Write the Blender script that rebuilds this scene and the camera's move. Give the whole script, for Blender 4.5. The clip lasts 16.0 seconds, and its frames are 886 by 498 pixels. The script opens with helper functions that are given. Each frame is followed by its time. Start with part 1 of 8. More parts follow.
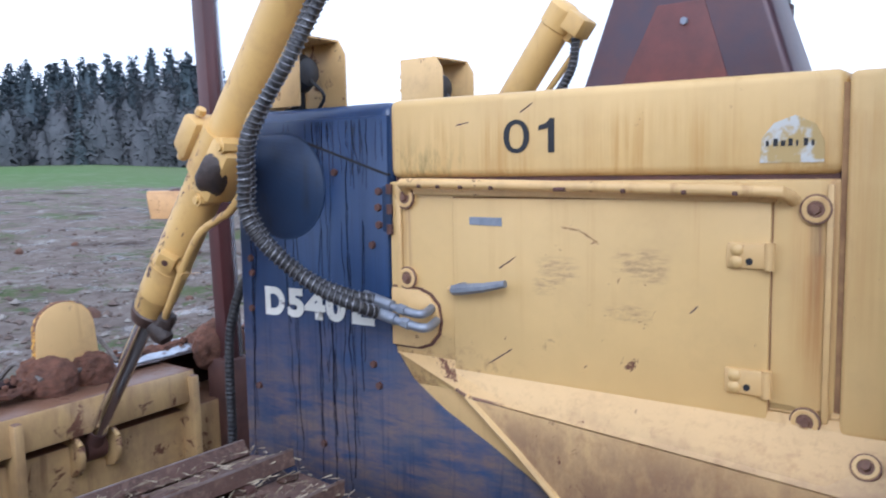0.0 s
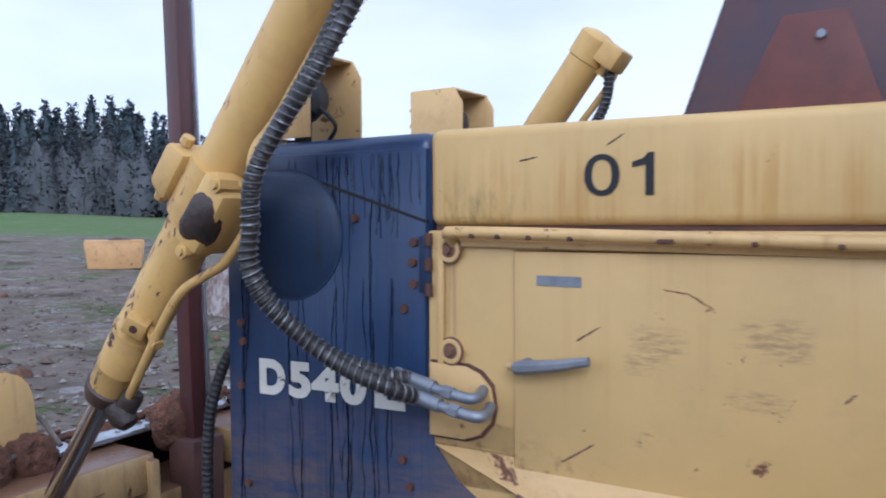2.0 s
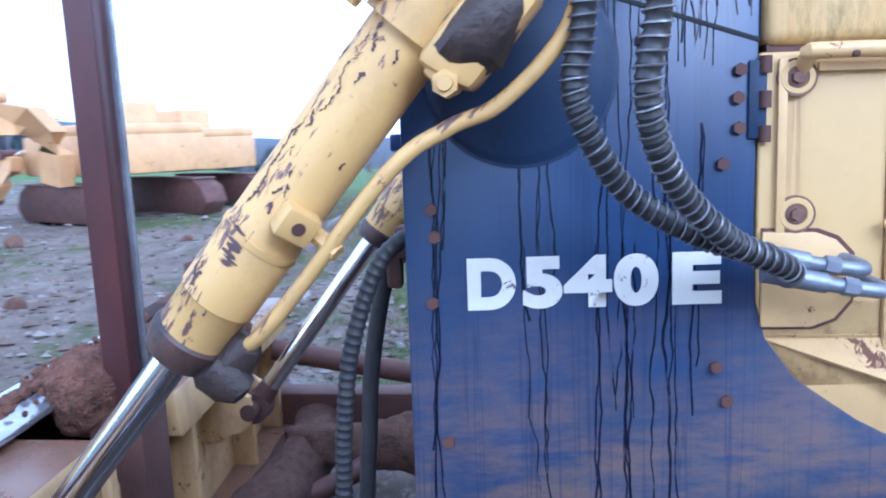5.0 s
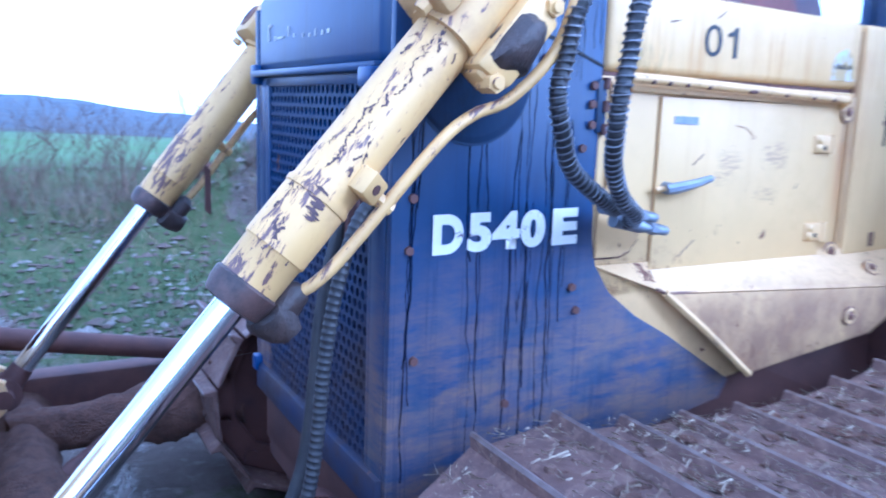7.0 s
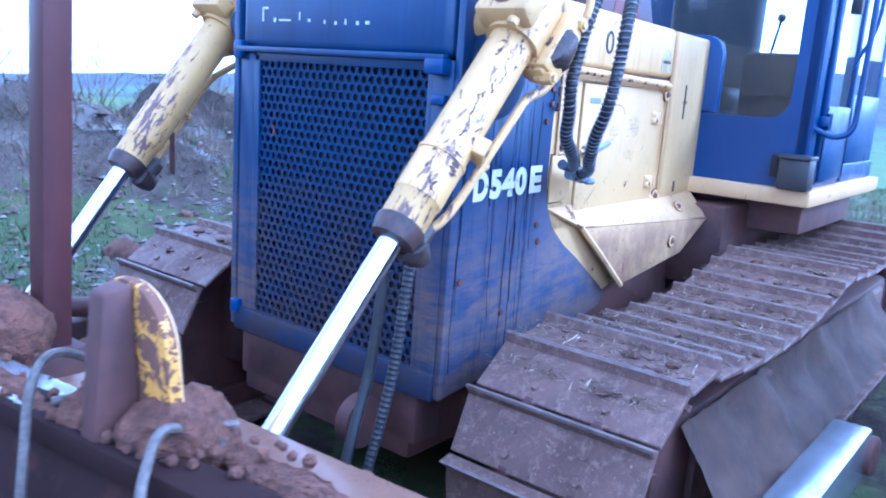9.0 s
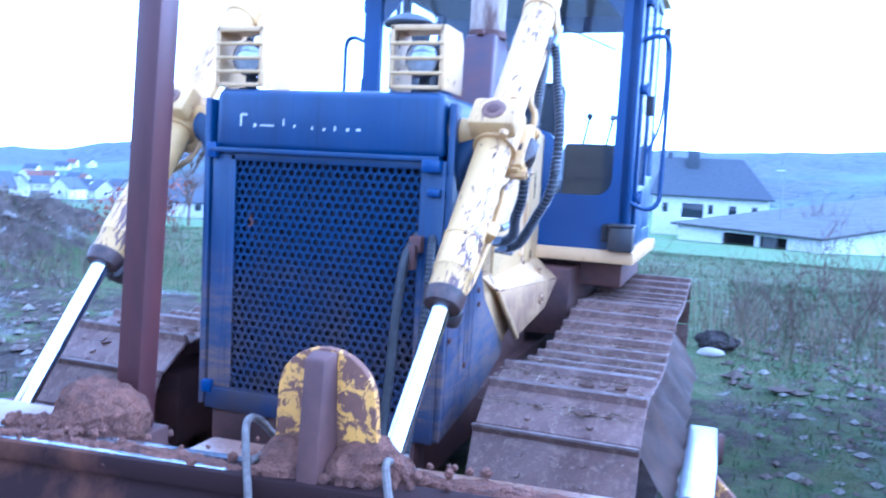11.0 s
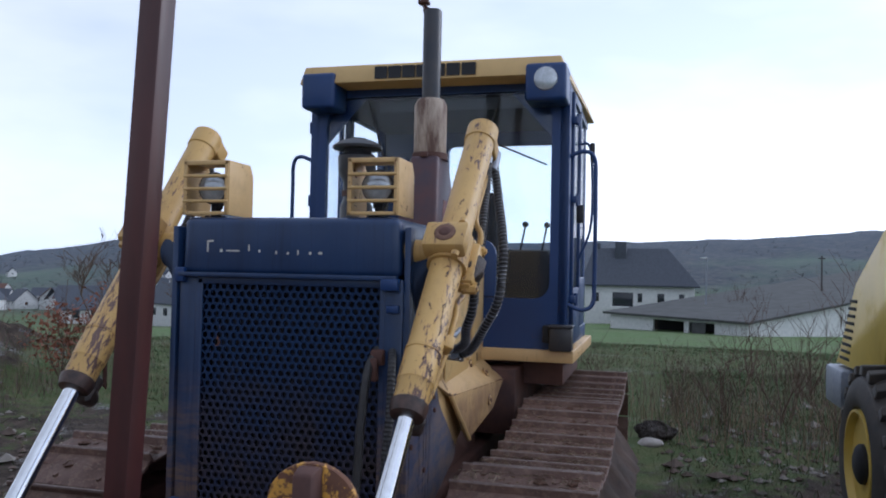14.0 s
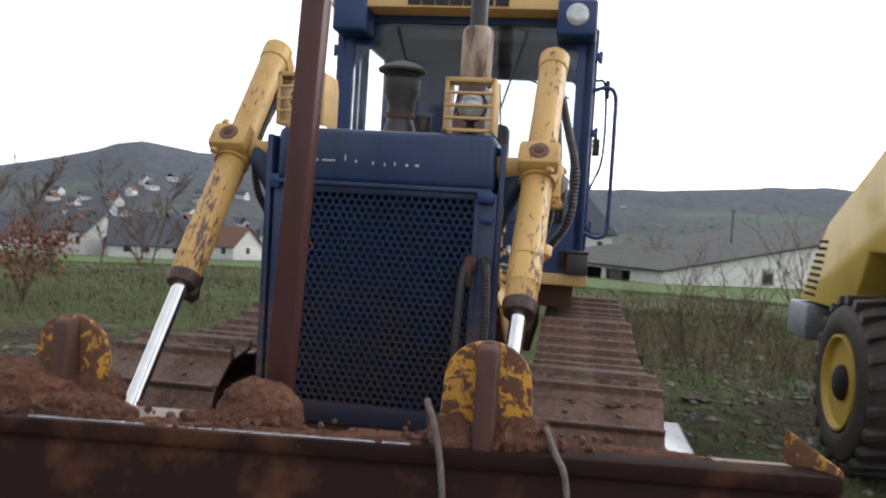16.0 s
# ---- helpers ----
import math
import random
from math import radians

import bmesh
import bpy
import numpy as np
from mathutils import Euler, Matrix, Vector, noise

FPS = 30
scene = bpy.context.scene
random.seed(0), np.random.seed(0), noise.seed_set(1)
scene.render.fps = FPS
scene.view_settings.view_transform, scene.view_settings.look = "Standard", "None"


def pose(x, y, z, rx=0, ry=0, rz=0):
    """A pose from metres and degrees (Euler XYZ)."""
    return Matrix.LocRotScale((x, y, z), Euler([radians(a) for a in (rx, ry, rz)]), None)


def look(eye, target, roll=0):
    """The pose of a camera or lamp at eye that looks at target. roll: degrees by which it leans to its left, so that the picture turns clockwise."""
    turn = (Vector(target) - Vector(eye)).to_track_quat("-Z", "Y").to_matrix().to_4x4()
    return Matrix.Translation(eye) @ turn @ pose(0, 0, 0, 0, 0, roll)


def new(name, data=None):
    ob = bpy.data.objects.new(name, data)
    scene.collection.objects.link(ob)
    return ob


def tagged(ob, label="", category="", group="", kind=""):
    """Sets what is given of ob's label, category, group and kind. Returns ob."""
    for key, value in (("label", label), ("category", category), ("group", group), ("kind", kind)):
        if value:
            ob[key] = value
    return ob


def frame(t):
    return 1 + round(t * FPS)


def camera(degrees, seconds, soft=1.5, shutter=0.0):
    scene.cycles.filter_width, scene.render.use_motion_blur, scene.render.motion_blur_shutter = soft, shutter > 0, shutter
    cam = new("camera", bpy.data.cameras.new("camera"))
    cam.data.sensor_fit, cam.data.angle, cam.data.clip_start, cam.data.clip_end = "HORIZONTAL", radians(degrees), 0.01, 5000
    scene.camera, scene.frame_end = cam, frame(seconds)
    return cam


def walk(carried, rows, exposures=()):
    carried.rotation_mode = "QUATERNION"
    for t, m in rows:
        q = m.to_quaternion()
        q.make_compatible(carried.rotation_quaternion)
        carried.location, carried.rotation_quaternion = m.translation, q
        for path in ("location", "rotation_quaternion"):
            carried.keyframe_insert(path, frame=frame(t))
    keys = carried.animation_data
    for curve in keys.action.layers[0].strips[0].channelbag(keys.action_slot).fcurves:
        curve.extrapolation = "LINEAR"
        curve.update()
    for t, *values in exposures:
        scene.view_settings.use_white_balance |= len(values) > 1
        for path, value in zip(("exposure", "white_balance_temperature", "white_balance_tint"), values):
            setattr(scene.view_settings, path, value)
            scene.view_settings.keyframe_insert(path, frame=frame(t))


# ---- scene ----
cam = camera(58.0, 16.0, soft=1.9, shutter=0.5)
PATH = [
    (0, (2.071, -2.206, 1.65), (0.864, -0.623, 1.447), -1.0),
    (0.5, (2.027, -2.206, 1.678), (0.906, -0.558, 1.506), 0.6),
    (1, (1.954, -2.176, 1.692), (0.907, -0.48, 1.528), 1.3),
    (1.5, (1.831, -2.098, 1.672), (0.81, -0.381, 1.583), 2.4),
    (2, (1.595, -1.989, 1.637), (0.5, -0.316, 1.563), -0.3),
    (2.5, (1.399, -1.943, 1.631), (0.414, -0.206, 1.515), 1.5),
    (3, (1.157, -2.003, 1.618), (0.373, -0.172, 1.433), -1.1),
    (3.5, (0.931, -2.028, 1.623), (0.198, -0.194, 1.306), -1.8),
    (4, (0.675, -1.899, 1.6), (0.011, -0.04, 1.282), -2.4),
    (4.2, (0.582, -1.864, 1.567), (-0.029, 0.018, 1.276), -2.4),
    (6.3, (-0.4, -1.963, 1.478), (0.069, -0.04, 1.19), 1.2),
    (6.5, (-0.48, -1.971, 1.49), (0.072, -0.076, 1.168), 2.0),
    (7, (-0.766, -2.082, 1.516), (0.194, -0.362, 1.17), 2.0),
    (7.5, (-1.026, -2.152, 1.553), (0.102, -0.532, 1.229), 3.5),
    (8, (-1.296, -2.096, 1.534), (0.063, -0.666, 1.201), 1.5),
    (8.5, (-1.529, -2.019, 1.545), (-0.094, -0.686, 1.139), 1.8),
    (8.7, (-1.655, -1.998, 1.538), (-0.182, -0.71, 1.125), 2.7),
    (10.8, (-2.612, -1.448, 1.534), (-0.76, -0.724, 1.321), 4.2),
    (11, (-2.691, -1.443, 1.551), (-0.811, -0.786, 1.366), 3.1),
    (11.5, (-2.817, -1.454, 1.583), (-0.893, -0.916, 1.496), 2.5),
    (12, (-2.889, -1.483, 1.621), (-0.948, -0.999, 1.654), 2.2),
    (12.5, (-2.919, -1.463, 1.631), (-0.976, -0.996, 1.705), 2.3),
    (13, (-2.931, -1.442, 1.633), (-0.987, -0.973, 1.705), 2.2),
    (13.5, (-2.935, -1.448, 1.631), (-0.999, -0.952, 1.704), 1.6),
    (14, (-2.953, -1.438, 1.626), (-1.021, -0.926, 1.687), 1.2),
    (14.5, (-2.986, -1.383, 1.593), (-1.052, -0.877, 1.619), 2.5),
    (15, (-3.029, -1.197, 1.53), (-1.069, -0.8, 1.55), 2.1),
    (15.5, (-3.139, -0.991, 1.516), (-1.184, -0.572, 1.486), 2.0),
    (16, (-3.329, -0.819, 1.488), (-1.356, -0.507, 1.408), 3.5),
]
# the clip's own brightness and white balance: seconds, stops, kelvin, tint
EXPOSURES = [(0, 0.32, 5250, 14), (1.0, 0.02, 5250, 14), (2.5, -0.12, 5250, 14), (4.2, 0.60, 4650, 14), (5.3, 0.87, 4400, 15), (6.3, 0.96, 4000, 17), (8.7, 1.23, 3820, 17), (11.0, 1.42, 3780, 17), (12.0, 0.65, 4200, 14), (12.6, 0.03, 4700, 13), (13.2, -0.45, 5200, 13), (14.5, -0.72, 5600, 13), (15.5, -0.46, 6250, 13), (16.0, -0.20, 6600, 12)]
walk(cam, [(t, look(eye, target, roll)) for t, eye, target, roll in PATH], EXPOSURES)

# ---------------------------------------------------------------- light
world = bpy.data.worlds.new("overcast")
scene.world = world
world.use_nodes = True
wn, wl = world.node_tree.nodes, world.node_tree.links
wn.clear()
w_out = wn.new("ShaderNodeOutputWorld")
w_sky = wn.new("ShaderNodeTexSky")
w_sky.sky_type = 'NISHITA'
w_sky.sun_disc = False
w_sky.sun_elevation = radians(24)
w_sky.sun_rotation = radians(144)
w_bg = wn.new("ShaderNodeBackground")
w_bg.inputs[1].default_value = 0.10
wl.new(w_sky.outputs[0], w_bg.inputs[0])
w_map = wn.new("ShaderNodeMapping")
w_map.inputs["Scale"].default_value = (1.0, 1.0, 3.2)
w_tc = wn.new("ShaderNodeTexCoord")
wl.new(w_tc.outputs["Generated"], w_map.inputs[0])
w_noise = wn.new("ShaderNodeTexNoise")
w_noise.inputs["Scale"].default_value = 1.7
w_noise.inputs["Detail"].default_value = 6
wl.new(w_map.outputs[0], w_noise.inputs["Vector"])
w_ramp = wn.new("ShaderNodeValToRGB")
w_ramp.color_ramp.elements[0].position, w_ramp.color_ramp.elements[0].color = 0.36, (0.74, 0.79, 0.88, 1)
w_ramp.color_ramp.elements[1].position, w_ramp.color_ramp.elements[1].color = 0.60, (1.0, 1.0, 1.0, 1)
wl.new(w_noise.outputs[0], w_ramp.inputs[0])
w_cloud = wn.new("ShaderNodeBackground")
w_cloud.inputs[1].default_value = 1.0
# the overcast is brighter round the hidden sun
w_dot = wn.new("ShaderNodeVectorMath")
w_dot.operation = "DOT_PRODUCT"
w_dot.inputs[1].default_value = Vector((17, -22, 15)).normalized()
wl.new(w_tc.outputs["Generated"], w_dot.inputs[0])
w_rng = wn.new("ShaderNodeMapRange")
w_rng.inputs[1].default_value, w_rng.inputs[2].default_value = -1.0, 1.0
w_rng.inputs[3].default_value, w_rng.inputs[4].default_value = 0.66, 1.9
wl.new(w_dot.outputs["Value"], w_rng.inputs[0])
# and paler in the haze low over the horizon, all round
w_sep = wn.new("ShaderNodeSeparateXYZ")
wl.new(w_tc.outputs["Generated"], w_sep.inputs[0])
w_hz = wn.new("ShaderNodeMapRange")
for w_i, w_v in enumerate((0.02, 0.45, 1.75, 1.0)):
    w_hz.inputs[w_i + 1].default_value = w_v
wl.new(w_sep.outputs[2], w_hz.inputs[0])
w_mul = wn.new("ShaderNodeMath")
w_mul.operation = "MULTIPLY"
wl.new(w_rng.outputs[0], w_mul.inputs[0])
wl.new(w_hz.outputs[0], w_mul.inputs[1])
wl.new(w_mul.outputs[0], w_cloud.inputs[1])
wl.new(w_ramp.outputs[0], w_cloud.inputs[0])
w_mix = wn.new("ShaderNodeMixShader")
w_mix.inputs[0].default_value = 0.88
wl.new(w_bg.outputs[0], w_mix.inputs[1])
wl.new(w_cloud.outputs[0], w_mix.inputs[2])
wl.new(w_mix.outputs[0], w_out.inputs[0])

sun = new("sun", bpy.data.lights.new("sun", "SUN"))
sun.data.energy = 1.3
sun.data.angle = radians(25)
sun.data.color = (1.0, 0.96, 0.9)
sun.matrix_world = look((17, -22, 15), (0, 0, 0))

# ---------------------------------------------------------------- materials


def nmat(name):
    m = bpy.data.materials.new(name)
    m.use_nodes = True
    nt = m.node_tree
    b = nt.nodes["Principled BSDF"]
    return m, nt, b


def coords(nt, scale=(1, 1, 1), kind="Object", rot=(0, 0, 0)):
    tc, mp = nt.nodes.new("ShaderNodeTexCoord"), nt.nodes.new("ShaderNodeMapping")
    mp.inputs["Scale"].default_value = scale
    mp.inputs["Rotation"].default_value = rot
    nt.links.new(tc.outputs[kind], mp.inputs[0])
    return mp.outputs[0]


def noise_tex(nt, vec, scale, detail=5, rough=0.6, dist=0.0):
    n = nt.nodes.new("ShaderNodeTexNoise")
    n.inputs["Scale"].default_value, n.inputs["Detail"].default_value = scale, detail
    n.inputs["Roughness"].default_value, n.inputs["Distortion"].default_value = rough, dist
    nt.links.new(vec, n.inputs["Vector"])
    return n.outputs[0]


def ramp(nt, fac, a, b, ca=(0, 0, 0, 1), cb=(1, 1, 1, 1)):
    r = nt.nodes.new("ShaderNodeValToRGB")
    e = r.color_ramp.elements
    e[0].position, e[0].color, e[1].position, e[1].color = a, ca, b, cb
    nt.links.new(fac, r.inputs[0])
    return r.outputs[0]


def mixc(nt, fac, a, b, mode="MIX"):
    m = nt.nodes.new("ShaderNodeMix")
    m.data_type, m.blend_type = "RGBA", mode
    for s, v in ((m.inputs[0], fac), (m.inputs[6], a), (m.inputs[7], b)):
        if isinstance(v, (int, float)):
            s.default_value = v
        elif isinstance(v, (tuple, list)):
            s.default_value = (*v[:3], 1)
        else:
            nt.links.new(v, s)
    return m.outputs[2]


def mathn(nt, op, a, b=0.0):
    m = nt.nodes.new("ShaderNodeMath")
    m.operation = op
    for s, v in ((m.inputs[0], a), (m.inputs[1], b)):
        if isinstance(v, (int, float)):
            s.default_value = v
        else:
            nt.links.new(v, s)
    return m.outputs[0]


def bump(nt, b, height, strength=0.3, distance=0.01):
    n = nt.nodes.new("ShaderNodeBump")
    n.inputs["Strength"].default_value, n.inputs["Distance"].default_value = strength, distance
    nt.links.new(height, n.inputs["Height"])
    nt.links.new(n.outputs[0], b.inputs["Normal"])


def paint(name, colour, rust=0.45, streak=0.5, dirt=0.4, rough=0.45, chip_colour=(0.10, 0.045, 0.03), streak_colour=(0.30, 0.16, 0.05), mud=(0.20, 0.12, 0.08), fine=0.62, chip_scale=9, extra=None):
    """Weathered machine paint: tone drift, chips down to rust, drip streaks, dirt film."""
    m, nt, b = nmat(name)
    v = coords(nt)
    tone = noise_tex(nt, v, 2.3, 5)
    dark = tuple(c * 0.82 for c in colour)
    col = mixc(nt, ramp(nt, tone, 0.3, 0.7), colour, dark)
    film = ramp(nt, noise_tex(nt, v, 5.0, 8, 0.7), 0.52, 0.8)
    col = mixc(nt, mathn(nt, "MULTIPLY", film, dirt), col, mud)
    vs = coords(nt, (26, 26, 0.9))
    st = ramp(nt, noise_tex(nt, vs, 1.0, 4, 0.6), 0.55, 0.78)
    area = ramp(nt, noise_tex(nt, v, 2.2, 3), 0.42, 0.62)
    col = mixc(nt, mathn(nt, "MULTIPLY", mathn(nt, "MULTIPLY", st, area), streak), col, streak_colour)
    if extra:
        col = extra(nt, v, col)
    c1 = noise_tex(nt, v, chip_scale, 10, 0.72, 0.6)
    big = noise_tex(nt, v, 2.7, 3)
    chip = ramp(nt, mathn(nt, "ADD", c1, mathn(nt, "MULTIPLY", big, 0.35)), fine + 0.28 - 0.2 * rust, fine + 0.31 - 0.2 * rust)
    col = mixc(nt, chip, col, mixc(nt, noise_tex(nt, v, 40), chip_colour, (0.20, 0.09, 0.045)))
    nt.links.new(col, b.inputs["Base Color"])
    r = mixc(nt, chip, mixc(nt, film, (rough,) * 3, (0.75,) * 3), (0.85,) * 3)
    nt.links.new(r, b.inputs["Roughness"])
    h = mathn(nt, "SUBTRACT", mathn(nt, "MULTIPLY", noise_tex(nt, v, 60, 4), 0.15), chip)
    bump(nt, b, h, 0.25, 0.003)
    return m


def plain(name, colour, rough=0.6, metal=0.0, var=0.25, scale=8.0, second=None, bumps=0.15, dist=0.004, stretch=(1, 1, 1), lo=0.35, hi=0.68):
    m, nt, b = nmat(name)
    v = coords(nt, stretch)
    second = second or tuple(c * (1 - var) for c in colour)
    n = noise_tex(nt, v, scale, 8, 0.65)
    nt.links.new(mixc(nt, ramp(nt, n, lo, hi), colour, second), b.inputs["Base Color"])
    b.inputs["Roughness"].default_value, b.inputs["Metallic"].default_value = rough, metal
    bump(nt, b, noise_tex(nt, v, scale * 5, 6), bumps, dist)
    return m


def band(nt, val, lo0, lo1, hi0, hi1):
    """1 between lo1 and hi0, falling to 0 at lo0 and hi1."""
    a, b = nt.nodes.new("ShaderNodeMapRange"), nt.nodes.new("ShaderNodeMapRange")
    for n, p, q, r, s in ((a, lo0, lo1, 0, 1), (b, hi0, hi1, 1, 0)):
        n.interpolation_type = "SMOOTHSTEP"
        for i, w in enumerate((p, q, r, s)):
            n.inputs[i + 1].default_value = w
        nt.links.new(val, n.inputs[0])
    return mathn(nt, "MULTIPLY", a.outputs[0], b.outputs[0])


def mul(nt, *fs):
    out = fs[0]
    for f in fs[1:]:
        out = mathn(nt, "MULTIPLY", out, f)
    return out


def hood_stains(nt, v, col):
    """Ochre runs on the hood, rust runs under the bolts, scuffed patches on the door."""
    sep = nt.nodes.new("ShaderNodeSeparateXYZ")
    nt.links.new(v, sep.inputs[0])
    x, z = sep.outputs[0], sep.outputs[2]
    fine = noise_tex(nt, coords(nt, (60, 60, 1.6)), 1.0, 5, 0.65)
    broad = noise_tex(nt, coords(nt, (7, 7, 2.5)), 1.0, 4, 0.6)
    runs = ramp(nt, fine, 0.44, 0.66)
    col = mixc(nt, mul(nt, runs, ramp(nt, broad, 0.40, 0.62), band(nt, z, 1.60, 1.64, 1.72, 1.825), 0.80), col, (0.47, 0.27, 0.075))
    col = mixc(nt, mul(nt, ramp(nt, noise_tex(nt, coords(nt, (30, 30, 9)), 1.0, 6, 0.7), 0.46, 0.64), band(nt, x, 0.56, 0.62, 0.70, 0.90), band(nt, z, 1.60, 1.63, 1.66, 1.75), 0.8), col, (0.26, 0.20, 0.07))
    for x0, w, z0, z1, f, c in ((1.679, 0.008, 1.28, 1.53, 1.0, (0.13, 0.05, 0.025)), (1.679, 0.014, 1.04, 1.45, 0.7, (0.40, 0.19, 0.055)), (1.650, 0.014, 1.06, 1.55, 0.55, (0.45, 0.23, 0.07)), (1.712, 0.006, 1.06, 1.62, 0.7, (0.30, 0.14, 0.05)), (0.630, 0.008, 1.36, 1.55, 0.7, (0.22, 0.10, 0.04)), (0.605, 0.007, 1.30, 1.60, 0.5, (0.25, 0.12, 0.05)), (1.745, 0.03, 1.06, 1.75, 0.45, (0.45, 0.25, 0.08)), (1.80, 0.035, 1.1, 1.6, 0.3, (0.48, 0.28, 0.09))):
        col = mixc(nt, mul(nt, band(nt, x, x0 - 2.4 * w, x0 - 0.2 * w, x0 + 0.2 * w, x0 + 2.4 * w), band(nt, z, z1 - 0.5 * (z1 - z0) - 0.2, z0 + 0.6 * (z1 - z0), z1 - 0.01, z1 + 0.01), ramp(nt, noise_tex(nt, coords(nt, (90, 90, 3)), 1.0, 5, 0.7), 0.30, 0.62), f), col, c)
    streaky = ramp(nt, noise_tex(nt, coords(nt, (26, 26, 110), rot=(0, radians(12), 0)), 1.0, 6, 0.72), 0.44, 0.66)
    for x0, z0, rx, rz, f in ((1.09, 1.385, 0.07, 0.045, 0.75), (1.06, 1.345, 0.05, 0.03, 0.6), (1.30, 1.415, 0.085, 0.045, 0.85), (1.32, 1.39, 0.06, 0.03, 0.65), (1.27, 1.292, 0.07, 0.028, 0.75)):
        col = mixc(nt, mul(nt, band(nt, x, x0 - rx, x0 - 0.4 * rx, x0 + 0.4 * rx, x0 + rx), band(nt, z, z0 - rz, z0 - 0.4 * rz, z0 + 0.4 * rz, z0 + rz), streaky, f), col, (0.27, 0.175, 0.085))
    # rust creeping in from the lower edge of the door and panel
    creep = ramp(nt, noise_tex(nt, v, 28, 7, 0.72), 0.50, 0.66)
    col = mixc(nt, mul(nt, creep, band(nt, z, 1.02, 1.05, 1.07, 1.20), band(nt, x, 0.55, 0.6, 0.85, 1.05), 0.8), col, (0.22, 0.10, 0.04))
    return col


def skirt_stains(nt, v, col):
    """Brown soil rubbed and splashed onto the low panels."""
    sep = nt.nodes.new("ShaderNodeSeparateXYZ")
    nt.links.new(v, sep.inputs[0])
    x, z = sep.outputs[0], sep.outputs[2]
    n = ramp(nt, noise_tex(nt, coords(nt, (9, 9, 5)), 1.0, 9, 0.72), 0.28, 0.58)
    col = mixc(nt, mul(nt, n, band(nt, z, 0.4, 0.5, 0.92, 1.07), 0.85), col, (0.22, 0.125, 0.075))
    return mixc(nt, mul(nt, ramp(nt, noise_tex(nt, v, 34, 8, 0.75), 0.50, 0.66), band(nt, z, 0.4, 0.5, 1.00, 1.14), 0.45), col, (0.30, 0.16, 0.07))


M_YEL = paint("yellow_paint", (0.66, 0.445, 0.180), rust=0.28, streak=0.75, dirt=0.34, chip_scale=26, streak_colour=(0.42, 0.23, 0.07), mud=(0.40, 0.27, 0.12), extra=hood_stains)
M_SKIRT = paint("soiled_yellow_paint", (0.68, 0.45, 0.20), rust=0.50, streak=0.6, dirt=0.40, chip_scale=22, extra=skirt_stains)
M_YELW = paint("worn_yellow_paint", (0.68, 0.45, 0.19), rust=0.55, streak=0.7, dirt=0.45, chip_scale=20)
def barrel_chips(nt, v, col):
    """Long chips down to the brown primer, drawn out along the slanted barrel."""
    tc, mp = nt.nodes.new("ShaderNodeTexCoord"), nt.nodes.new("ShaderNodeMapping")
    mp.vector_type = "TEXTURE"
    mp.inputs["Rotation"].default_value = (0, radians(35.9), 0)
    mp.inputs["Scale"].default_value = (1, 1, 3.6)
    nt.links.new(tc.outputs["Object"], mp.inputs[0])
    n = noise_tex(nt, mp.outputs[0], 62, 9, 0.72, 0.3)
    n2 = noise_tex(nt, mp.outputs[0], 9, 3, 0.5)
    sep = nt.nodes.new("ShaderNodeSeparateXYZ")
    nt.links.new(v, sep.inputs[0])
    lower = nt.nodes.new("ShaderNodeMapRange")
    for i, w in enumerate((1.05, 1.80, 0.115, -0.01)):
        lower.inputs[i + 1].default_value = w
    nt.links.new(sep.outputs[2], lower.inputs[0])
    t = mathn(nt, "ADD", mathn(nt, "ADD", n, mathn(nt, "MULTIPLY", n2, 0.40)), lower.outputs[0])
    geo, dot = nt.nodes.new("ShaderNodeNewGeometry"), nt.nodes.new("ShaderNodeVectorMath")
    dot.operation = "DOT_PRODUCT"
    dot.inputs[1].default_value = (-0.78, -0.25, 0.56)
    nt.links.new(geo.outputs["Normal"], dot.inputs[0])
    t = mathn(nt, "ADD", t, mathn(nt, "MULTIPLY", mathn(nt, "SUBTRACT", dot.outputs["Value"], 0.6), 0.10))
    chip = ramp(nt, t, 0.846, 0.864)
    edge = ramp(nt, t, 0.785, 0.835)
    col = mixc(nt, mathn(nt, "MULTIPLY", edge, 0.35), col, (0.45, 0.24, 0.09))
    return mixc(nt, chip, col, mixc(nt, noise_tex(nt, v, 50), (0.175, 0.098, 0.076), (0.10, 0.058, 0.050)))


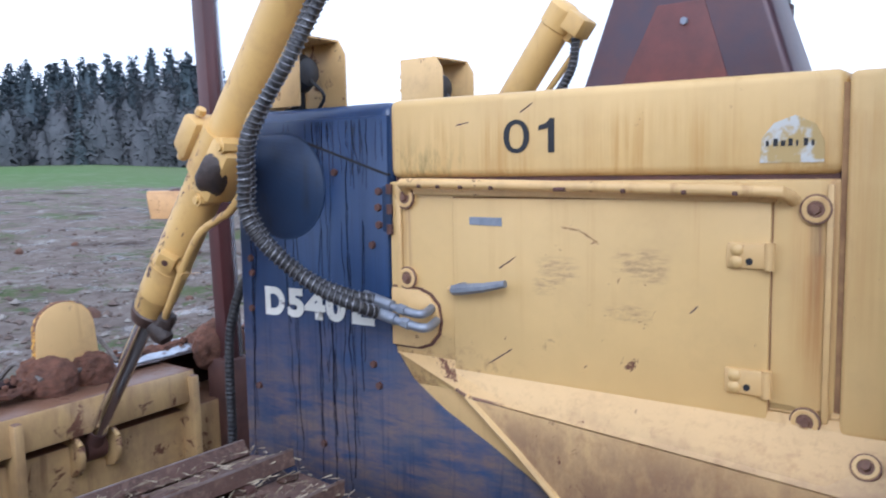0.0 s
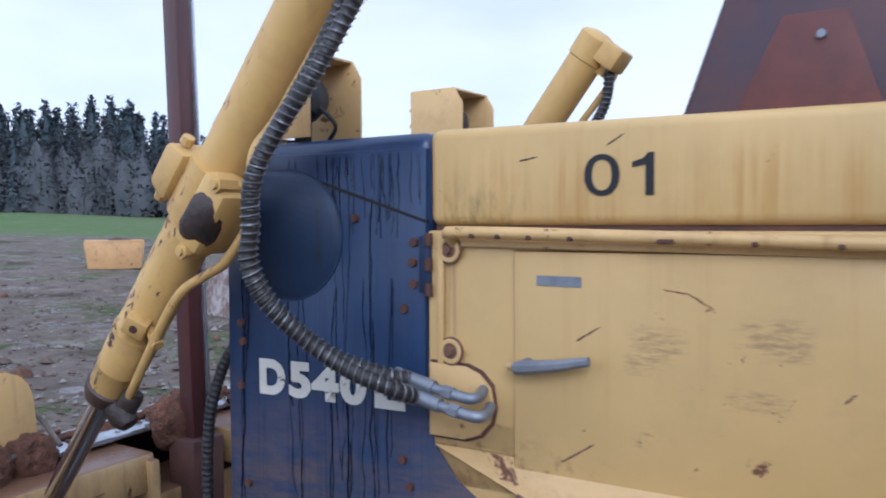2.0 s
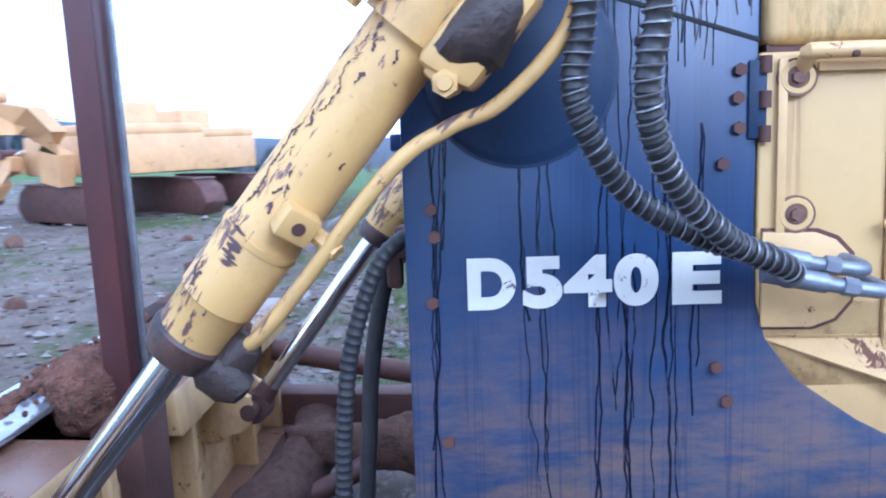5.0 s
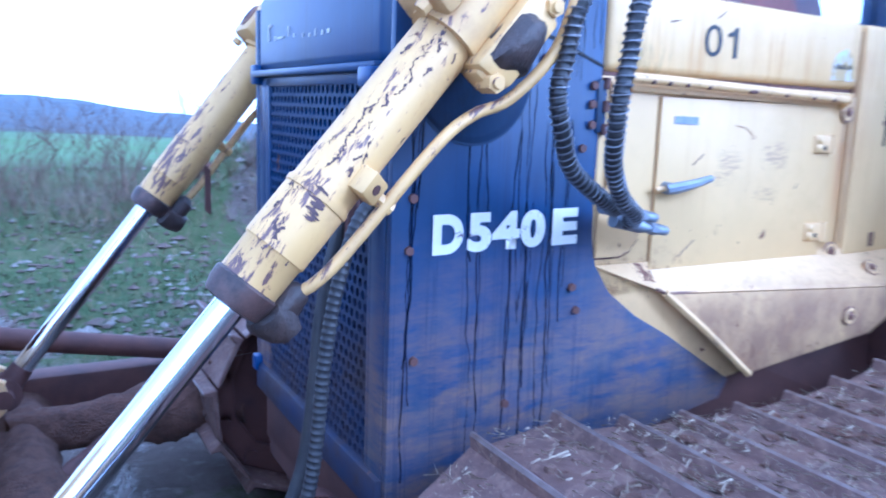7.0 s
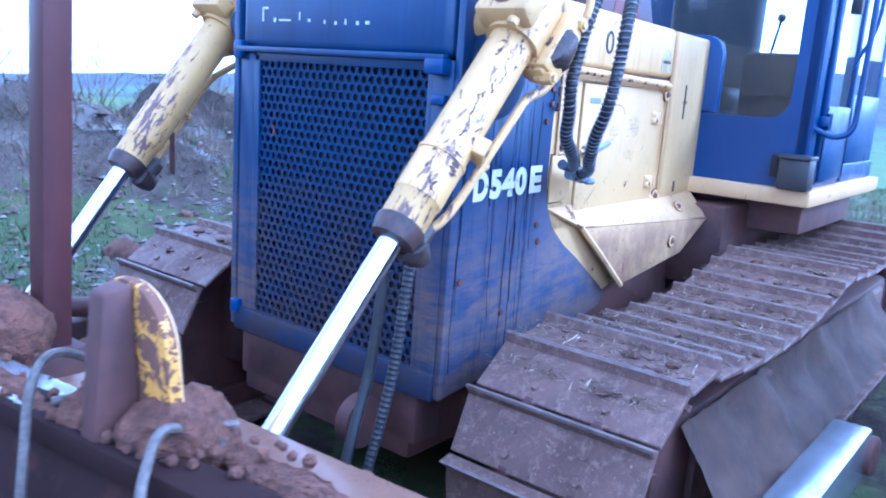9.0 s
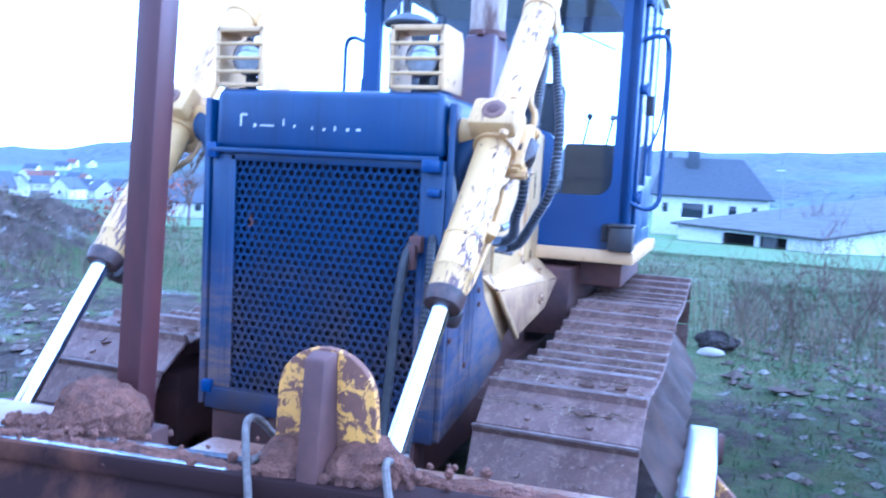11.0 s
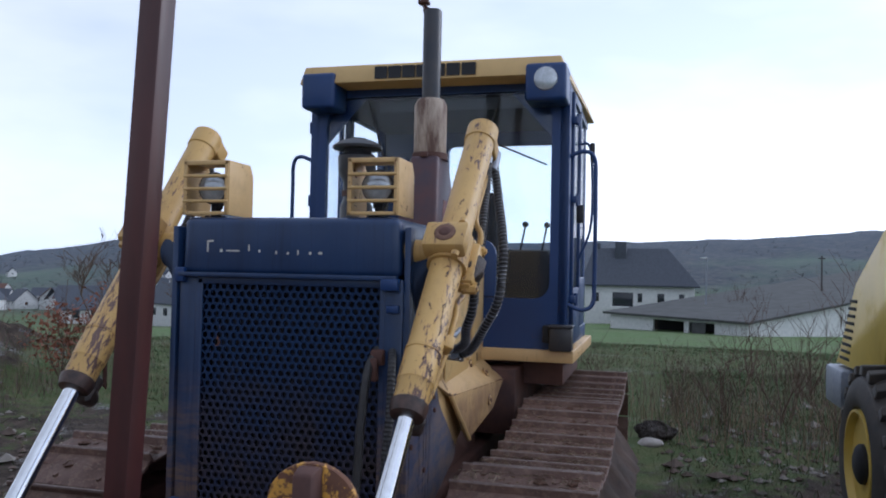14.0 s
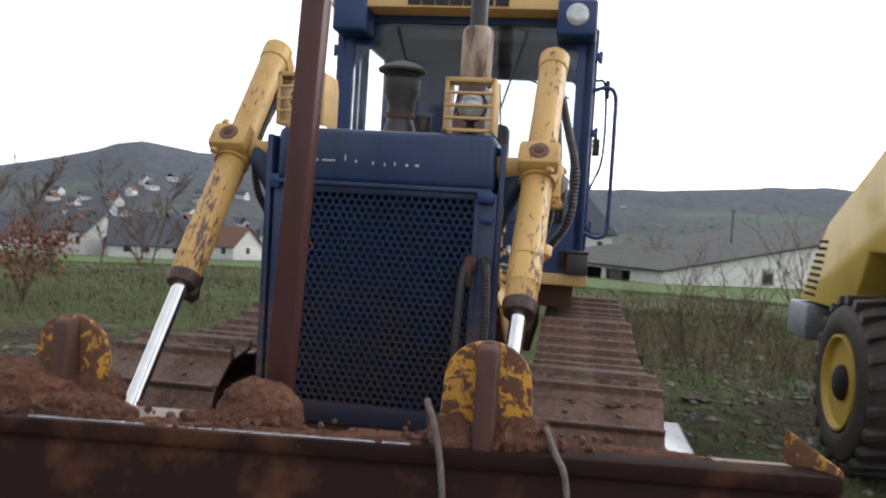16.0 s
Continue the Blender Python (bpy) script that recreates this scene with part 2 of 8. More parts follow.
M_CYL = paint("cylinder_yellow_paint", (0.64, 0.405, 0.135), rust=0.30, streak=0.5, dirt=0.42, chip_scale=26, chip_colour=(0.10, 0.052, 0.045), extra=barrel_chips)
M_HORN = paint("flaking_yellow_paint", (0.66, 0.34, 0.05), rust=1.35, streak=0.5, dirt=0.4, chip_colour=(0.09, 0.045, 0.035), chip_scale=24)
def soil_on_top(nt, v, col):
    """Reddish soil and rust lying on what faces up."""
    geo, sep = nt.nodes.new("ShaderNodeNewGeometry"), nt.nodes.new("ShaderNodeSeparateXYZ")
    nt.links.new(geo.outputs["Normal"], sep.inputs[0])
    up = ramp(nt, mathn(nt, "ADD", sep.outputs[2], mathn(nt, "MULTIPLY", mathn(nt, "SUBTRACT", noise_tex(nt, v, 7, 8, 0.7), 0.5), 0.7)), 0.45, 0.75)
    soil = mixc(nt, noise_tex(nt, v, 30, 6), (0.19, 0.088, 0.055), (0.095, 0.048, 0.036))
    col = mixc(nt, mathn(nt, "MULTIPLY", up, 0.92), col, soil)
    stain = ramp(nt, noise_tex(nt, coords(nt, (6, 6, 2)), 1.0, 8, 0.7), 0.45, 0.68)
    return mixc(nt, mathn(nt, "MULTIPLY", stain, 0.5), col, (0.18, 0.095, 0.055))


M_BLADEB = paint("blade_back_paint", (0.62, 0.415, 0.185), rust=0.70, extra=soil_on_top, streak=0.9, dirt=0.6, rough=0.3, chip_colour=(0.12, 0.055, 0.035), streak_colour=(0.14, 0.06, 0.03))
M_RUST = plain("rust_steel", (0.115, 0.050, 0.036), 0.7, 0.0, scale=6, second=(0.055, 0.026, 0.024), bumps=0.3)
M_BLADE = plain("blade_face", (0.022, 0.0095, 0.0085), 0.8, 0.0, scale=3.0, second=(0.105, 0.043, 0.022), bumps=0.3, lo=0.52, hi=0.70)
M_POST = plain("post_red_oxide", (0.085, 0.028, 0.026), 0.38, 0.0, scale=9, second=(0.055, 0.022, 0.022), bumps=0.1, stretch=(1, 1, 0.25))
M_TRACK = plain("track_steel", (0.175, 0.098, 0.076), 0.72, 0.0, scale=7, second=(0.07, 0.045, 0.04), bumps=0.5, dist=0.006)
def shoe_mat():
    """Rusty shoes with dried soil, chaff and worn dark bars."""
    m, nt, b = nmat("soiled_track_shoe")
    v = coords(nt)
    tc = nt.nodes.new("ShaderNodeObjectInfo")
    col = mixc(nt, ramp(nt, noise_tex(nt, v, 6, 8, 0.7), 0.35, 0.68), (0.165, 0.092, 0.070), (0.075, 0.046, 0.040))
    col = mixc(nt, mathn(nt, "MULTIPLY", tc.outputs["Random"], 0.35), col, (0.12, 0.075, 0.060))
    col = mixc(nt, ramp(nt, noise_tex(nt, v, 26, 8, 0.75), 0.50, 0.64), col, (0.215, 0.135, 0.100))
    col = mixc(nt, ramp(nt, noise_tex(nt, v, 95, 5, 0.7), 0.62, 0.68), col, (0.34, 0.27, 0.20))
    col = mixc(nt, ramp(nt, noise_tex(nt, v, 60, 5, 0.7), 0.64, 0.70), col, (0.045, 0.028, 0.025))
    nt.links.new(col, b.inputs["Base Color"])
    nt.links.new(ramp(nt, noise_tex(nt, v, 4, 5), 0.4, 0.62, (0.5, 0.5, 0.5, 1), (0.9, 0.9, 0.9, 1)), b.inputs["Roughness"])
    bump(nt, b, mathn(nt, "ADD", noise_tex(nt, v, 30, 8, 0.7), mathn(nt, "MULTIPLY", noise_tex(nt, v, 110, 4), 0.4)), 0.45, 0.006)
    return m


M_SHOE = shoe_mat()
M_BOLT = plain("rusty_bolt", (0.21, 0.115, 0.075), 0.7, scale=60, second=(0.13, 0.065, 0.045))
M_SEAM = plain("ochre_seam", (0.33, 0.19, 0.08), 0.8, scale=14, second=(0.16, 0.08, 0.04))
M_TRACKS = plain("worn_track_edge", (0.26, 0.215, 0.20), 0.45, 0.35, scale=12, second=(0.13, 0.085, 0.07))
M_MUD = plain("dried_mud", (0.20, 0.105, 0.070), 0.95, 0.0, scale=22, second=(0.10, 0.055, 0.042), bumps=1.0, dist=0.03)
M_SOIL = plain("red_soil", (0.29, 0.130, 0.080), 0.95, 0.0, scale=26, second=(0.12, 0.055, 0.036), bumps=1.0, dist=0.03)
M_ROPE = plain("dull_wire_rope", (0.20, 0.175, 0.155), 0.6, 0.3, scale=60, second=(0.10, 0.08, 0.07), bumps=0.6)
M_CHROME = plain("chrome_rod", (0.82, 0.84, 0.88), 0.12, 1.0, var=0.12, scale=20, bumps=0.03)
M_STEEL = plain("grey_steel", (0.30, 0.32, 0.36), 0.5, 0.6, scale=25, second=(0.20, 0.22, 0.27))
M_WET = plain("wet_shiny_steel", (0.55, 0.58, 0.64), 0.22, 0.75, scale=8, second=(0.35, 0.36, 0.40))
M_BLACK = plain("black_rubber", (0.022, 0.022, 0.026), 0.5, 0.0, scale=30, second=(0.04, 0.038, 0.038))
M_HOSEW = plain("hose_wire", (0.22, 0.22, 0.24), 0.4, 0.5, scale=40)
M_OIL = plain("oily_black_grease", (0.020, 0.015, 0.014), 0.5, 0.0, scale=18, second=(0.065, 0.042, 0.034), bumps=0.9)
# near-black: dark parts, plus shade painted into holes, bays and hollows
M_DARK = plain("dark_parts_and_shade", (0.016, 0.016, 0.02), 0.8, 0.0, scale=6)
M_EXH = plain("exhaust_brown", (0.060, 0.040, 0.055), 0.42, 0.2, scale=7, second=(0.095, 0.042, 0.042), bumps=0.2)
M_EXHP = plain("exhaust_plate", (0.135, 0.042, 0.036), 0.55, 0.1, scale=12, second=(0.085, 0.032, 0.030))
M_EXHL = plain("exhaust_bleached", (0.42, 0.34, 0.27), 0.6, 0.1, scale=14, second=(0.13, 0.075, 0.055), stretch=(1, 1, 0.22), lo=0.42, hi=0.6)
M_WHITE = paint("white_letters", (0.68, 0.66, 0.60), rust=0.40, streak=0.3, dirt=0.30, rough=0.5, chip_colour=(0.014, 0.04, 0.13), streak_colour=(0.25, 0.24, 0.24), chip_scale=38)
M_INK = plain("black_letters", (0.012, 0.012, 0.016), 0.45, 0.0, scale=30)
M_SCAR = plain("bare_brown_scar", (0.11, 0.062, 0.056), 0.7, scale=30, second=(0.06, 0.036, 0.034))
M_SEAT = plain("seat_vinyl", (0.035, 0.035, 0.04), 0.55, scale=20)


def blue_paint():
    m, nt, b = nmat("blue_paint")
    v = coords(nt)
    base = mixc(nt, ramp(nt, noise_tex(nt, v, 2.5, 5), 0.3, 0.7), (0.021, 0.052, 0.140), (0.013, 0.034, 0.095))
    base = mixc(nt, mathn(nt, "MULTIPLY", ramp(nt, noise_tex(nt, coords(nt, (9, 9, 0.6)), 1.0, 5, 0.65), 0.42, 0.68), 0.55), base, (0.008, 0.020, 0.060))
    # pale scuffs and red-brown mud swept along the lower half
    vm = coords(nt, (5.5, 5.5, 26), rot=(0, radians(11), 0))
    patchy = ramp(nt, noise_tex(nt, coords(nt, (4, 4, 7)), 1.0, 6, 0.65), 0.30, 0.52)
    sweep = mul(nt, ramp(nt, noise_tex(nt, vm, 1.0, 9, 0.74, 0.15), 0.36, 0.58), patchy)
    sep = nt.nodes.new("ShaderNodeSeparateXYZ")
    nt.links.new(v, sep.inputs[0])
    low = ramp(nt, mathn(nt, "ADD", mathn(nt, "MULTIPLY", sep.outputs[2], -1.0), 1.0 + 0.55), 0.28, 0.70)
    base = mixc(nt, mathn(nt, "MULTIPLY", mathn(nt, "MULTIPLY", sweep, low), 0.85), base, (0.185, 0.115, 0.078))
    film = ramp(nt, noise_tex(nt, v, 6.5, 9, 0.75), 0.42, 0.78)
    base = mixc(nt, mathn(nt, "MULTIPLY", film, mathn(nt, "ADD", mathn(nt, "MULTIPLY", low, 0.55), 0.16)), base, (0.075, 0.085, 0.105))
    # dark wet runs
    vs = coords(nt, (34, 34, 0.75))
    run = noise_tex(nt, vs, 1.0, 3, 0.5, 0.25)
    line = ramp(nt, mathn(nt, "ABSOLUTE", mathn(nt, "SUBTRACT", run, 0.56)), 0.006, 0.022, (1, 1, 1, 1), (0, 0, 0, 1))
    area = ramp(nt, noise_tex(nt, coords(nt, (5, 5, 0.6)), 1.0, 2), 0.38, 0.50)
    line = mathn(nt, "MULTIPLY", line, area)
    base = mixc(nt, mathn(nt, "MULTIPLY", line, 0.45), base, (0.008, 0.018, 0.060))
    chip = ramp(nt, noise_tex(nt, v, 22, 8, 0.7), 0.73, 0.75)
    base = mixc(nt, chip, base, (0.13, 0.05, 0.035))
    nt.links.new(base, b.inputs["Base Color"])
    nt.links.new(mixc(nt, low, (0.34,) * 3, (0.62,) * 3), b.inputs["Roughness"])
    bump(nt, b, noise_tex(nt, v, 30, 5), 0.08, 0.003)
    return m


M_BLUE = blue_paint()
def grille_soil(nt, v, col):
    """Brown soil thrown up against the lower half of the grille."""
    sep = nt.nodes.new("ShaderNodeSeparateXYZ")
    nt.links.new(v, sep.inputs[0])
    n = ramp(nt, noise_tex(nt, v, 5, 8, 0.7), 0.30, 0.62)
    return mixc(nt, mul(nt, n, band(nt, sep.outputs[2], 0.4, 0.5, 0.85, 1.35), 0.75), col, (0.062, 0.043, 0.036))


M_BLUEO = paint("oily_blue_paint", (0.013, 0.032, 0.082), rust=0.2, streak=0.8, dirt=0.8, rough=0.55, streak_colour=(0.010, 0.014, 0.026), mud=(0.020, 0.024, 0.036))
M_GRILLE = paint("grimy_blue_grille", (0.016, 0.038, 0.102), rust=0.25, streak=0.5, dirt=0.5, rough=0.45, streak_colour=(0.012, 0.016, 0.03), mud=(0.035, 0.038, 0.05), extra=grille_soil)
for dull in (M_GRILLE, M_BLADE):
    dull.node_tree.nodes["Principled BSDF"].inputs["Specular IOR Level"].default_value = 0.18
M_BLUEC = paint("cab_blue_paint", (0.016, 0.050, 0.17), rust=0.2, streak=0.2, dirt=0.15, rough=0.32, streak_colour=(0.02, 0.03, 0.06), mud=(0.06, 0.08, 0.12))


def glass(name, tint=(0.93, 0.96, 0.98), dirt=0.12):
    m, nt, b = nmat(name)
    out = nt.nodes["Material Output"]
    tr, gl, df = nt.nodes.new("ShaderNodeBsdfTransparent"), nt.nodes.new("ShaderNodeBsdfGlossy"), nt.nodes.new("ShaderNodeBsdfDiffuse")
    tr.inputs[0].default_value = (*tint, 1)
    gl.inputs["Roughness"].default_value = 0.04
    df.inputs[0].default_value = (0.35, 0.36, 0.36, 1)
    lw = nt.nodes.new("ShaderNodeLayerWeight")
    lw.inputs[0].default_value = 0.5
    fr = mathn(nt, "ADD", 0.03, mathn(nt, "MULTIPLY", mathn(nt, "POWER", lw.outputs["Facing"], 5.0), 0.5))
    m1, m2 = nt.nodes.new("ShaderNodeMixShader"), nt.nodes.new("ShaderNodeMixShader")
    nt.links.new(fr, m1.inputs[0])
    nt.links.new(tr.outputs[0], m1.inputs[1])
    nt.links.new(gl.outputs[0], m1.inputs[2])
    f = mathn(nt, "MULTIPLY", ramp(nt, noise_tex(nt, coords(nt), 4, 6), 0.35, 0.75), dirt)
    nt.links.new(f, m2.inputs[0])
    nt.links.new(m1.outputs[0], m2.inputs[1])
    nt.links.new(df.outputs[0], m2.inputs[2])
    nt.links.new(m2.outputs[0], out.inputs[0])
    return m


M_GLASS = glass("cab_glass", dirt=0.05)
M_LENS = plain("headlight_lens", (0.62, 0.66, 0.70), 0.12, 0.5, scale=30, second=(0.42, 0.45, 0.48))

# ---------------------------------------------------------------- mesh tools


def mesh(name, bm, mat, smooth=False):
    me = bpy.data.meshes.new(name)
    bmesh.ops.recalc_face_normals(bm, faces=bm.faces)
    bm.to_mesh(me)
    bm.free()
    for mm in (mat if isinstance(mat, (list, tuple)) else [mat]):
        me.materials.append(mm)
    if smooth:
        me.shade_smooth()
        me.set_sharp_from_angle(angle=radians(38))
    return me


def part(name, bm, mat, parent, label="", smooth=True):
    ob = new(name, mesh(name, bm, mat, smooth))
    ob.parent = parent
    if label:
        ob["label"] = label
    return ob


def share(name, me, parent, m=None):
    ob = new(name, me)
    ob.parent = parent
    if m is not None:
        ob.matrix_basis = m
    return ob


def thing(name, loc, label, category, group="", rz=0):
    ob = new(name)
    ob.matrix_basis = pose(*loc, 0, 0, rz)
    ob.empty_display_size = 0.2
    return tagged(ob, label, category, group)


def bevel(bm, w, seg=2, angle=35):
    es = [e for e in bm.edges if len(e.link_faces) == 2 and e.calc_face_angle(0) > radians(angle)]
    if es and w > 0:
        bmesh.ops.bevel(bm, geom=es, offset=w, segments=seg, affect="EDGES", profile=0.5, clamp_overlap=True)
    return bm


def join(*bms):
    out = bmesh.new()
    for b in bms:
        me = bpy.data.meshes.new("tmp")
        b.to_mesh(me)
        b.free()
        out.from_mesh(me)
        bpy.data.meshes.remove(me)
    return out


def box(x0, x1, y0, y1, z0, z1, bev=0.006, seg=2):
    bm = bmesh.new()
    bmesh.ops.create_cube(bm, size=1.0, matrix=Matrix.Translation(((x0 + x1) / 2, (y0 + y1) / 2, (z0 + z1) / 2)) @ Matrix.Diagonal((abs(x1 - x0), abs(y1 - y0), abs(z1 - z0), 1)))
    return bevel(bm, bev, seg)


def hexa(bottom, top, bev=0.006, seg=2):
    """Solid between two polygons of equally many points."""
    bm = bmesh.new()
    a, b = [bm.verts.new(p) for p in bottom], [bm.verts.new(p) for p in top]
    n = len(a)
    bm.faces.new(a[::-1])
    bm.faces.new(b)
    for i in range(n):
        bm.faces.new((a[i], a[(i + 1) % n], b[(i + 1) % n], b[i]))
    bmesh.ops.recalc_face_normals(bm, faces=bm.faces)
    return bevel(bm, bev, seg)


def slab_xz(poly, yfun, thick, bev=0.004):
    """Plate outlined in x, z that stands at y = yfun(x) and is thick towards +y."""
    return hexa([(x, yfun(x), z) for x, z in poly], [(x, yfun(x) + thick, z) for x, z in poly], bev)


def slab_yz(poly, x0, x1, bev=0.004):
    return hexa([(x0, y, z) for y, z in poly], [(x1, y, z) for y, z in poly], bev)


def cyl(p0, p1, r0, r1=None, seg=20, cap=True, bev=0.0):
    bm = bmesh.new()
    p0, p1 = Vector(p0), Vector(p1)
    d = p1 - p0
    m = Matrix.Translation((p0 + p1) / 2) @ d.to_track_quat("Z", "Y").to_matrix().to_4x4()
    bmesh.ops.create_cone(bm, cap_ends=cap, segments=seg, radius1=r0, radius2=r0 if r1 is None else r1, depth=d.length, matrix=m)
    return bevel(bm, bev, 2, 50) if bev else bm


def lathe(p0, axis, profile, seg=24, caps=True):
    """Turned solid: profile of (distance along axis, radius)."""
    bm = bmesh.new()
    q = Vector(axis).to_track_quat("Z", "Y")
    rings = []
    for d, r in profile:
        rings.append([bm.verts.new(Vector(p0) + q @ Vector((r * math.cos(2 * math.pi * i / seg), r * math.sin(2 * math.pi * i / seg), d))) for i in range(seg)])
    for a, b in zip(rings, rings[1:]):
        for i in range(seg):
            bm.faces.new((a[i], a[(i + 1) % seg], b[(i + 1) % seg], b[i]))
    if caps:
        bm.faces.new(rings[0][::-1])
        bm.faces.new(rings[-1])
    return bm


def spline(pts, n=10):
    """Points along a smooth curve through pts."""
    ps = [Vector(p) for p in pts]
    ps = [2 * ps[0] - ps[1]] + ps + [2 * ps[-1] - ps[-2]]
    out = []
    for i in range(1, len(ps) - 2):
        p0, p1, p2, p3 = ps[i - 1:i + 3]
        for k in range(n):
            t = k / n
            out.append(0.5 * ((2 * p1) + (p2 - p0) * t + (2 * p0 - 5 * p1 + 4 * p2 - p3) * t * t + (3 * p1 - p0 - 3 * p2 + p3) * t ** 3))
    out.append(ps[-2])
    return out


def tube(path, radius, seg=10, radii=None, spin=None):
    bm = bmesh.new()
    path = [Vector(p) for p in path]
    rings = []
    up = Vector((0.13, 0.31, 0.94))
    for i, p in enumerate(path):
        d = (path[min(i + 1, len(path) - 1)] - path[max(i - 1, 0)]).normalized()
        u = (up - d * up.dot(d)).normalized()
        w = d.cross(u)
        up = u
        r = radii[i] if radii else radius
        rings.append([bm.verts.new(p + r * (math.cos(2 * math.pi * k / seg) * u + math.sin(2 * math.pi * k / seg) * w)) for k in range(seg)])
    for a, b in zip(rings, rings[1:]):
        for k in range(seg):
            bm.faces.new((a[k], a[(k + 1) % seg], b[(k + 1) % seg], b[k]))
    bm.faces.new(rings[0][::-1])
    bm.faces.new(rings[-1])
    return bm


def resample(path, step):
    out, need = [path[0]], step
    for a, b in zip(path, path[1:]):
        d, pos = (b - a).length, 0.0
        while d - pos >= need:
            pos += need
            out.append(a + (b - a) * (pos / d))
            need = step
        need -= d - pos
    return out


def rough_up(bm, amount, scale, seed=0.0):
    for v in bm.verts:
        v.co += amount * noise.noise_vector(v.co * scale + Vector((seed, seed * 2, seed * 3)))
    return bm


def letters(name, text, size, m, mat, parent, depth=0.0015, bold=0.0):
    cu = bpy.data.curves.new(name, "FONT")
    cu.body, cu.size, cu.extrude, cu.offset = text, size, depth, bold
    ob = new("tmp_text", cu)
    dg = bpy.context.evaluated_depsgraph_get()
    me = bpy.data.meshes.new_from_object(ob.evaluated_get(dg))
    bpy.data.objects.remove(ob)
    me.materials.clear()
    me.materials.append(mat)
    me.transform(m)
    o = new(name, me)
    o.parent = parent
    return o

# ---------------------------------------------------------------- ground
AZ = [-180, -120, -60, -30, -20, -5, 5, 15, 25, 30, 36, 45, 60, 72, 88, 95, 103, 115, 125, 135, 151, 165, 180]
E75 = [-0.4, -2, -4, -4.5, -4.5, -4.6, -4.6, -4.6, -4.6, -4.6, -4.6, -4.4, -4.2, -4.0, -3.8, -3.8, -3.5, -2.2, -1.4, -0.7, 0.2, 0.2, -0.4]
E250 = [0.5, -1, -2.5, -2.6, -2.6, -2.6, -2.8, -3.5, -3.8, -3.8, -3.7, -3.3, -2.6, -3.0, -2.7, -2.6, -2.6, -1.0, 0.5, 1.0, 1.5, 1.2, 0.5]
E1200 = [1.0, 2, 2.8, 3.4, 3.5, 2.7, 2.3, 2.2, 3.3, 3.9, 2.0, 0.3, -1.0, -1.7, -0.2, 0.2, -0.5, 0.6, 2.0, 2.5, 2.5, 2.0, 1.0]


def ground_z(x, y):
    r = math.hypot(x, y)
    a = math.degrees(math.atan2(y, x))
    rs = [0, 16, 75, 250, 700, 1200, 3000]
    e75, e250, e1200 = (float(np.interp(a, AZ, e)) for e in (E75, E250, E1200))
    t = math.tan
    zs = [0, -0.05, 1.6 + 75 * t(radians(e75)), 1.6 + 250 * t(radians(e250)), 1.6 + 700 * t(radians(0.62 * e250 + 0.38 * e1200 - 0.3)), 1.6 + 1200 * t(radians(e1200)), 1.6 + 3000 * t(radians(e1200 - 0.6))]
    z = float(np.interp(r, rs, zs))
    if r > 120:
        z += min(1.0, (r - 120) / 400) * r * 0.006 * noise.noise(Vector((x * 0.006, y * 0.006, 3.0)))
        if r > 900:
            z += r * 0.0030 * (noise.noise(Vector((x * 0.02, y * 0.02, 5.0))) + 0.7 * noise.noise(Vector((x * 0.055, y * 0.055, 8.0))))
    near = max(0.0, min(1.0, (60 - r) / 30))
    p = Vector((x, y, 0))
    z += near * (0.06 * noise.noise(p * 0.45) + 0.05 * noise.noise(p * 1.7 + Vector((7, 0, 0))) + 0.03 * noise.noise(p * 5.1))
    # churned heap of soil on the far side
    z += 1.15 * math.exp(-(((x - 5.6) / 2.6) ** 2 + ((y - 8.6) / 1.5) ** 2)) * (1 + 0.5 * noise.noise(p * 0.9) + 0.3 * noise.noise(p * 2.6))
    z += 0.92 * math.exp(-(((x - 2.3) / 1.7) ** 2 + ((y - 7.2 + 0.25 * (x - 2.3)) / 1.1) ** 2)) * (1 + 0.45 * noise.noise(p * 1.1) + 0.3 * noise.noise(p * 3.1))
    z += 0.5 * math.exp(-(((x + 2.5) / 2.0) ** 2 + ((y - 8.5) / 1.0) ** 2)) * (1 + 0.5 * noise.noise(p * 1.3))
    return z


def heap_at(x, y):
    return math.exp(-(((x - 2.3) / 1.7) ** 2 + ((y - 7.2) / 1.3) ** 2)) + math.exp(-(((x - 5.6) / 2.6) ** 2 + ((y - 8.6) / 1.6) ** 2))


def grass_at(x, y):
    """How grassy the ground is, 0 bare mud to 1 meadow."""
    r, a = math.hypot(x, y), math.degrees(math.atan2(y, x))
    p = Vector((x, y, 0))
    n = 0.5 + 0.55 * noise.noise(p * 0.5) + 0.35 * noise.noise(p * 1.9)
    edge = float(np.interp(a, [-180, -60, -20, 20, 55, 80, 100, 112, 125, 180], [30, 5.5, 6.5, 6.5, 6.0, 2.4, 2.6, 14, 40, 40]))
    return max(0.0, min(1.0, 0.55 * n - heap_at(x, y) + max(0.06 if a < 60 else 0.10, min(0.55, (r - edge) / (0.6 * edge))) + max(0.0, (r - 2.2 * edge) / edge) + (0.24 if -60 < a < 40 else 0.0)))


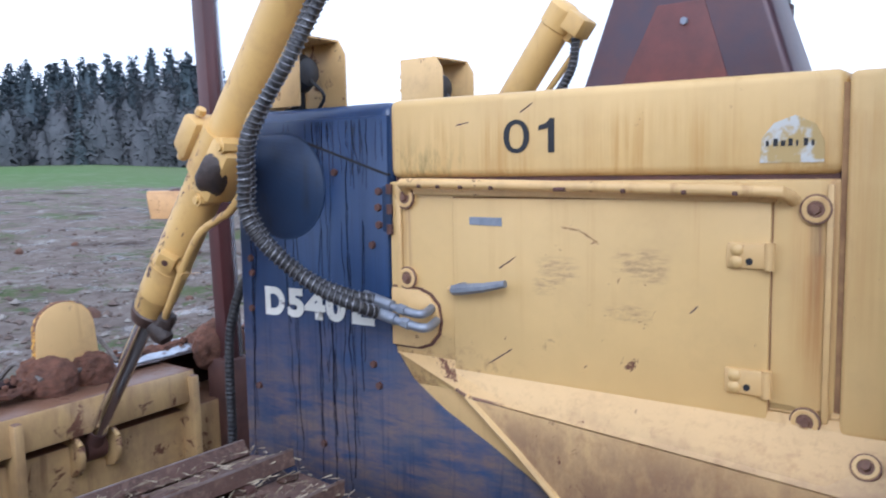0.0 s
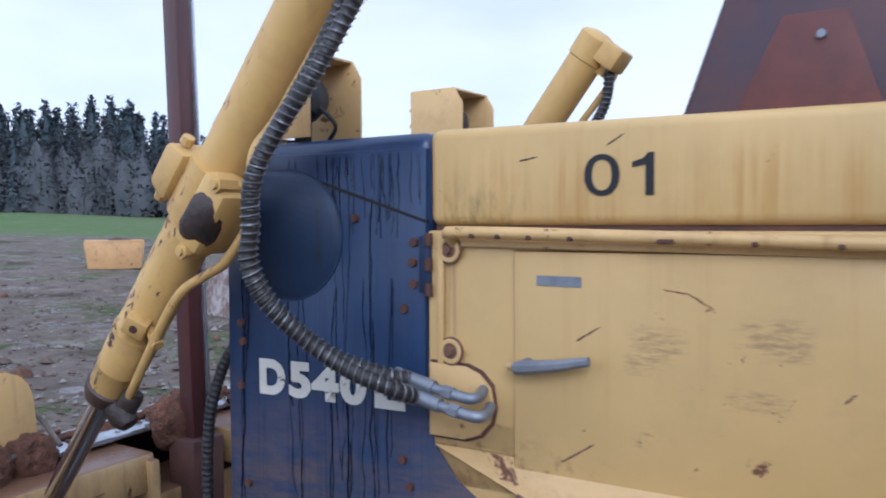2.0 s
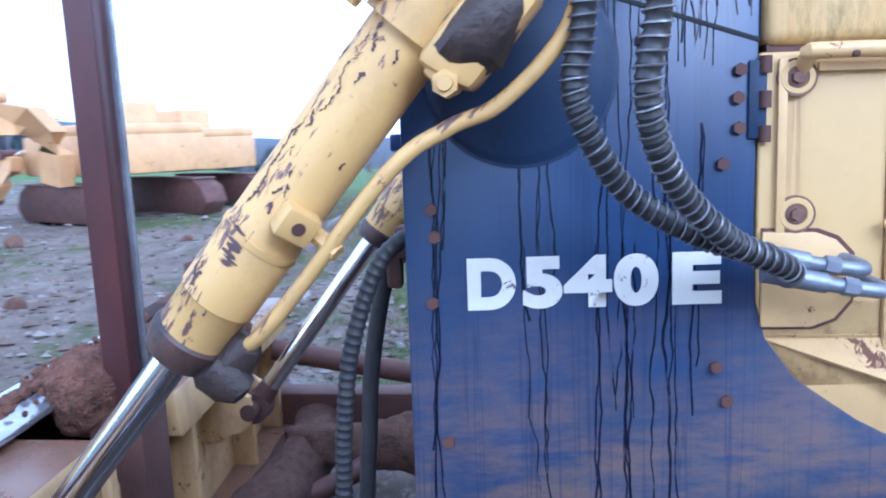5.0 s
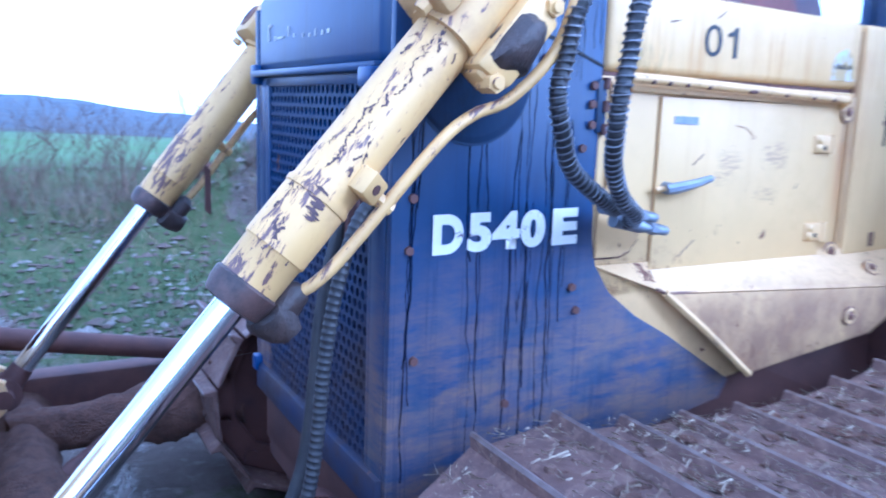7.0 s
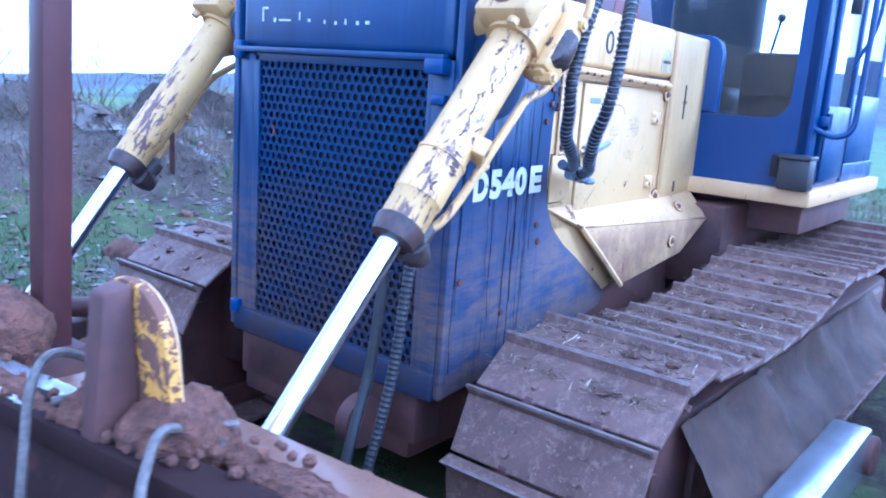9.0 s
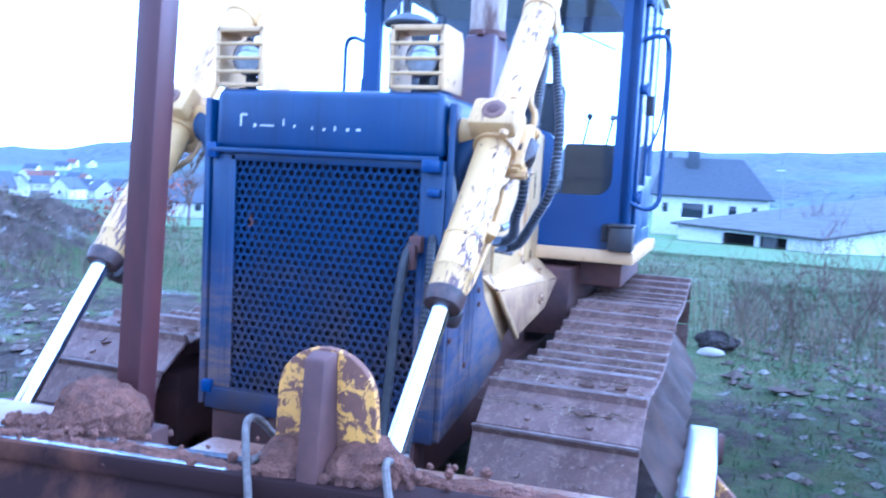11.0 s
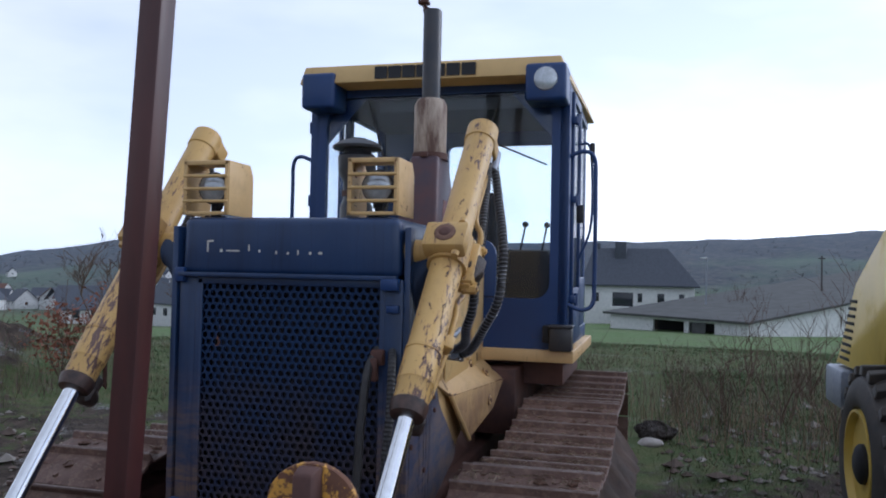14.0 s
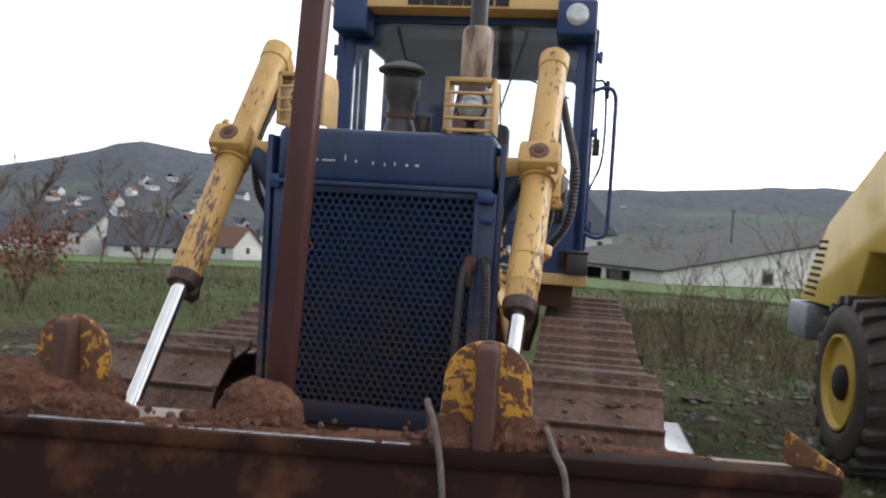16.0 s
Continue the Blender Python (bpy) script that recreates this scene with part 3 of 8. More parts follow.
def build_ground():
    na, radii = 400, [0.35]
    while radii[-1] < 2900:
        radii.append(radii[-1] + max(0.13, radii[-1] * 0.032))
    verts, faces, gr, wd, hu = [(0, 0, ground_z(0, 0))], [], [0.0], [0.0], [0.0]
    for r in radii:
        for i in range(na):
            a = 2 * math.pi * i / na
            x, y = r * math.cos(a), r * math.sin(a)
            verts.append((x, y, ground_z(x, y)))
            gr.append(grass_at(x, y))
            d_ = (math.degrees(a) + 180) % 360 - 180
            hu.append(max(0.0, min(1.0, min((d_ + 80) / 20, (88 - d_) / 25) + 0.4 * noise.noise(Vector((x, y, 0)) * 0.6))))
            fw = noise.noise(Vector((x * 0.004, y * 0.004, 1.0))) + 0.4 * noise.noise(Vector((x * 0.015, y * 0.015, 2.0)))
            deg = (math.degrees(a) + 180) % 360 - 180
            if 14 < deg < 54 and 100 < r <= 900:
                wd.append(max(0.0, min(1.0, (r - 100) / 40)) * max(0.25, min(1.0, 0.75 + 1.2 * fw)))
                continue
            wd.append(max(0.0, min(1.0, (r - 520) / 260 + (fw + 0.05) * 2.0 + (1.5 if 64 < deg < 112 else 0.0))) if r > 330 else 0.0)
    for i in range(na):
        faces.append((0, 1 + i, 1 + (i + 1) % na))
    for k in range(len(radii) - 1):
        o = 1 + k * na
        for i in range(na):
            j = (i + 1) % na
            faces.append((o + i, o + na + i, o + na + j, o + j))
    me = bpy.data.meshes.new("ground")
    me.from_pydata(verts, [], faces)
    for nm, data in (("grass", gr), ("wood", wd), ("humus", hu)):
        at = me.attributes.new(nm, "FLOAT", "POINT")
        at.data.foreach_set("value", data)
    m, nt, b = nmat("ground")
    v = coords(nt)
    ga, wa = nt.nodes.new("ShaderNodeAttribute"), nt.nodes.new("ShaderNodeAttribute")
    ga.attribute_name, wa.attribute_name = "grass", "wood"
    mud = mixc(nt, ramp(nt, noise_tex(nt, v, 2.2, 8, 0.7), 0.35, 0.68), (0.115, 0.092, 0.080), (0.225, 0.190, 0.165))
    mud = mixc(nt, ramp(nt, noise_tex(nt, v, 11, 6), 0.58, 0.72), mud, (0.27, 0.235, 0.20))
    mud = mixc(nt, ramp(nt, noise_tex(nt, v, 0.55, 7, 0.7), 0.54, 0.66), mud, mixc(nt, noise_tex(nt, v, 30, 4), (0.030, 0.022, 0.020), (0.085, 0.058, 0.045)))
    mud = mixc(nt, ramp(nt, noise_tex(nt, v, 1.0, 8, 0.72, 0.4), 0.56, 0.66), mud, (0.27, 0.25, 0.225))
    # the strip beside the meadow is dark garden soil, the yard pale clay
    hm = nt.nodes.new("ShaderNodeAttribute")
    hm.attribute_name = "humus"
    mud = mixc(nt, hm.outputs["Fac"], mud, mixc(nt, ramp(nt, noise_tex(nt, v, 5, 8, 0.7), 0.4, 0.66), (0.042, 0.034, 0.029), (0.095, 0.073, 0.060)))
    g = mixc(nt, ramp(nt, noise_tex(nt, v, 3.0, 8, 0.7), 0.35, 0.7), (0.055, 0.085, 0.030), (0.115, 0.115, 0.058))
    far = mixc(nt, ramp(nt, noise_tex(nt, v, 0.035, 4), 0.4, 0.6), (0.10, 0.165, 0.060), (0.12, 0.165, 0.076))
    sep = nt.nodes.new("ShaderNodeVectorMath")
    sep.operation = "LENGTH"
    nt.links.new(v, sep.inputs[0])
    fa = nt.nodes.new("ShaderNodeMapRange")
    fa.inputs[1].default_value, fa.inputs[2].default_value = 18, 45
    nt.links.new(sep.outputs["Value"], fa.inputs[0])
    g = mixc(nt, fa.outputs[0], g, far)
    gm = ramp(nt, mathn(nt, "ADD", ga.outputs["Fac"], mathn(nt, "MULTIPLY", mathn(nt, "SUBTRACT", noise_tex(nt, v, 4.0, 8, 0.7), 0.5), 1.1)), 0.42, 0.58)
    col = mixc(nt, gm, mud, g)
    wood = mixc(nt, ramp(nt, noise_tex(nt, v, 0.09, 6), 0.4, 0.65), (0.026, 0.030, 0.030), (0.10, 0.082, 0.066))
    # distant air is mixed into the colour: the far slopes turn bluish and pale
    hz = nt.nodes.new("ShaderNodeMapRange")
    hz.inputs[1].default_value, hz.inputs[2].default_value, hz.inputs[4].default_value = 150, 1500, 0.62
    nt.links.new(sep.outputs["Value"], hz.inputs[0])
    col = mixc(nt, wa.outputs["Fac"], col, wood)
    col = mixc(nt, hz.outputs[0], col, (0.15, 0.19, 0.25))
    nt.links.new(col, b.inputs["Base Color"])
    wet = ramp(nt, noise_tex(nt, coords(nt, (0.75, 0.75, 0.75), rot=(0, 0, radians(40))), 1.1, 8, 0.68, 0.5), 0.555, 0.60)
    nt.links.new(mathn(nt, "ADD", 0.12, mathn(nt, "MULTIPLY", wet, 0.5)), b.inputs["Specular IOR Level"])
    pool = mathn(nt, "MULTIPLY", wet, mathn(nt, "SUBTRACT", 1.0, gm))
    near_mud = mathn(nt, "MULTIPLY", pool, 0.86)
    nt.links.new(mathn(nt, "SUBTRACT", 0.94, near_mud), b.inputs["Roughness"])
    clods = mathn(nt, "ADD", noise_tex(nt, v, 7, 9, 0.7), mathn(nt, "MULTIPLY", noise_tex(nt, v, 40, 5), 0.3))
    bump(nt, b, mathn(nt, "MULTIPLY", clods, mathn(nt, "SUBTRACT", 1.0, mathn(nt, "MULTIPLY", pool, 0.93))), 0.8, 0.07)
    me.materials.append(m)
    me.shade_smooth()
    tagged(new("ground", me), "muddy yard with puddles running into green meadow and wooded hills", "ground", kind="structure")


build_ground()

# ---------------------------------------------------------------- bulldozer
dozer = thing("bulldozer", (0, 0, 0), "old blue and yellow crawler bulldozer with muddy tracks and raised rams", "bulldozer")


def hs(x):
    return 0.535 - 0.087 * x


def left(x):
    return -hs(x)


ZT = 1.838


def bolt(parent, p, r=0.011, n=(0, -1, 0), mat=None, washer=0.0, name="bolt"):
    p, n = Vector(p), Vector(n)
    if not washer:
        return part(name, cyl(p - n * 0.004, p + n * 0.009, r, r * 0.9, 6), mat or M_RUST, parent)
    w = part(name, lathe(p - n * 0.010, n, [(0, washer), (0.011, washer), (0.015, washer * 0.86), (0.015, washer * 0.62), (0.012, washer * 0.56), (0.012, r)], 20), mat or M_YELW, parent)
    part("bolt_head", cyl(p, p + n * 0.013, r * 0.85, r * 0.7, 6), M_BOLT, w)
    part("rust_ring", lathe(p - n * 0.003, n, [(0, washer * 1.05), (0.0062, washer * 1.04), (0.0062, washer * 0.9)], 20), M_BOLT, w)
    return w


def rhousing():
    hp = part("radiator_housing", hexa([(-0.04, -0.50, 1.60), (-0.04, 0.452, 1.60), (0.575, 0.450, 1.60), (0.575, -0.485, 1.60)],
                                       [(-0.04, -0.496, ZT), (-0.04, 0.448, ZT), (0.575, 0.446, ZT), (0.575, -0.482, ZT)], 0.035, 4), M_BLUE, dozer, "blue painted radiator housing with dark wet runs")
    part("corner_post", box(-0.036, 0.05, -0.512, -0.43, 0.60, 1.597, 0.006), M_BLUE, hp)
    part("corner_post", box(-0.036, 0.05, 0.375, 0.455, 0.60, 1.597, 0.006), M_BLUE, hp)
    part("sill", box(-0.05, 0.05, -0.512, 0.457, 0.575, 0.665, 0.01), M_GRILLE, hp)
    part("shelf", box(-0.062, -0.03, -0.49, 0.452, 1.592, 1.612, 0.005), M_BLUE, hp)
    prof = [(-0.034, 0.585), (-0.034, 1.80), (0.566, 1.80), (0.562, 1.30), (0.568, 1.19), (0.585, 1.125), (0.641, 1.048), (0.747, 0.972), (0.892, 0.895), (1.19, 0.715), (1.15, 0.66), (0.6, 0.60)]
    for s in (-1, 1):
        o = 0.042 if s > 0 else 0.0
        bm = hexa([(x, s * (hs(x) - o), z) for x, z in prof], [(x, s * (hs(x) - 0.025 - o), z) for x, z in prof], 0.004)
        part("side_plate", bm, M_BLUE, hp)
        # round trunnion mount of the ram
        bm = bmesh.new()
        rings = []
        yb = hs(0.17) - 0.018 - o
        for d, r, cx, cz in ((0.0, 0.166, 0.17, 1.60), (0.020, 0.166, 0.17, 1.60), (0.021, 0.160, 0.17, 1.60), (0.030, 0.152, 0.162, 1.607), (0.105, 0.066, 0.080, 1.690), (0.122, 0.064, 0.078, 1.692)):
            rings.append([bm.verts.new((cx + r * math.cos(2 * math.pi * k / 40), s * (yb + d - 0.087 * (r * math.cos(2 * math.pi * k / 40))), cz + r * math.sin(2 * math.pi * k / 40))) for k in range(40)])
        for r0, r1 in zip(rings, rings[1:]):
            for k in range(40):
                bm.faces.new((r0[k], r0[(k + 1) % 40], r1[(k + 1) % 40], r1[k]))
        bm.faces.new(rings[-1])
        bm.faces.new(rings[0][::-1])
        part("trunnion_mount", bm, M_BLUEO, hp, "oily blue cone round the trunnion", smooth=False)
        if s > 0:
            continue
        part("panel_seam", hexa([(0.26, s * (hs(0.26) + 0.002), 1.729), (0.566, s * (hs(.566) + 0.002), 1.629), (0.566, s * (hs(.566) + 0.002), 1.636), (0.26, s * (hs(.26) + 0.002), 1.737)],
                                [(0.26, s * (hs(0.26) - 0.02), 1.729), (0.566, s * (hs(.566) - 0.02), 1.629), (0.566, s * (hs(.566) - 0.02), 1.636), (0.26, s * (hs(.26) - 0.02), 1.737)], 0), M_DARK, hp)
    for x, z in ((0.014, 1.369), (0.018, 1.321), (0.011, 1.205), (0.374, 1.641), (0.532, 1.539), (0.534, 1.489), (0.508, 1.43), (0.501, 1.076), (0.52, 1.014), (0.535, 1.585), (0.30, 0.80), (0.03, 0.95)):
        bolt(hp, (x, left(x), z), 0.012)
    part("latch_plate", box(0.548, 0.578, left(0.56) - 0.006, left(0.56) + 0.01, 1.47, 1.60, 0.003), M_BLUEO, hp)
    for z in (1.478, 1.535, 1.592):
        part("hinge_knuckle", cyl((0.575, left(0.575) - 0.006, z - 0.014), (0.575, left(0.575) - 0.006, z + 0.014), 0.010, None, 10), M_RUST, hp)
    # hinges and latch by the grille
    part("grille_latch", box(-0.075, -0.03, -0.50, -0.43, 1.555, 1.60, 0.006), M_BLUEC, hp)
    part("grille_catch", box(-0.06, -0.03, -0.50, -0.45, 1.47, 1.50, 0.005), M_BLUEC, hp)
    part("grille_latch", join(box(-0.07, -0.03, -0.445, -0.395, 1.27, 1.33, 0.008), box(-0.09, -0.06, -0.43, -0.40, 1.21, 1.30, 0.008)), M_RUST, hp)
    part("grille_hinge", join(box(-0.06, -0.03, 0.425, 0.468, 1.57, 1.63, 0.005)), M_BLUEC, hp)
    part("grille_hinge", box(-0.06, -0.03, 0.425, 0.468, 0.64, 0.69, 0.005), M_BLUEC, hp)
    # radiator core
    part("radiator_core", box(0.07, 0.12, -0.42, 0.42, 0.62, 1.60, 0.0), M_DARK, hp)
    # solid near-black block, painted as the shade within the housing
    part("housing_shade", join(box(0.12, 0.55, -0.44, 0.44, 0.62, 1.60, 0.0)), M_DARK, hp)
    # worn white nose lettering, only scraps are left
    for y0, z0, w, h in ((0.352, 1.695, 0.007, 0.047), (0.349, 1.735, 0.026, 0.008), (0.292, 1.693, 0.010, 0.014), (0.264, 1.697, 0.058, 0.006), (0.165, 1.70, 0.005, 0.026), (0.120, 1.695, 0.008, 0.010),
                         (0.045, 1.69, 0.006, 0.012), (-0.005, 1.688, 0.008, 0.010), (-0.05, 1.688, 0.005, 0.018), (-0.10, 1.688, 0.010, 0.012), (-0.14, 1.69, 0.016, 0.010)):
        part("lettering_scrap", box(-0.0425, -0.0385, y0 - w - 0.02, y0 - 0.02, z0, z0 + h, 0), M_WHITE, hp)
    return hp


def grille(hp):
    """Perforated sheet: a round hole in each cell of a hexagon grid."""
    pitch, r, y0, y1, z0, z1 = 0.0326, 0.0118, -0.43, 0.372, 0.665, 1.585
    rows, vs, fs = int((z1 - z0) / (pitch * 0.866)), [], []
    n = 12
    for j in range(rows):
        for i in range(int((y1 - y0) / pitch) - (j % 2)):
            cy, cz = y0 + pitch * (i + 0.5 + 0.5 * (j % 2)), z0 + pitch * 0.866 * (j + 0.5)
            o = len(vs)
            for k in range(n):
                a = math.pi * 2 * k / n + math.pi / 6
                rr = pitch / math.sqrt(3) * (1.0 if k % 2 == 0 else 0.866)
                vs.append((-0.030, cy + rr * math.cos(a), cz + rr * math.sin(a)))
            for x in (-0.030, -0.022):
                for k in range(n):
                    a = math.pi * 2 * k / n + math.pi / 6
                    vs.append((x, cy + r * math.cos(a), cz + r * math.sin(a)))
            for k in range(n):
                k2 = (k + 1) % n
                fs.append((o + k, o + k2, o + n + k2, o + n + k))
                fs.append((o + n + k, o + n + k2, o + 2 * n + k2, o + 2 * n + k))
    me = bpy.data.meshes.new("grille")
    me.from_pydata(vs, [], fs)
    me.materials.append(M_GRILLE)
    ob = new("grille", me)
    ob.parent = hp
    ob["label"] = "perforated blue sheet-metal grille"
    part("grille_frame", join(box(-0.036, -0.018, y0 - 0.012, y0 + 0.012, z0, z1, 0.002), box(-0.036, -0.018, y1 - 0.022, y1 + 0.012, z0, z1, 0.002), box(-0.036, -0.018, y0, y1, z1 - 0.02, z1 + 0.015, 0.002)), M_BLUE, hp)


HP = rhousing()
grille(HP)
text_rot = pose(0, 0, 0, 90, 0, 4.97)


def fit_letters(name, text, x0, z0, w, h, mat, parent, off=0.002, bold=0.0, space=1.0):
    cu = bpy.data.curves.new(name, "FONT")
    cu.body, cu.size, cu.extrude, cu.offset, cu.space_character = text, 1.0, 0.0, bold, space
    ob = new("tmp_text", cu)
    me = bpy.data.meshes.new_from_object(ob.evaluated_get(bpy.context.evaluated_depsgraph_get()))
    bpy.data.objects.remove(ob)
    lo = [min(v.co[i] for v in me.vertices) for i in (0, 1)]
    hi = [max(v.co[i] for v in me.vertices) for i in (0, 1)]
    me.transform(Matrix.Translation((x0, left(x0) - off, z0)) @ text_rot @ Matrix.Diagonal((w / (hi[0] - lo[0]), h / (hi[1] - lo[1]), 1, 1)) @ Matrix.Translation((-lo[0], -lo[1], 0)))
    me.materials.clear()
    me.materials.append(mat)
    o = new(name, me)
    o.parent = parent
    return o


# the model number, each character on its own
for ch, u0, u1 in (("D", 0.0, 0.193), ("5", 0.219, 0.376), ("4", 0.380, 0.572), ("0", 0.577, 0.753), ("E", 0.806, 1.0)):
    fit_letters("model_number", ch, 0.072 + 0.437 * u0, 1.190, 0.437 * (u1 - u0), 0.092, M_WHITE, HP, 0.003, 0.055)["label"] = "white stencilled character " + ch + " of the model number"


def hood():
    x0, x1, x2 = 0.572, 1.728, 2.215
    def shell(a, b, z0, z1, grow=0.0, bev=0.03):
        return hexa([(a, -hs(a) - grow, z0), (a, hs(a) + grow, z0), (b, hs(b) + grow, z0), (b, -hs(b) - grow, z0)],
                    [(a, -hs(a) - grow, z1), (a, hs(a) + grow, z1), (b, hs(b) + grow, z1), (b, -hs(b) - grow, z1)], bev, 4)
    hd = part("hood", shell(x0, x1, 1.622, ZT + 0.002, 0.0, 0.024), M_YEL, dozer, "cream yellow engine hood with rust streaks")
    rear = part("rear_hood", shell(x1 + 0.006, x2, 1.065, ZT - 0.005, 0.012, 0.016), M_YEL, dozer)
    sp = part("engine_side_panel", shell(x0 - 0.005, x1 - 0.005, 1.03, 1.612, -0.004, 0.006), M_YEL, dozer)
    part("hood_joint", hexa([(x0 + 0.01, -hs(x0) + 0.018, 1.60), (x0 + 0.01, hs(x0) - 0.018, 1.60), (x1 - 0.01, hs(x1) - 0.018, 1.60), (x1 - 0.01, -hs(x1) + 0.018, 1.60)], [(x0 + 0.01, -hs(x0) + 0.018, 1.635), (x0 + 0.01, hs(x0) - 0.018, 1.635), (x1 - 0.01, hs(x1) - 0.018, 1.635), (x1 - 0.01, -hs(x1) + 0.018, 1.635)], 0), M_RUST, hd)
    # openings in the rear hood side
    part("slot", box(1.905, 1.919, left(1.91) - 0.015, left(1.91), 1.44, 1.60, 0.002), M_DARK, rear)
    part("slot", box(1.89, 1.934, left(1.91) - 0.016, left(1.91), 1.512, 1.526, 0.002), M_RUST, rear)
    part("slot", box(1.89, 1.915, left(1.9) - 0.015, left(1.9), 1.09, 1.14, 0.002), M_RUST, rear)
    part("hood_gap", box(x1 - 0.006, x1 + 0.012, -hs(x1) + 0.005, hs(x1) - 0.005, 1.07, 1.81, 0), M_SEAM, hd)
    fit_letters("number_zero", "0", 0.938, 1.683, 0.074, 0.085, M_INK, hd, 0.002, 0.0)["label"] = "black stencilled figure 0"
    part("number_one", slab_xz([(1.063, 1.683), (1.080, 1.683), (1.080, 1.768), (1.068, 1.768), (1.059, 1.757), (1.037, 1.750), (1.037, 1.739), (1.063, 1.744)], lambda x: left(x) - 0.0022, 0.002, 0), M_INK, hd, "black stencilled figure 1", smooth=False)
    # worn round-topped sticker with unreadable scraps of print
    bm = slab_xz([(1.563, 1.648), (1.69, 1.648), (1.69, 1.69), (1.672, 1.728), (1.632, 1.748), (1.59, 1.732), (1.566, 1.70)], lambda x: left(x) - 0.0025, 0.004, 0)
    st = part("sticker", bm, plain("worn_foil_sticker", (0.50, 0.50, 0.47), 0.5, 0.1, scale=22, second=(0.42, 0.30, 0.12), lo=0.45, hi=0.55), hd, "worn silvery foil sticker")
    for i, w in enumerate((0.008, 0.013, 0.013, 0.012, 0.006, 0.012, 0.008)):
        xx = 1.575 + i * 0.015
        part("print_bar", box(xx, xx + w * 0.7, left(xx) - 0.0035, left(xx) - 0.001, 1.683, 1.683 + 0.012 + 0.004 * (i % 2), 0), M_INK, st)
    # access door with rounded corners
    d = 0.006
    pl = [(0.784, 1.09), (0.784, 1.567), (1.590, 1.567), (1.590, 1.085), (1.572, 1.066), (0.80, 1.075)]
    door = part("access_door", slab_xz(pl, lambda x: left(x) - d, 0.012, 0.003), M_YEL, dozer, "flat yellow access door with scratches")
    part("door_shadow_gap", slab_xz([(0.7805, 1.07), (0.7805, 1.5705), (1.5935, 1.5705), (1.5935, 1.062)], lambda x: left(x) + 0.0025, 0.004, 0), M_SEAM, door)
    # handle
    y = left(0.82) - d
    part("door_handle", join(cyl((0.817, y + 0.004, 1.325), (0.817, y - 0.03, 1.325), 0.017, 0.015, 16),
                             tube([(0.800, y - 0.027, 1.322), (0.83, y - 0.033, 1.326), (0.9, y - 0.03, 1.336), (0.966, y - 0.026, 1.350)], 0.011, 8, [0.014, 0.016, 0.013, 0.010])), M_STEEL, door, "worn grey steel lever handle")
    part("handle_stub", cyl((0.775, y - 0.012, 1.32), (0.81, y - 0.018, 1.324), 0.008, 0.008, 8), M_YELW, door)
    for z in (1.445, 1.162):
        yh = left(1.55) - d
        h = part("hinge", join(box(1.50, 1.585, yh - 0.01, yh + 0.002, z - 0.028, z + 0.028, 0.004), cyl((1.592, yh - 0.006, z - 0.03), (1.592, yh - 0.006, z + 0.03), 0.011, None, 12)), M_YELW, door)
        for zz in (z + 0.013, z - 0.014):
            bm = lathe((1.522, yh - 0.008, zz), (0, -1, 0), [(0, 0.015), (0.005, 0.014), (0.009, 0.009), (0.011, 0.003)], 12)
            part("rivet", bm, M_YEL, h)
        part("hinge_hole", cyl((1.55, yh - 0.008, z - 0.012), (1.55, yh - 0.0112, z - 0.012), 0.008, None, 10), M_DARK, h)
    part("name_plate", slab_xz([(0.837, 1.497), (0.934, 1.495), (0.934, 1.517), (0.837, 1.518)], lambda x: left(x) - d - 0.002, 0.003, 0), M_STEEL, door, "small dull metal plate")
    # handrail along the hood
    rail = part("handrail", tube(spline([(0.637, left(.637) + 0.0, 1.585), (0.642, left(.64) - 0.022, 1.603), (0.68, left(.68) - 0.034, 1.609), (1.1, left(1.1) - 0.034, 1.600), (1.56, left(1.56) - 0.034, 1.588), (1.62, left(1.62) - 0.028, 1.582), (1.635, left(1.635), 1.566)], 6), 0.0135, 10), M_YELW, dozer, "chipped yellow handrail tube")
    part("rail_strip", slab_xz([(0.66, 1.578), (1.60, 1.563), (1.60, 1.576), (0.66, 1.592)], lambda x: left(x) - 0.012, 0.012, 0.001), M_YELW, rail)
    for xx in (0.70, 0.76, 0.83, 0.92, 1.10, 1.27, 1.41, 1.52):
        part("chip", box(xx, xx + 0.012 + (0.02 if xx == 1.10 else 0), left(xx) - 0.0495, left(xx) - 0.03, 1.596 - 0.022 * (xx - 0.7), 1.606 - 0.022 * (xx - 0.7), 0.003), M_RUST, rail)
    for x, z in ((0.627, 1.569), (0.630, 1.341), (1.678, 1.549), (1.668, 1.087)):
        b = bolt(sp, (x, left(x) - 0.004, z), 0.014, washer=0.031, name="panel_bolt", mat=M_YELW)
    part("strip", slab_xz([(0.597, 1.30), (0.612, 1.30), (0.612, 1.60), (0.597, 1.60)], lambda x: left(x) - 0.006, 0.006, 0.001), M_YELW, sp)
    part("strip", slab_xz([(1.70, 1.09), (1.712, 1.09), (1.712, 1.60), (1.70, 1.60)], lambda x: left(x) - 0.006, 0.006, 0.001), M_YELW, sp)
    # rounded port plate of the hoses
    pr = [(0.575, 1.146), (0.66, 1.144), (0.70, 1.158), (0.727, 1.19), (0.735, 1.228), (0.727, 1.266), (0.70, 1.295), (0.665, 1.309), (0.575, 1.312)]
    part("port_plate", slab_xz(pr, lambda x: left(x) - 0.007, 0.01, 0.003), M_YELW, sp)
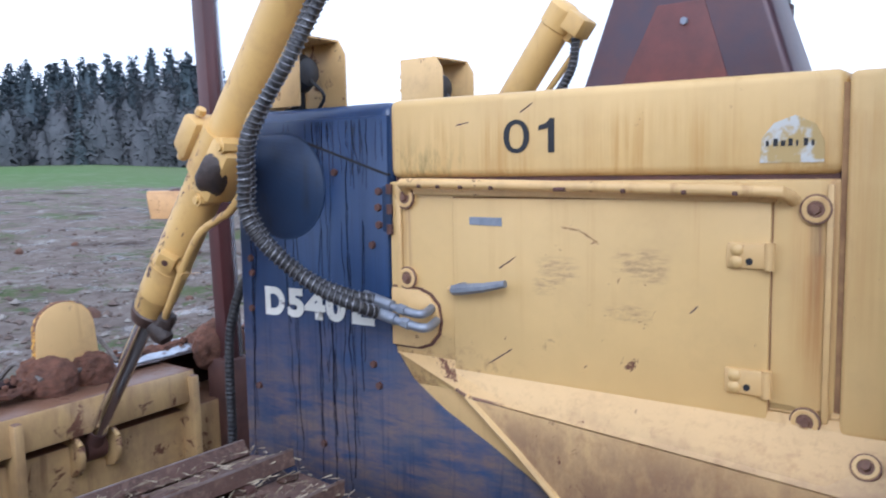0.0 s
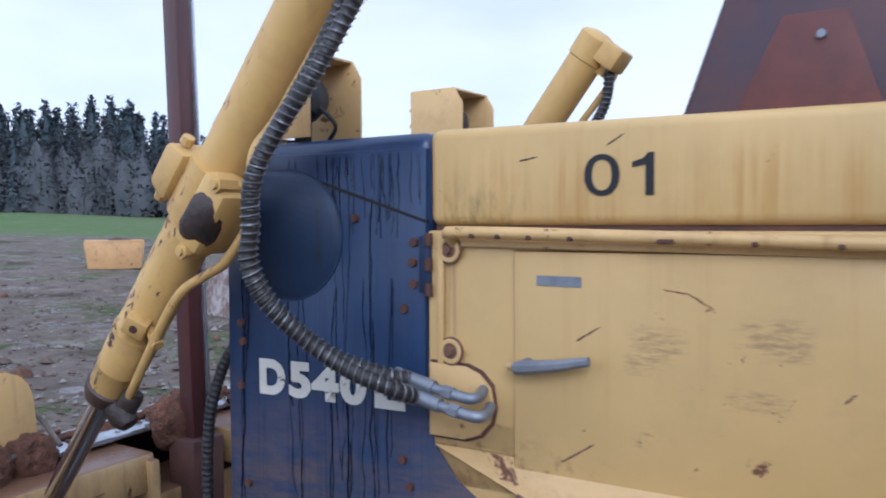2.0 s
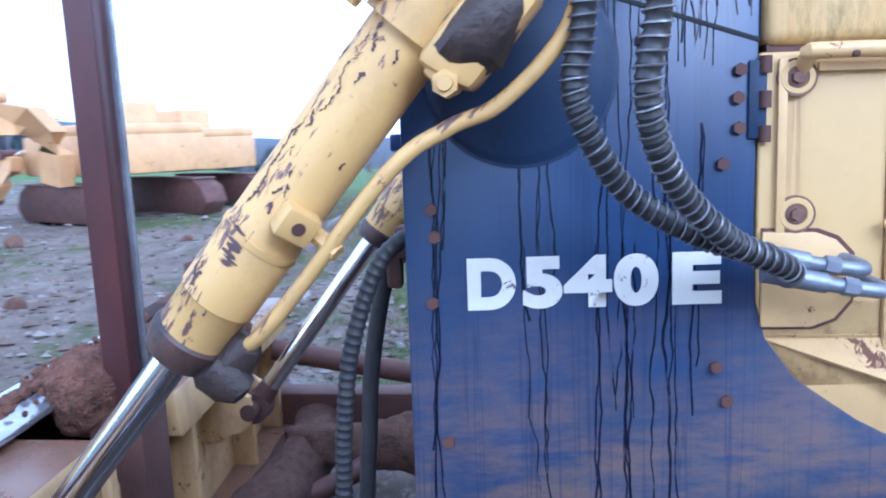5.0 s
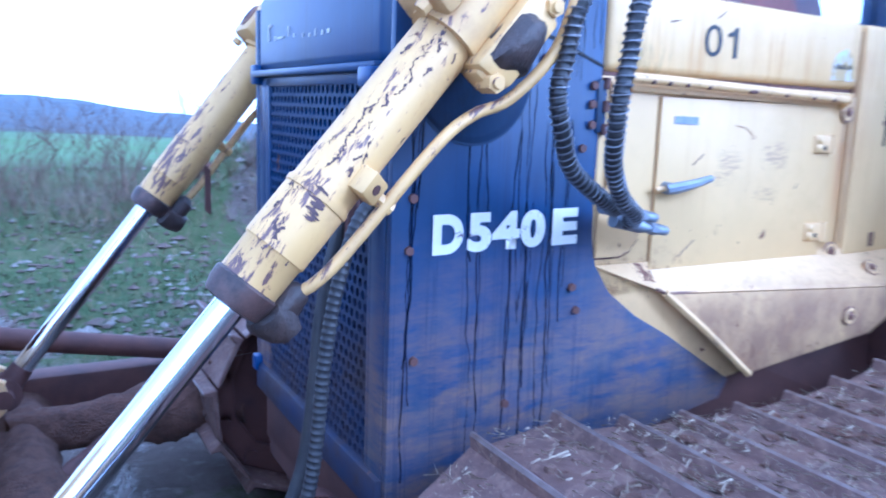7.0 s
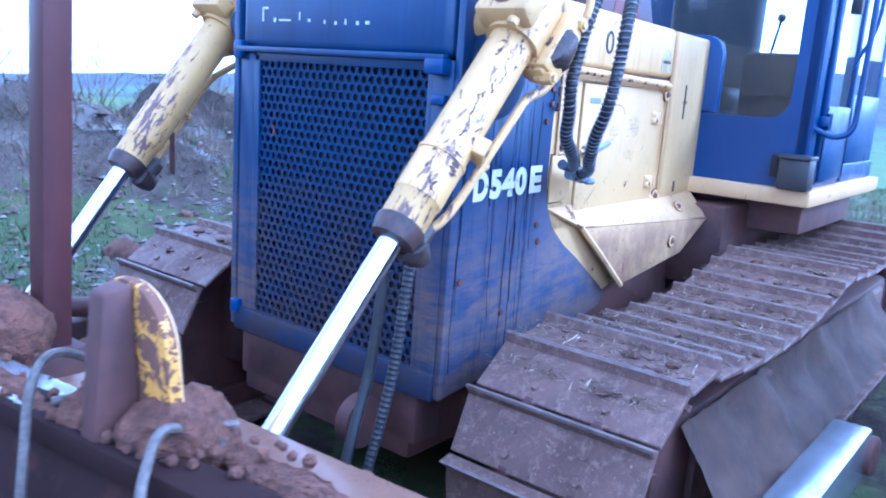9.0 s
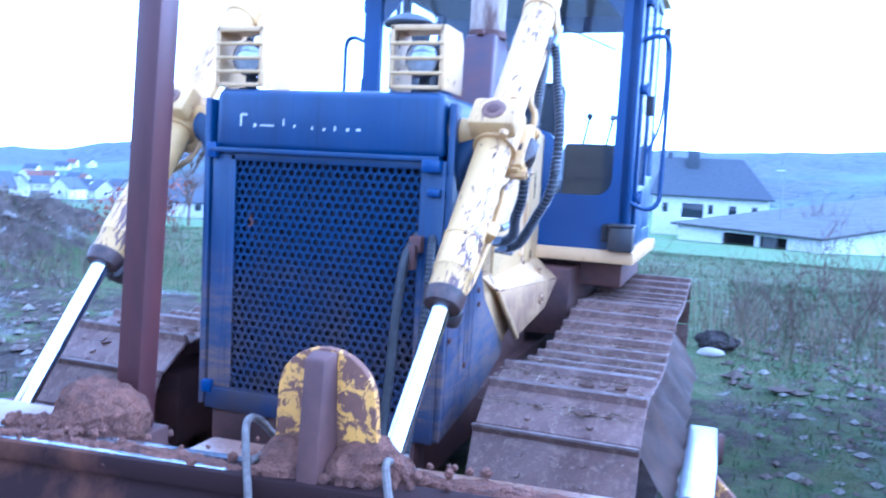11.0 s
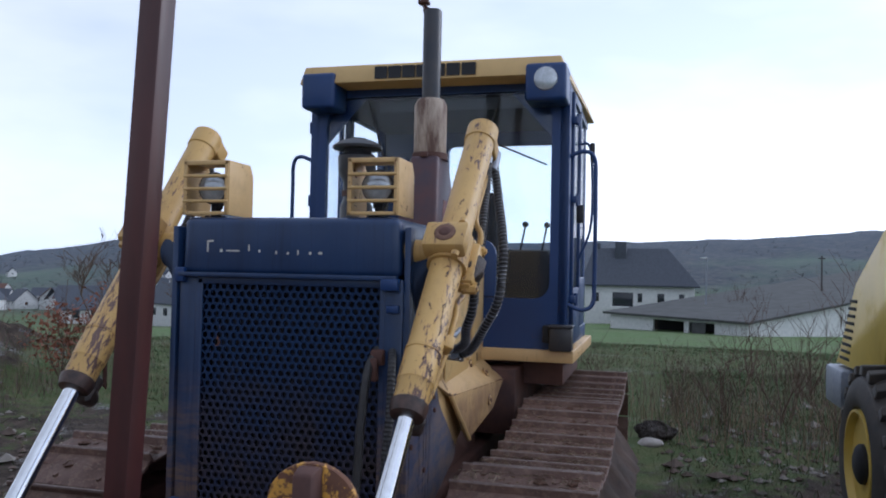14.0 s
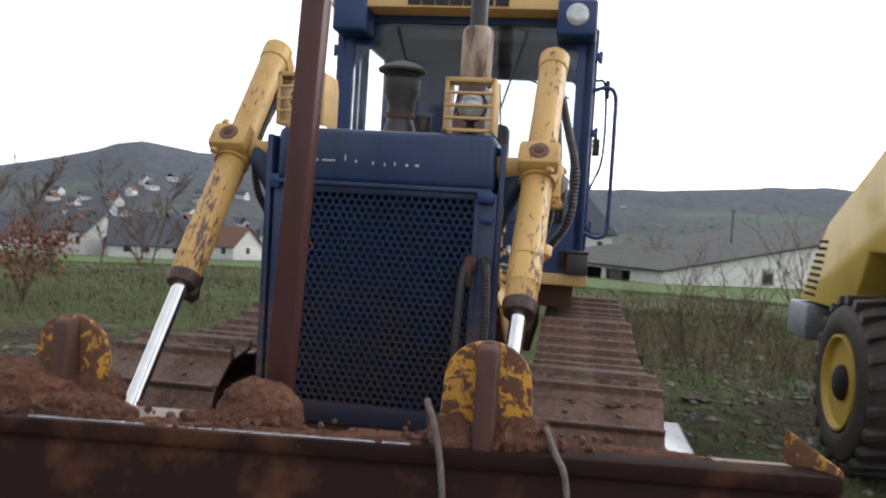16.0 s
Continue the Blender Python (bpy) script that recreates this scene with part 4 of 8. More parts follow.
    part("port_gap", slab_xz([(x + (0.006 if x > 0.6 else 0), z + (0.006 if z > 1.228 else -0.006)) for x, z in pr], lambda x: left(x) + 0.0015, 0.004, 0), M_RUST, sp)
    # sloping ledge and skirt below the doors
    for s in (-1, 1):
        lp = [(0.575, 1.2), (0.575, 1.12), (0.635, 1.04), (0.742, 0.965), (0.887, 0.888), (1.185, 0.72), (1.75, 0.82), (1.9, 0.9), (1.9, 1.1)]
        part("lower_panel", hexa([(x, s * (hs(x) - 0.004), z) for x, z in lp], [(x, s * (hs(x) - 0.02), z) for x, z in lp], 0.002), M_YELW, sp)
    def quad(a, b, c, dd, t=(0, 0.012, -0.004)):
        t = Vector(t)
        return hexa([a, b, c, dd], [Vector(p) + t for p in (a, b, c, dd)], 0.002)
    for s in (-1, 1):
        def Q(*p):
            return quad(*[(x, -s * yy, z) for x, yy, z in p], t=(0, -s * 0.014, -0.006))
        # p uses negative y for the left side
        lg = part("ledge", join(Q((0.575, left(.575) + 0.002, 1.125), (0.84, left(.84) - 0.028, 1.03), (1.99, -0.535, 0.975), (2.20, left(2.2), 1.085)),
                                Q((0.575, left(.575) + 0.002, 1.13), (2.20, left(2.2), 1.088), (2.20, left(2.2) + 0.02, 1.10), (0.6, left(.6) + 0.03, 1.14))), M_SKIRT, dozer)
        part("skirt", join(Q((0.84, left(.84) - 0.030, 1.028), (1.19, left(1.19) - 0.07, 0.755), (1.75, -0.52, 0.83), (1.99, -0.536, 0.974))), M_SKIRT, lg)
        part("edge_rust", tube([(0.80, -s * (left(.80) - 0.026), 1.046), (0.84, -s * (left(.84) - 0.029), 1.030), (1.4, -s * (-0.480), 1.0045), (1.985, -s * (-0.5365), 0.976)], 0.0045, 6), M_BOLT, lg)
        part("skirt_lip", tube([(0.835, -s * (left(.835) - 0.026), 1.032), (1.0, -s * (left(1.0) - 0.045), 0.91), (1.19, -s * (left(1.19) - 0.074), 0.755)], 0.012, 6), M_YELW, lg)
        bolt(lg, (1.62, -s * (-0.525), 0.90), 0.015, n=(0, s, 0), washer=0.03, mat=M_YELW)
        bolt(lg, (1.80, s * 0.462, 1.035), 0.013, n=Vector((0, s * 0.8, 0.6)), washer=0.028, mat=M_YELW)
    # engine bay underneath
    part("engine_body", hexa([(0.55, -0.36, 0.45), (0.55, 0.36, 0.45), (2.05, 0.36, 0.45), (2.05, -0.36, 0.45)], [(0.55, -0.40, 1.05), (0.55, 0.40, 1.05), (2.05, 0.30, 1.05), (2.05, -0.30, 1.05)], 0.0), M_RUST, dozer)
    return hd


HOOD = hood()


M_GLAND = plain("greasy_brown", (0.10, 0.055, 0.042), 0.45, 0.0, scale=16, second=(0.018, 0.014, 0.014), bumps=0.4)


def ram(s, gland, top):
    """Lift ram with its trunnion yoke, pipe and chrome rod; s is the side."""
    G, T = Vector(gland), Vector(top)
    ax = (T - G).normalized()
    L = (T - G).length
    R = G - ax * 0.752
    c = part("lift_ram", lathe(G, ax, [(0.0, 0.05), (0.0, 0.06), (0.10, 0.062), (0.105, 0.066), (0.24, 0.066), (0.245, 0.064), (L - 0.10, 0.064), (L - 0.095, 0.070), (L - 0.01, 0.071), (L, 0.062), (L + 0.012, 0.03)], 28), M_CYL, dozer, "chipped yellow hydraulic lift ram")
    part("piston_rod", cyl(R, G + ax * 0.05, 0.031, None, 20), M_CHROME, c, "bright chromed piston rod")
    part("gland", lathe(G - ax * 0.026, ax, [(0, 0.042), (0.004, 0.058), (0.03, 0.0655), (0.05, 0.0665), (0.056, 0.06)], 24), M_GLAND, c, "oily rust-brown gland ring")
    back = Vector((ax.z, 0, -ax.x))
    yc = G + ax * 0.705
    out = Vector((0, s, 0))

    def block(b0, b1, a0, a1, y0, y1, bev=0.012, taper=0.0):
        return hexa(*[[tuple(yc + back * bb + ax * dz * k + out * dy) for dy, dz in ((y0, a0), (y1, a0), (y1, a1), (y0, a1))] for bb, k in ((b0, 1.0 - taper), (b1, 1.0))], bev)
    # yoke clamped round the barrel: collar, front pin block, bearing cap behind
    yk = part("trunnion_yoke", join(
        lathe(yc - ax * 0.078, ax, [(0, 0.064), (0.0, 0.078), (0.156, 0.078), (0.156, 0.064)], 24),
        block(-0.118, -0.045, -0.07, 0.07, -0.085, 0.085, 0.016, 0.12),
        cyl(yc - out * 0.06, yc - out * 0.20, 0.05, 0.05, 20)), M_CYL, c)
    part("bearing_cap", join(block(0.045, 0.135, -0.088, 0.088, -0.01, 0.098, 0.016, -0.15), block(0.06, 0.118, -0.108, -0.08, 0.02, 0.085, 0.01), block(0.06, 0.118, 0.08, 0.108, 0.02, 0.085, 0.01)), M_CYL, yk)
    part("pin_cap", lathe(yc - back * 0.115, -back, [(0, 0.042), (0.006, 0.042), (0.010, 0.036), (0.010, 0.026)], 20), M_BOLT, yk)
    part("pin_end", lathe(yc - back * 0.115, -back, [(0, 0.026), (0.008, 0.026), (0.013, 0.02), (0.014, 0.01)], 16), M_RUST, yk)
    part("head_flange", hexa(*[[tuple(T + back * dx + ax * dz + Vector((0, dy, 0))) for dy, dz in ((-0.055, -0.075), (0.055, -0.075), (0.055, 0.004), (-0.055, 0.004))] for dx in (0.035, 0.125)], 0.008), M_CYL, c)
    for q, bb in ((-0.098, 0.10), (0.098, 0.10)):
        p0 = yc + back * bb + ax * q
        part("yoke_bolt", join(cyl(p0 + out * 0.05, p0 + out * 0.104, 0.020, 0.020, 6), cyl(p0 + out * 0.10, p0 + out * 0.112, 0.013, 0.011, 10)), M_CYL, yk)
    part("grease_block", rough_up(join(lathe(yc + back * 0.09 + out * 0.070 - ax * 0.080, ax, [(0, 0.012), (0.012, 0.036), (0.05, 0.050), (0.11, 0.050), (0.145, 0.034), (0.16, 0.012)], 18)), 0.016, 26), M_OIL, yk)
    for q in (-0.075, 0.075):
        part("pin_bolt", cyl(yc - back * 0.09 + ax * q + out * 0.05, yc - back * 0.09 + ax * q * 1.25 + out * 0.05, 0.017, 0.015, 8), M_CYL, yk)
    # oil pipe down to the rod end
    po = out * 0.03
    p = [T - ax * 0.05 + back * 0.05, T - ax * 0.05 + back * 0.10, T - ax * 0.12 + back * 0.115 + po, yc + ax * 0.30 + back * 0.105 + po, yc + ax * 0.20 + back * 0.125 + po * 2.2,
         yc + ax * 0.07 + back * 0.185 + po * 1.5, yc - ax * 0.07 + back * 0.175 + po * 1.2, yc - ax * 0.15 + back * 0.135 + po, yc - ax * 0.26 + back * 0.105 + po * 1.6, G + ax * 0.14 + back * 0.10 + po, G + ax * 0.05 + back * 0.075, G + ax * 0.03 + back * 0.04]
    part("oil_pipe", tube(spline(p, 6), 0.0125, 10), M_CYL, c)
    # lug welded to the barrel that holds the pipe
    lug = (back * 0.55 + out * 0.80).normalized()
    side = ax.cross(lug).normalized()
    lc = G + ax * 0.302 + lug * 0.072
    part("pipe_clip", join(hexa(*[[tuple(lc + lug * d + ax * u + side * w) for u, w in ((-0.026, -0.03), (0.026, -0.03), (0.026, 0.03), (-0.026, 0.03))] for d in (-0.02, 0.022)], 0.006),
                           cyl(G + ax * 0.30 + back * 0.06 + out * 0.03, G + ax * 0.30 + back * 0.118 + out * 0.04, 0.015, None, 8), lathe(G + ax * 0.225, ax, [(0, 0.064), (0, 0.0685), (0.012, 0.0685), (0.012, 0.064)], 24)), M_CYL, c)
    part("clip_hole", cyl(lc + lug * 0.018, lc + lug * 0.0235, 0.011, None, 12), M_RUST, c)
    part("pipe_union", rough_up(join(lathe(G + ax * 0.0 + back * 0.05, back, [(0, 0.03), (0.01, 0.042), (0.05, 0.040), (0.075, 0.026), (0.08, 0.01)], 14), lathe(G - ax * 0.01 + back * 0.085, ax, [(0, 0.015), (0.008, 0.030), (0.08, 0.030), (0.095, 0.015)], 14)), 0.012, 24), M_OIL, c)
    part("port_block", join(cyl(T - ax * 0.06 + back * 0.03, T - ax * 0.06 + back * 0.10, 0.026, 0.022, 8), cyl(T - ax * 0.02 + back * 0.075, T - ax * 0.11 + back * 0.075, 0.022, None, 8)), M_CYL, c)
    part("rod_eye", join(cyl(R - out * 0.04, R + out * 0.04, 0.055, None, 18), cyl(R, R + ax * 0.1, 0.045, 0.034, 16)), M_RUST, c)
    part("eye_pin", cyl(R - out * 0.085, R + out * 0.085, 0.03, None, 12), M_RUST, c)
    if s > 0:
        # loose strap hanging from the pipe
        part("pipe_strap", hexa(*[[tuple(G + ax * 0.19 + back * (0.10 + u) + out * w + Vector((0, 0, z))) for u, z in ((-0.014, 0.03), (0.014, 0.03), (0.014, -0.13), (-0.014, -0.13))] for w in (0.02, 0.028)], 0.003), M_RUST, c)
    return c, G, T, ax, back, yc


RAM_L = ram(-1, (-0.395, -0.652, 1.166), (0.533, -0.690, 2.275))
RAM_R = ram(1, (-0.336, 0.700, 1.172), (0.515, 0.680, 2.275))


def ribbed_hose(pts, r=0.0178, wire=True):
    path = resample(spline(pts, 14), 0.0055)
    radii = [r + (0.0010 if i % 3 == 0 else -0.0012) for i in range(len(path))]
    h = part("hydraulic_hose", tube(path, r, 10, radii), M_BLACK, dozer, "black hydraulic hose wound with steel wire")
    if not wire:
        h["label"] = "black ribbed hydraulic hose"
        return h, path
    # wire spiral round the hose
    coil, up, turn = [], Vector((0.13, 0.31, 0.94)), 0.0
    for a, b in zip(path, path[1:]):
        d = (b - a).normalized()
        u = (up - d * up.dot(d)).normalized()
        up, w = u, d.cross(u)
        for k in range(4):
            coil.append(a + (b - a) * (k / 4) + (r + 0.0022) * (math.cos(turn) * u + math.sin(turn) * w))
            turn += 2 * math.pi / 12.8
    part("spiral_wire", tube(coil, 0.0019, 4), M_HOSEW, h)
    return h, path


def hoses():
    _, G, T, ax, back, yc = RAM_L
    y = left(0.7)
    runs = (((0.29, -0.74, 1.75), (0.26, -0.73, 1.62), (0.25, -0.725, 1.55), (0.28, -0.71, 1.47), (0.335, -0.675, 1.395), (0.43, -0.65, 1.335), (0.53, -0.60, 1.295)),
            ((0.375, -0.82, 1.75), (0.35, -0.82, 1.62), (0.34, -0.815, 1.55), (0.355, -0.79, 1.475), (0.40, -0.74, 1.40), (0.48, -0.685, 1.325), (0.575, -0.63, 1.275)))
    for k, end in enumerate(((0.69, y - 0.03, 1.258), (0.715, y - 0.045, 1.225))):
        e = Vector(end)
        a0 = T - ax * 0.07 + back * (0.10 + 0.045 * k) + Vector((0, -0.02 - 0.02 * k, 0))
        a1 = Vector(runs[k][0])
        pts = [a0, a0 * 0.55 + a1 * 0.45 + Vector((0.01, 0, 0))] + [Vector(q) for q in runs[k]] + [e + Vector((-0.12, -0.05, 0.025))]
        h, path = ribbed_hose(pts)
        part("hose_end", join(cyl(e + Vector((-0.16, -0.052, 0.033)), e + Vector((-0.06, -0.048, 0.012)), 0.0175, 0.0165, 12), cyl(e + Vector((-0.075, -0.05, 0.014)), e + Vector((0.0, -0.046, 0.0)), 0.012, None, 10), cyl(e + Vector((-0.035, -0.049, 0.008)), e + Vector((-0.012, -0.048, 0.003)), 0.0155, None, 6)), M_STEEL, h)
        part("elbow", tube(spline([e + Vector((-0.02, -0.047, 0.004)), e + Vector((0.025, -0.042, -0.003)), e + Vector((0.035, -0.018, -0.002)), e + Vector((0.02, 0.03, 0.004))], 5), 0.0125, 10), M_STEEL, h)
        part("hose_collar", cyl(a0 + ax * 0.07, a0 - ax * 0.05, 0.022, 0.024, 10), M_STEEL, h)
    # hoses hanging before the grille, one wound with wire and one smooth
    ribbed_hose([Vector(q) for q in ((-0.02, -0.47, 1.33), (-0.09, -0.49, 1.27), (-0.145, -0.505, 1.12), (-0.17, -0.50, 0.95), (-0.19, -0.485, 0.70), (-0.245, -0.47, 0.45), (-0.28, -0.45, 0.30))], 0.0165, False)
    part("hydraulic_hose", tube(spline([(-0.02, -0.41, 1.33), (-0.09, -0.395, 1.25), (-0.135, -0.388, 1.05), (-0.15, -0.385, 0.88), (-0.18, -0.38, 0.66), (-0.27, -0.40, 0.45), (-0.30, -0.40, 0.30)], 8), 0.017, 10), M_BLACK, dozer, "smooth black hydraulic hose")
    # right-hand ram hose
    _, G, T, ax, back, yc = RAM_R
    ribbed_hose([T - ax * 0.06 + back * 0.09, T - ax * 0.2 + back * 0.16, Vector((0.36, 0.70, 1.80)), Vector((0.30, 0.66, 1.55)), Vector((0.45, 0.58, 1.35))])


hoses()


def headlight(yc):
    w, z0, z1, x0, x1 = 0.103, 1.848, 2.075, -0.005, 0.20
    def tri_side(y):
        return hexa([(x0, y - 0.004, z0), (x1, y - 0.004, z0), (x1, y - 0.004, z1 - 0.05), (x1 - 0.03, y - 0.004, z1), (x0, y - 0.004, z1)],
                    [(x0, y + 0.004, z0), (x1, y + 0.004, z0), (x1, y + 0.004, z1 - 0.05), (x1 - 0.03, y + 0.004, z1), (x0, y + 0.004, z1)], 0.002)
    g = part("headlight_guard", box(x0, x1 - 0.03, yc - w, yc + w, z1 - 0.008, z1, 0.003), M_YELW, dozer, "yellow sheet-metal headlight guard")
    for y in (yc - w, yc + w):
        part("side_plate", tri_side(y), M_YELW, g)
    part("front_frame", join(box(x0 - 0.006, x0 + 0.01, yc - w, yc + w, z1 - 0.02, z1, 0.004),
                                     box(x0 - 0.006, x0 + 0.01, yc - w, yc + w, z0, z0 + 0.015, 0.004), box(x0 - 0.006, x0 + 0.01, yc - w, yc - w + 0.016, z0, z1, 0.004), box(x0 - 0.006, x0 + 0.01, yc + w - 0.016, yc + w, z0, z1, 0.004)), M_YELW, g)
    for z in (1.905, 1.957, 2.01):
        part("guard_bar", cyl((x0 - 0.004, yc - w, z), (x0 - 0.004, yc + w, z), 0.007, None, 8), M_YEL, g)
    lamp = part("headlight", lathe((0.045, yc, 1.965), (1, 0, 0), [(0, 0.066), (0.012, 0.070), (0.05, 0.066), (0.09, 0.045), (0.10, 0.02)], 24), M_BLACK, g)
    part("lens", lathe((0.047, yc, 1.965), (-1, 0, 0), [(0, 0.064), (0.008, 0.055), (0.013, 0.03), (0.014, 0.01)], 24), M_LENS, lamp)
    part("lamp_foot", join(box(0.06, 0.10, yc - 0.015, yc + 0.015, 1.835, 1.91, 0.004), box(0.055, 0.105, yc - 0.04, yc + 0.04, 1.835, 1.85, 0.003)), M_DARK, lamp)
    part("lamp_cable", tube(spline([(0.14, yc, 1.94), (0.17, yc + 0.03, 1.89), (0.12, yc + 0.05, 1.845)], 5), 0.006, 6), M_BLACK, lamp)


headlight(-0.367)
headlight(0.367)


M_PRE = plain("dark_grey_metal", (0.035, 0.040, 0.052), 0.42, 0.2, scale=8, second=(0.06, 0.055, 0.055))


def exhaust():
    xc, yc = 1.35, -0.21
    e = part("exhaust_shroud", hexa([(xc - 0.262, yc - 0.115, 1.83), (xc + 0.262, yc - 0.115, 1.83), (xc + 0.262, yc + 0.115, 1.83), (xc - 0.262, yc + 0.115, 1.83)],
                                    [(xc - 0.115, yc - 0.08, 2.27), (xc + 0.115, yc - 0.08, 2.27), (xc + 0.115, yc + 0.08, 2.27), (xc - 0.115, yc + 0.08, 2.27)], 0.02, 3), M_EXH, dozer, "rust-brown exhaust shroud with bleached pipe")
    part("shroud_plate", hexa([(xc - 0.15, yc - 0.118, 1.835), (xc + 0.12, yc - 0.118, 1.835), (xc + 0.055, yc - 0.102, 2.03), (xc - 0.06, yc - 0.102, 2.03)],
                              [(xc - 0.15, yc - 0.108, 1.835), (xc + 0.12, yc - 0.108, 1.835), (xc + 0.055, yc - 0.092, 2.03), (xc - 0.06, yc - 0.092, 2.03)], 0.002), M_EXHP, e)
    bolt(e, (xc + 0.01, yc - 0.105, 1.985), 0.010, mat=M_STEEL)
    part("clamp", join(lathe((xc, yc, 2.26), (0, 0, 1), [(0, 0.09), (0.0, 0.10), (0.035, 0.10), (0.035, 0.09)], 24), box(xc - 0.13, xc - 0.09, yc - 0.02, yc + 0.02, 2.262, 2.29, 0.004)), M_RUST, e)
    part("muffler", lathe((xc, yc, 2.27), (0, 0, 1), [(0, 0.085), (0.02, 0.092), (0.30, 0.092), (0.33, 0.075), (0.335, 0.05)], 24), M_EXHL, e)
    part("stack_pipe", lathe((xc, yc, 2.58), (0, 0, 1), [(0, 0.052), (0.52, 0.052), (0.53, 0.047), (0.40, 0.046)], 20), M_PRE, e)
    part("rain_cap", join(cyl((xc - 0.01, yc + 0.03, 3.11), (xc + 0.05, yc + 0.055, 3.13), 0.02, 0.02, 8), cyl((xc, yc + 0.02, 3.09), (xc, yc + 0.07, 3.17), 0.012, None, 6), box(xc - 0.04, xc + 0.02, yc + 0.02, yc + 0.08, 3.145, 3.165, 0.004)), M_RUST, e)


exhaust()




def precleaner():
    p = part("air_precleaner", lathe((1.38, 0.235, 1.80), (0, 0, 1), [(0, 0.095), (0.20, 0.095), (0.24, 0.078), (0.34, 0.078), (0.40, 0.108), (0.49, 0.112), (0.515, 0.080), (0.532, 0.078), (0.534, 0.142), (0.548, 0.146), (0.575, 0.110), (0.598, 0.045), (0.602, 0.01)], 28), M_PRE, dozer, "dark round air precleaner with a mushroom cap")
    part("clamp_band", lathe((1.38, 0.235, 2.06), (0, 0, 1), [(0, 0.079), (0, 0.086), (0.03, 0.086), (0.03, 0.079)], 24), M_RUST, p)
    part("dust_cup", lathe((1.35, 0.08, 1.98), (0, 0, 1), [(0, 0.02), (0.01, 0.04), (0.09, 0.04), (0.10, 0.02)], 14), M_BLACK, p)


precleaner()


def stain_mat(name, colour, cover=0.5, scale=30, stretch=(1, 1, 1), rough=0.8, amount=1.0):
    """A stain that only partly covers what is under it."""
    m, nt, b = nmat(name)
    out = nt.nodes["Material Output"]
    tr, mx = nt.nodes.new("ShaderNodeBsdfTransparent"), nt.nodes.new("ShaderNodeMixShader")
    b.inputs["Base Color"].default_value, b.inputs["Roughness"].default_value = (*colour, 1), rough
    f = ramp(nt, noise_tex(nt, coords(nt, stretch), scale, 6, 0.7), 0.62 - 0.3 * cover, 0.74 - 0.3 * cover)
    nt.links.new(mathn(nt, "MULTIPLY", f, amount), mx.inputs[0])
    nt.links.new(tr.outputs[0], mx.inputs[1])
    nt.links.new(b.outputs[0], mx.inputs[2])
    nt.links.new(mx.outputs[0], out.inputs[0])
    return m


M_WETRUN = stain_mat("dark_wet_run", (0.004, 0.008, 0.028), 0.9, 40, (1, 1, 0.3), 0.2, amount=0.8)


def ragged(x0, z0, x1, z1, w0, w1, off, seed, n=9):
    """Thin strip with a ragged outline on the left hood side, from one point to another."""
    rnd = random.Random(seed)
    a, b = Vector((x0, z0)), Vector((x1, z1))
    d = (b - a).normalized()
    nrm = Vector((-d.y, d.x))
    bm = bmesh.new()
    rows = []
    for k in range(n + 1):
        t = k / n
        c = a + (b - a) * t
        w = (w0 + (w1 - w0) * t) * rnd.uniform(0.55, 1.25) * (0.35 if k in (0, n) else 1)
        j = rnd.uniform(-0.25, 0.25) * w
        rows.append([bm.verts.new((q.x, left(q.x) - off, q.y)) for q in (c + nrm * (w / 2 + j), c - nrm * (w / 2 - j))])
    for r0, r1 in zip(rows, rows[1:]):
        bm.faces.new((r0[0], r0[1], r1[1], r1[0]))
    return bm


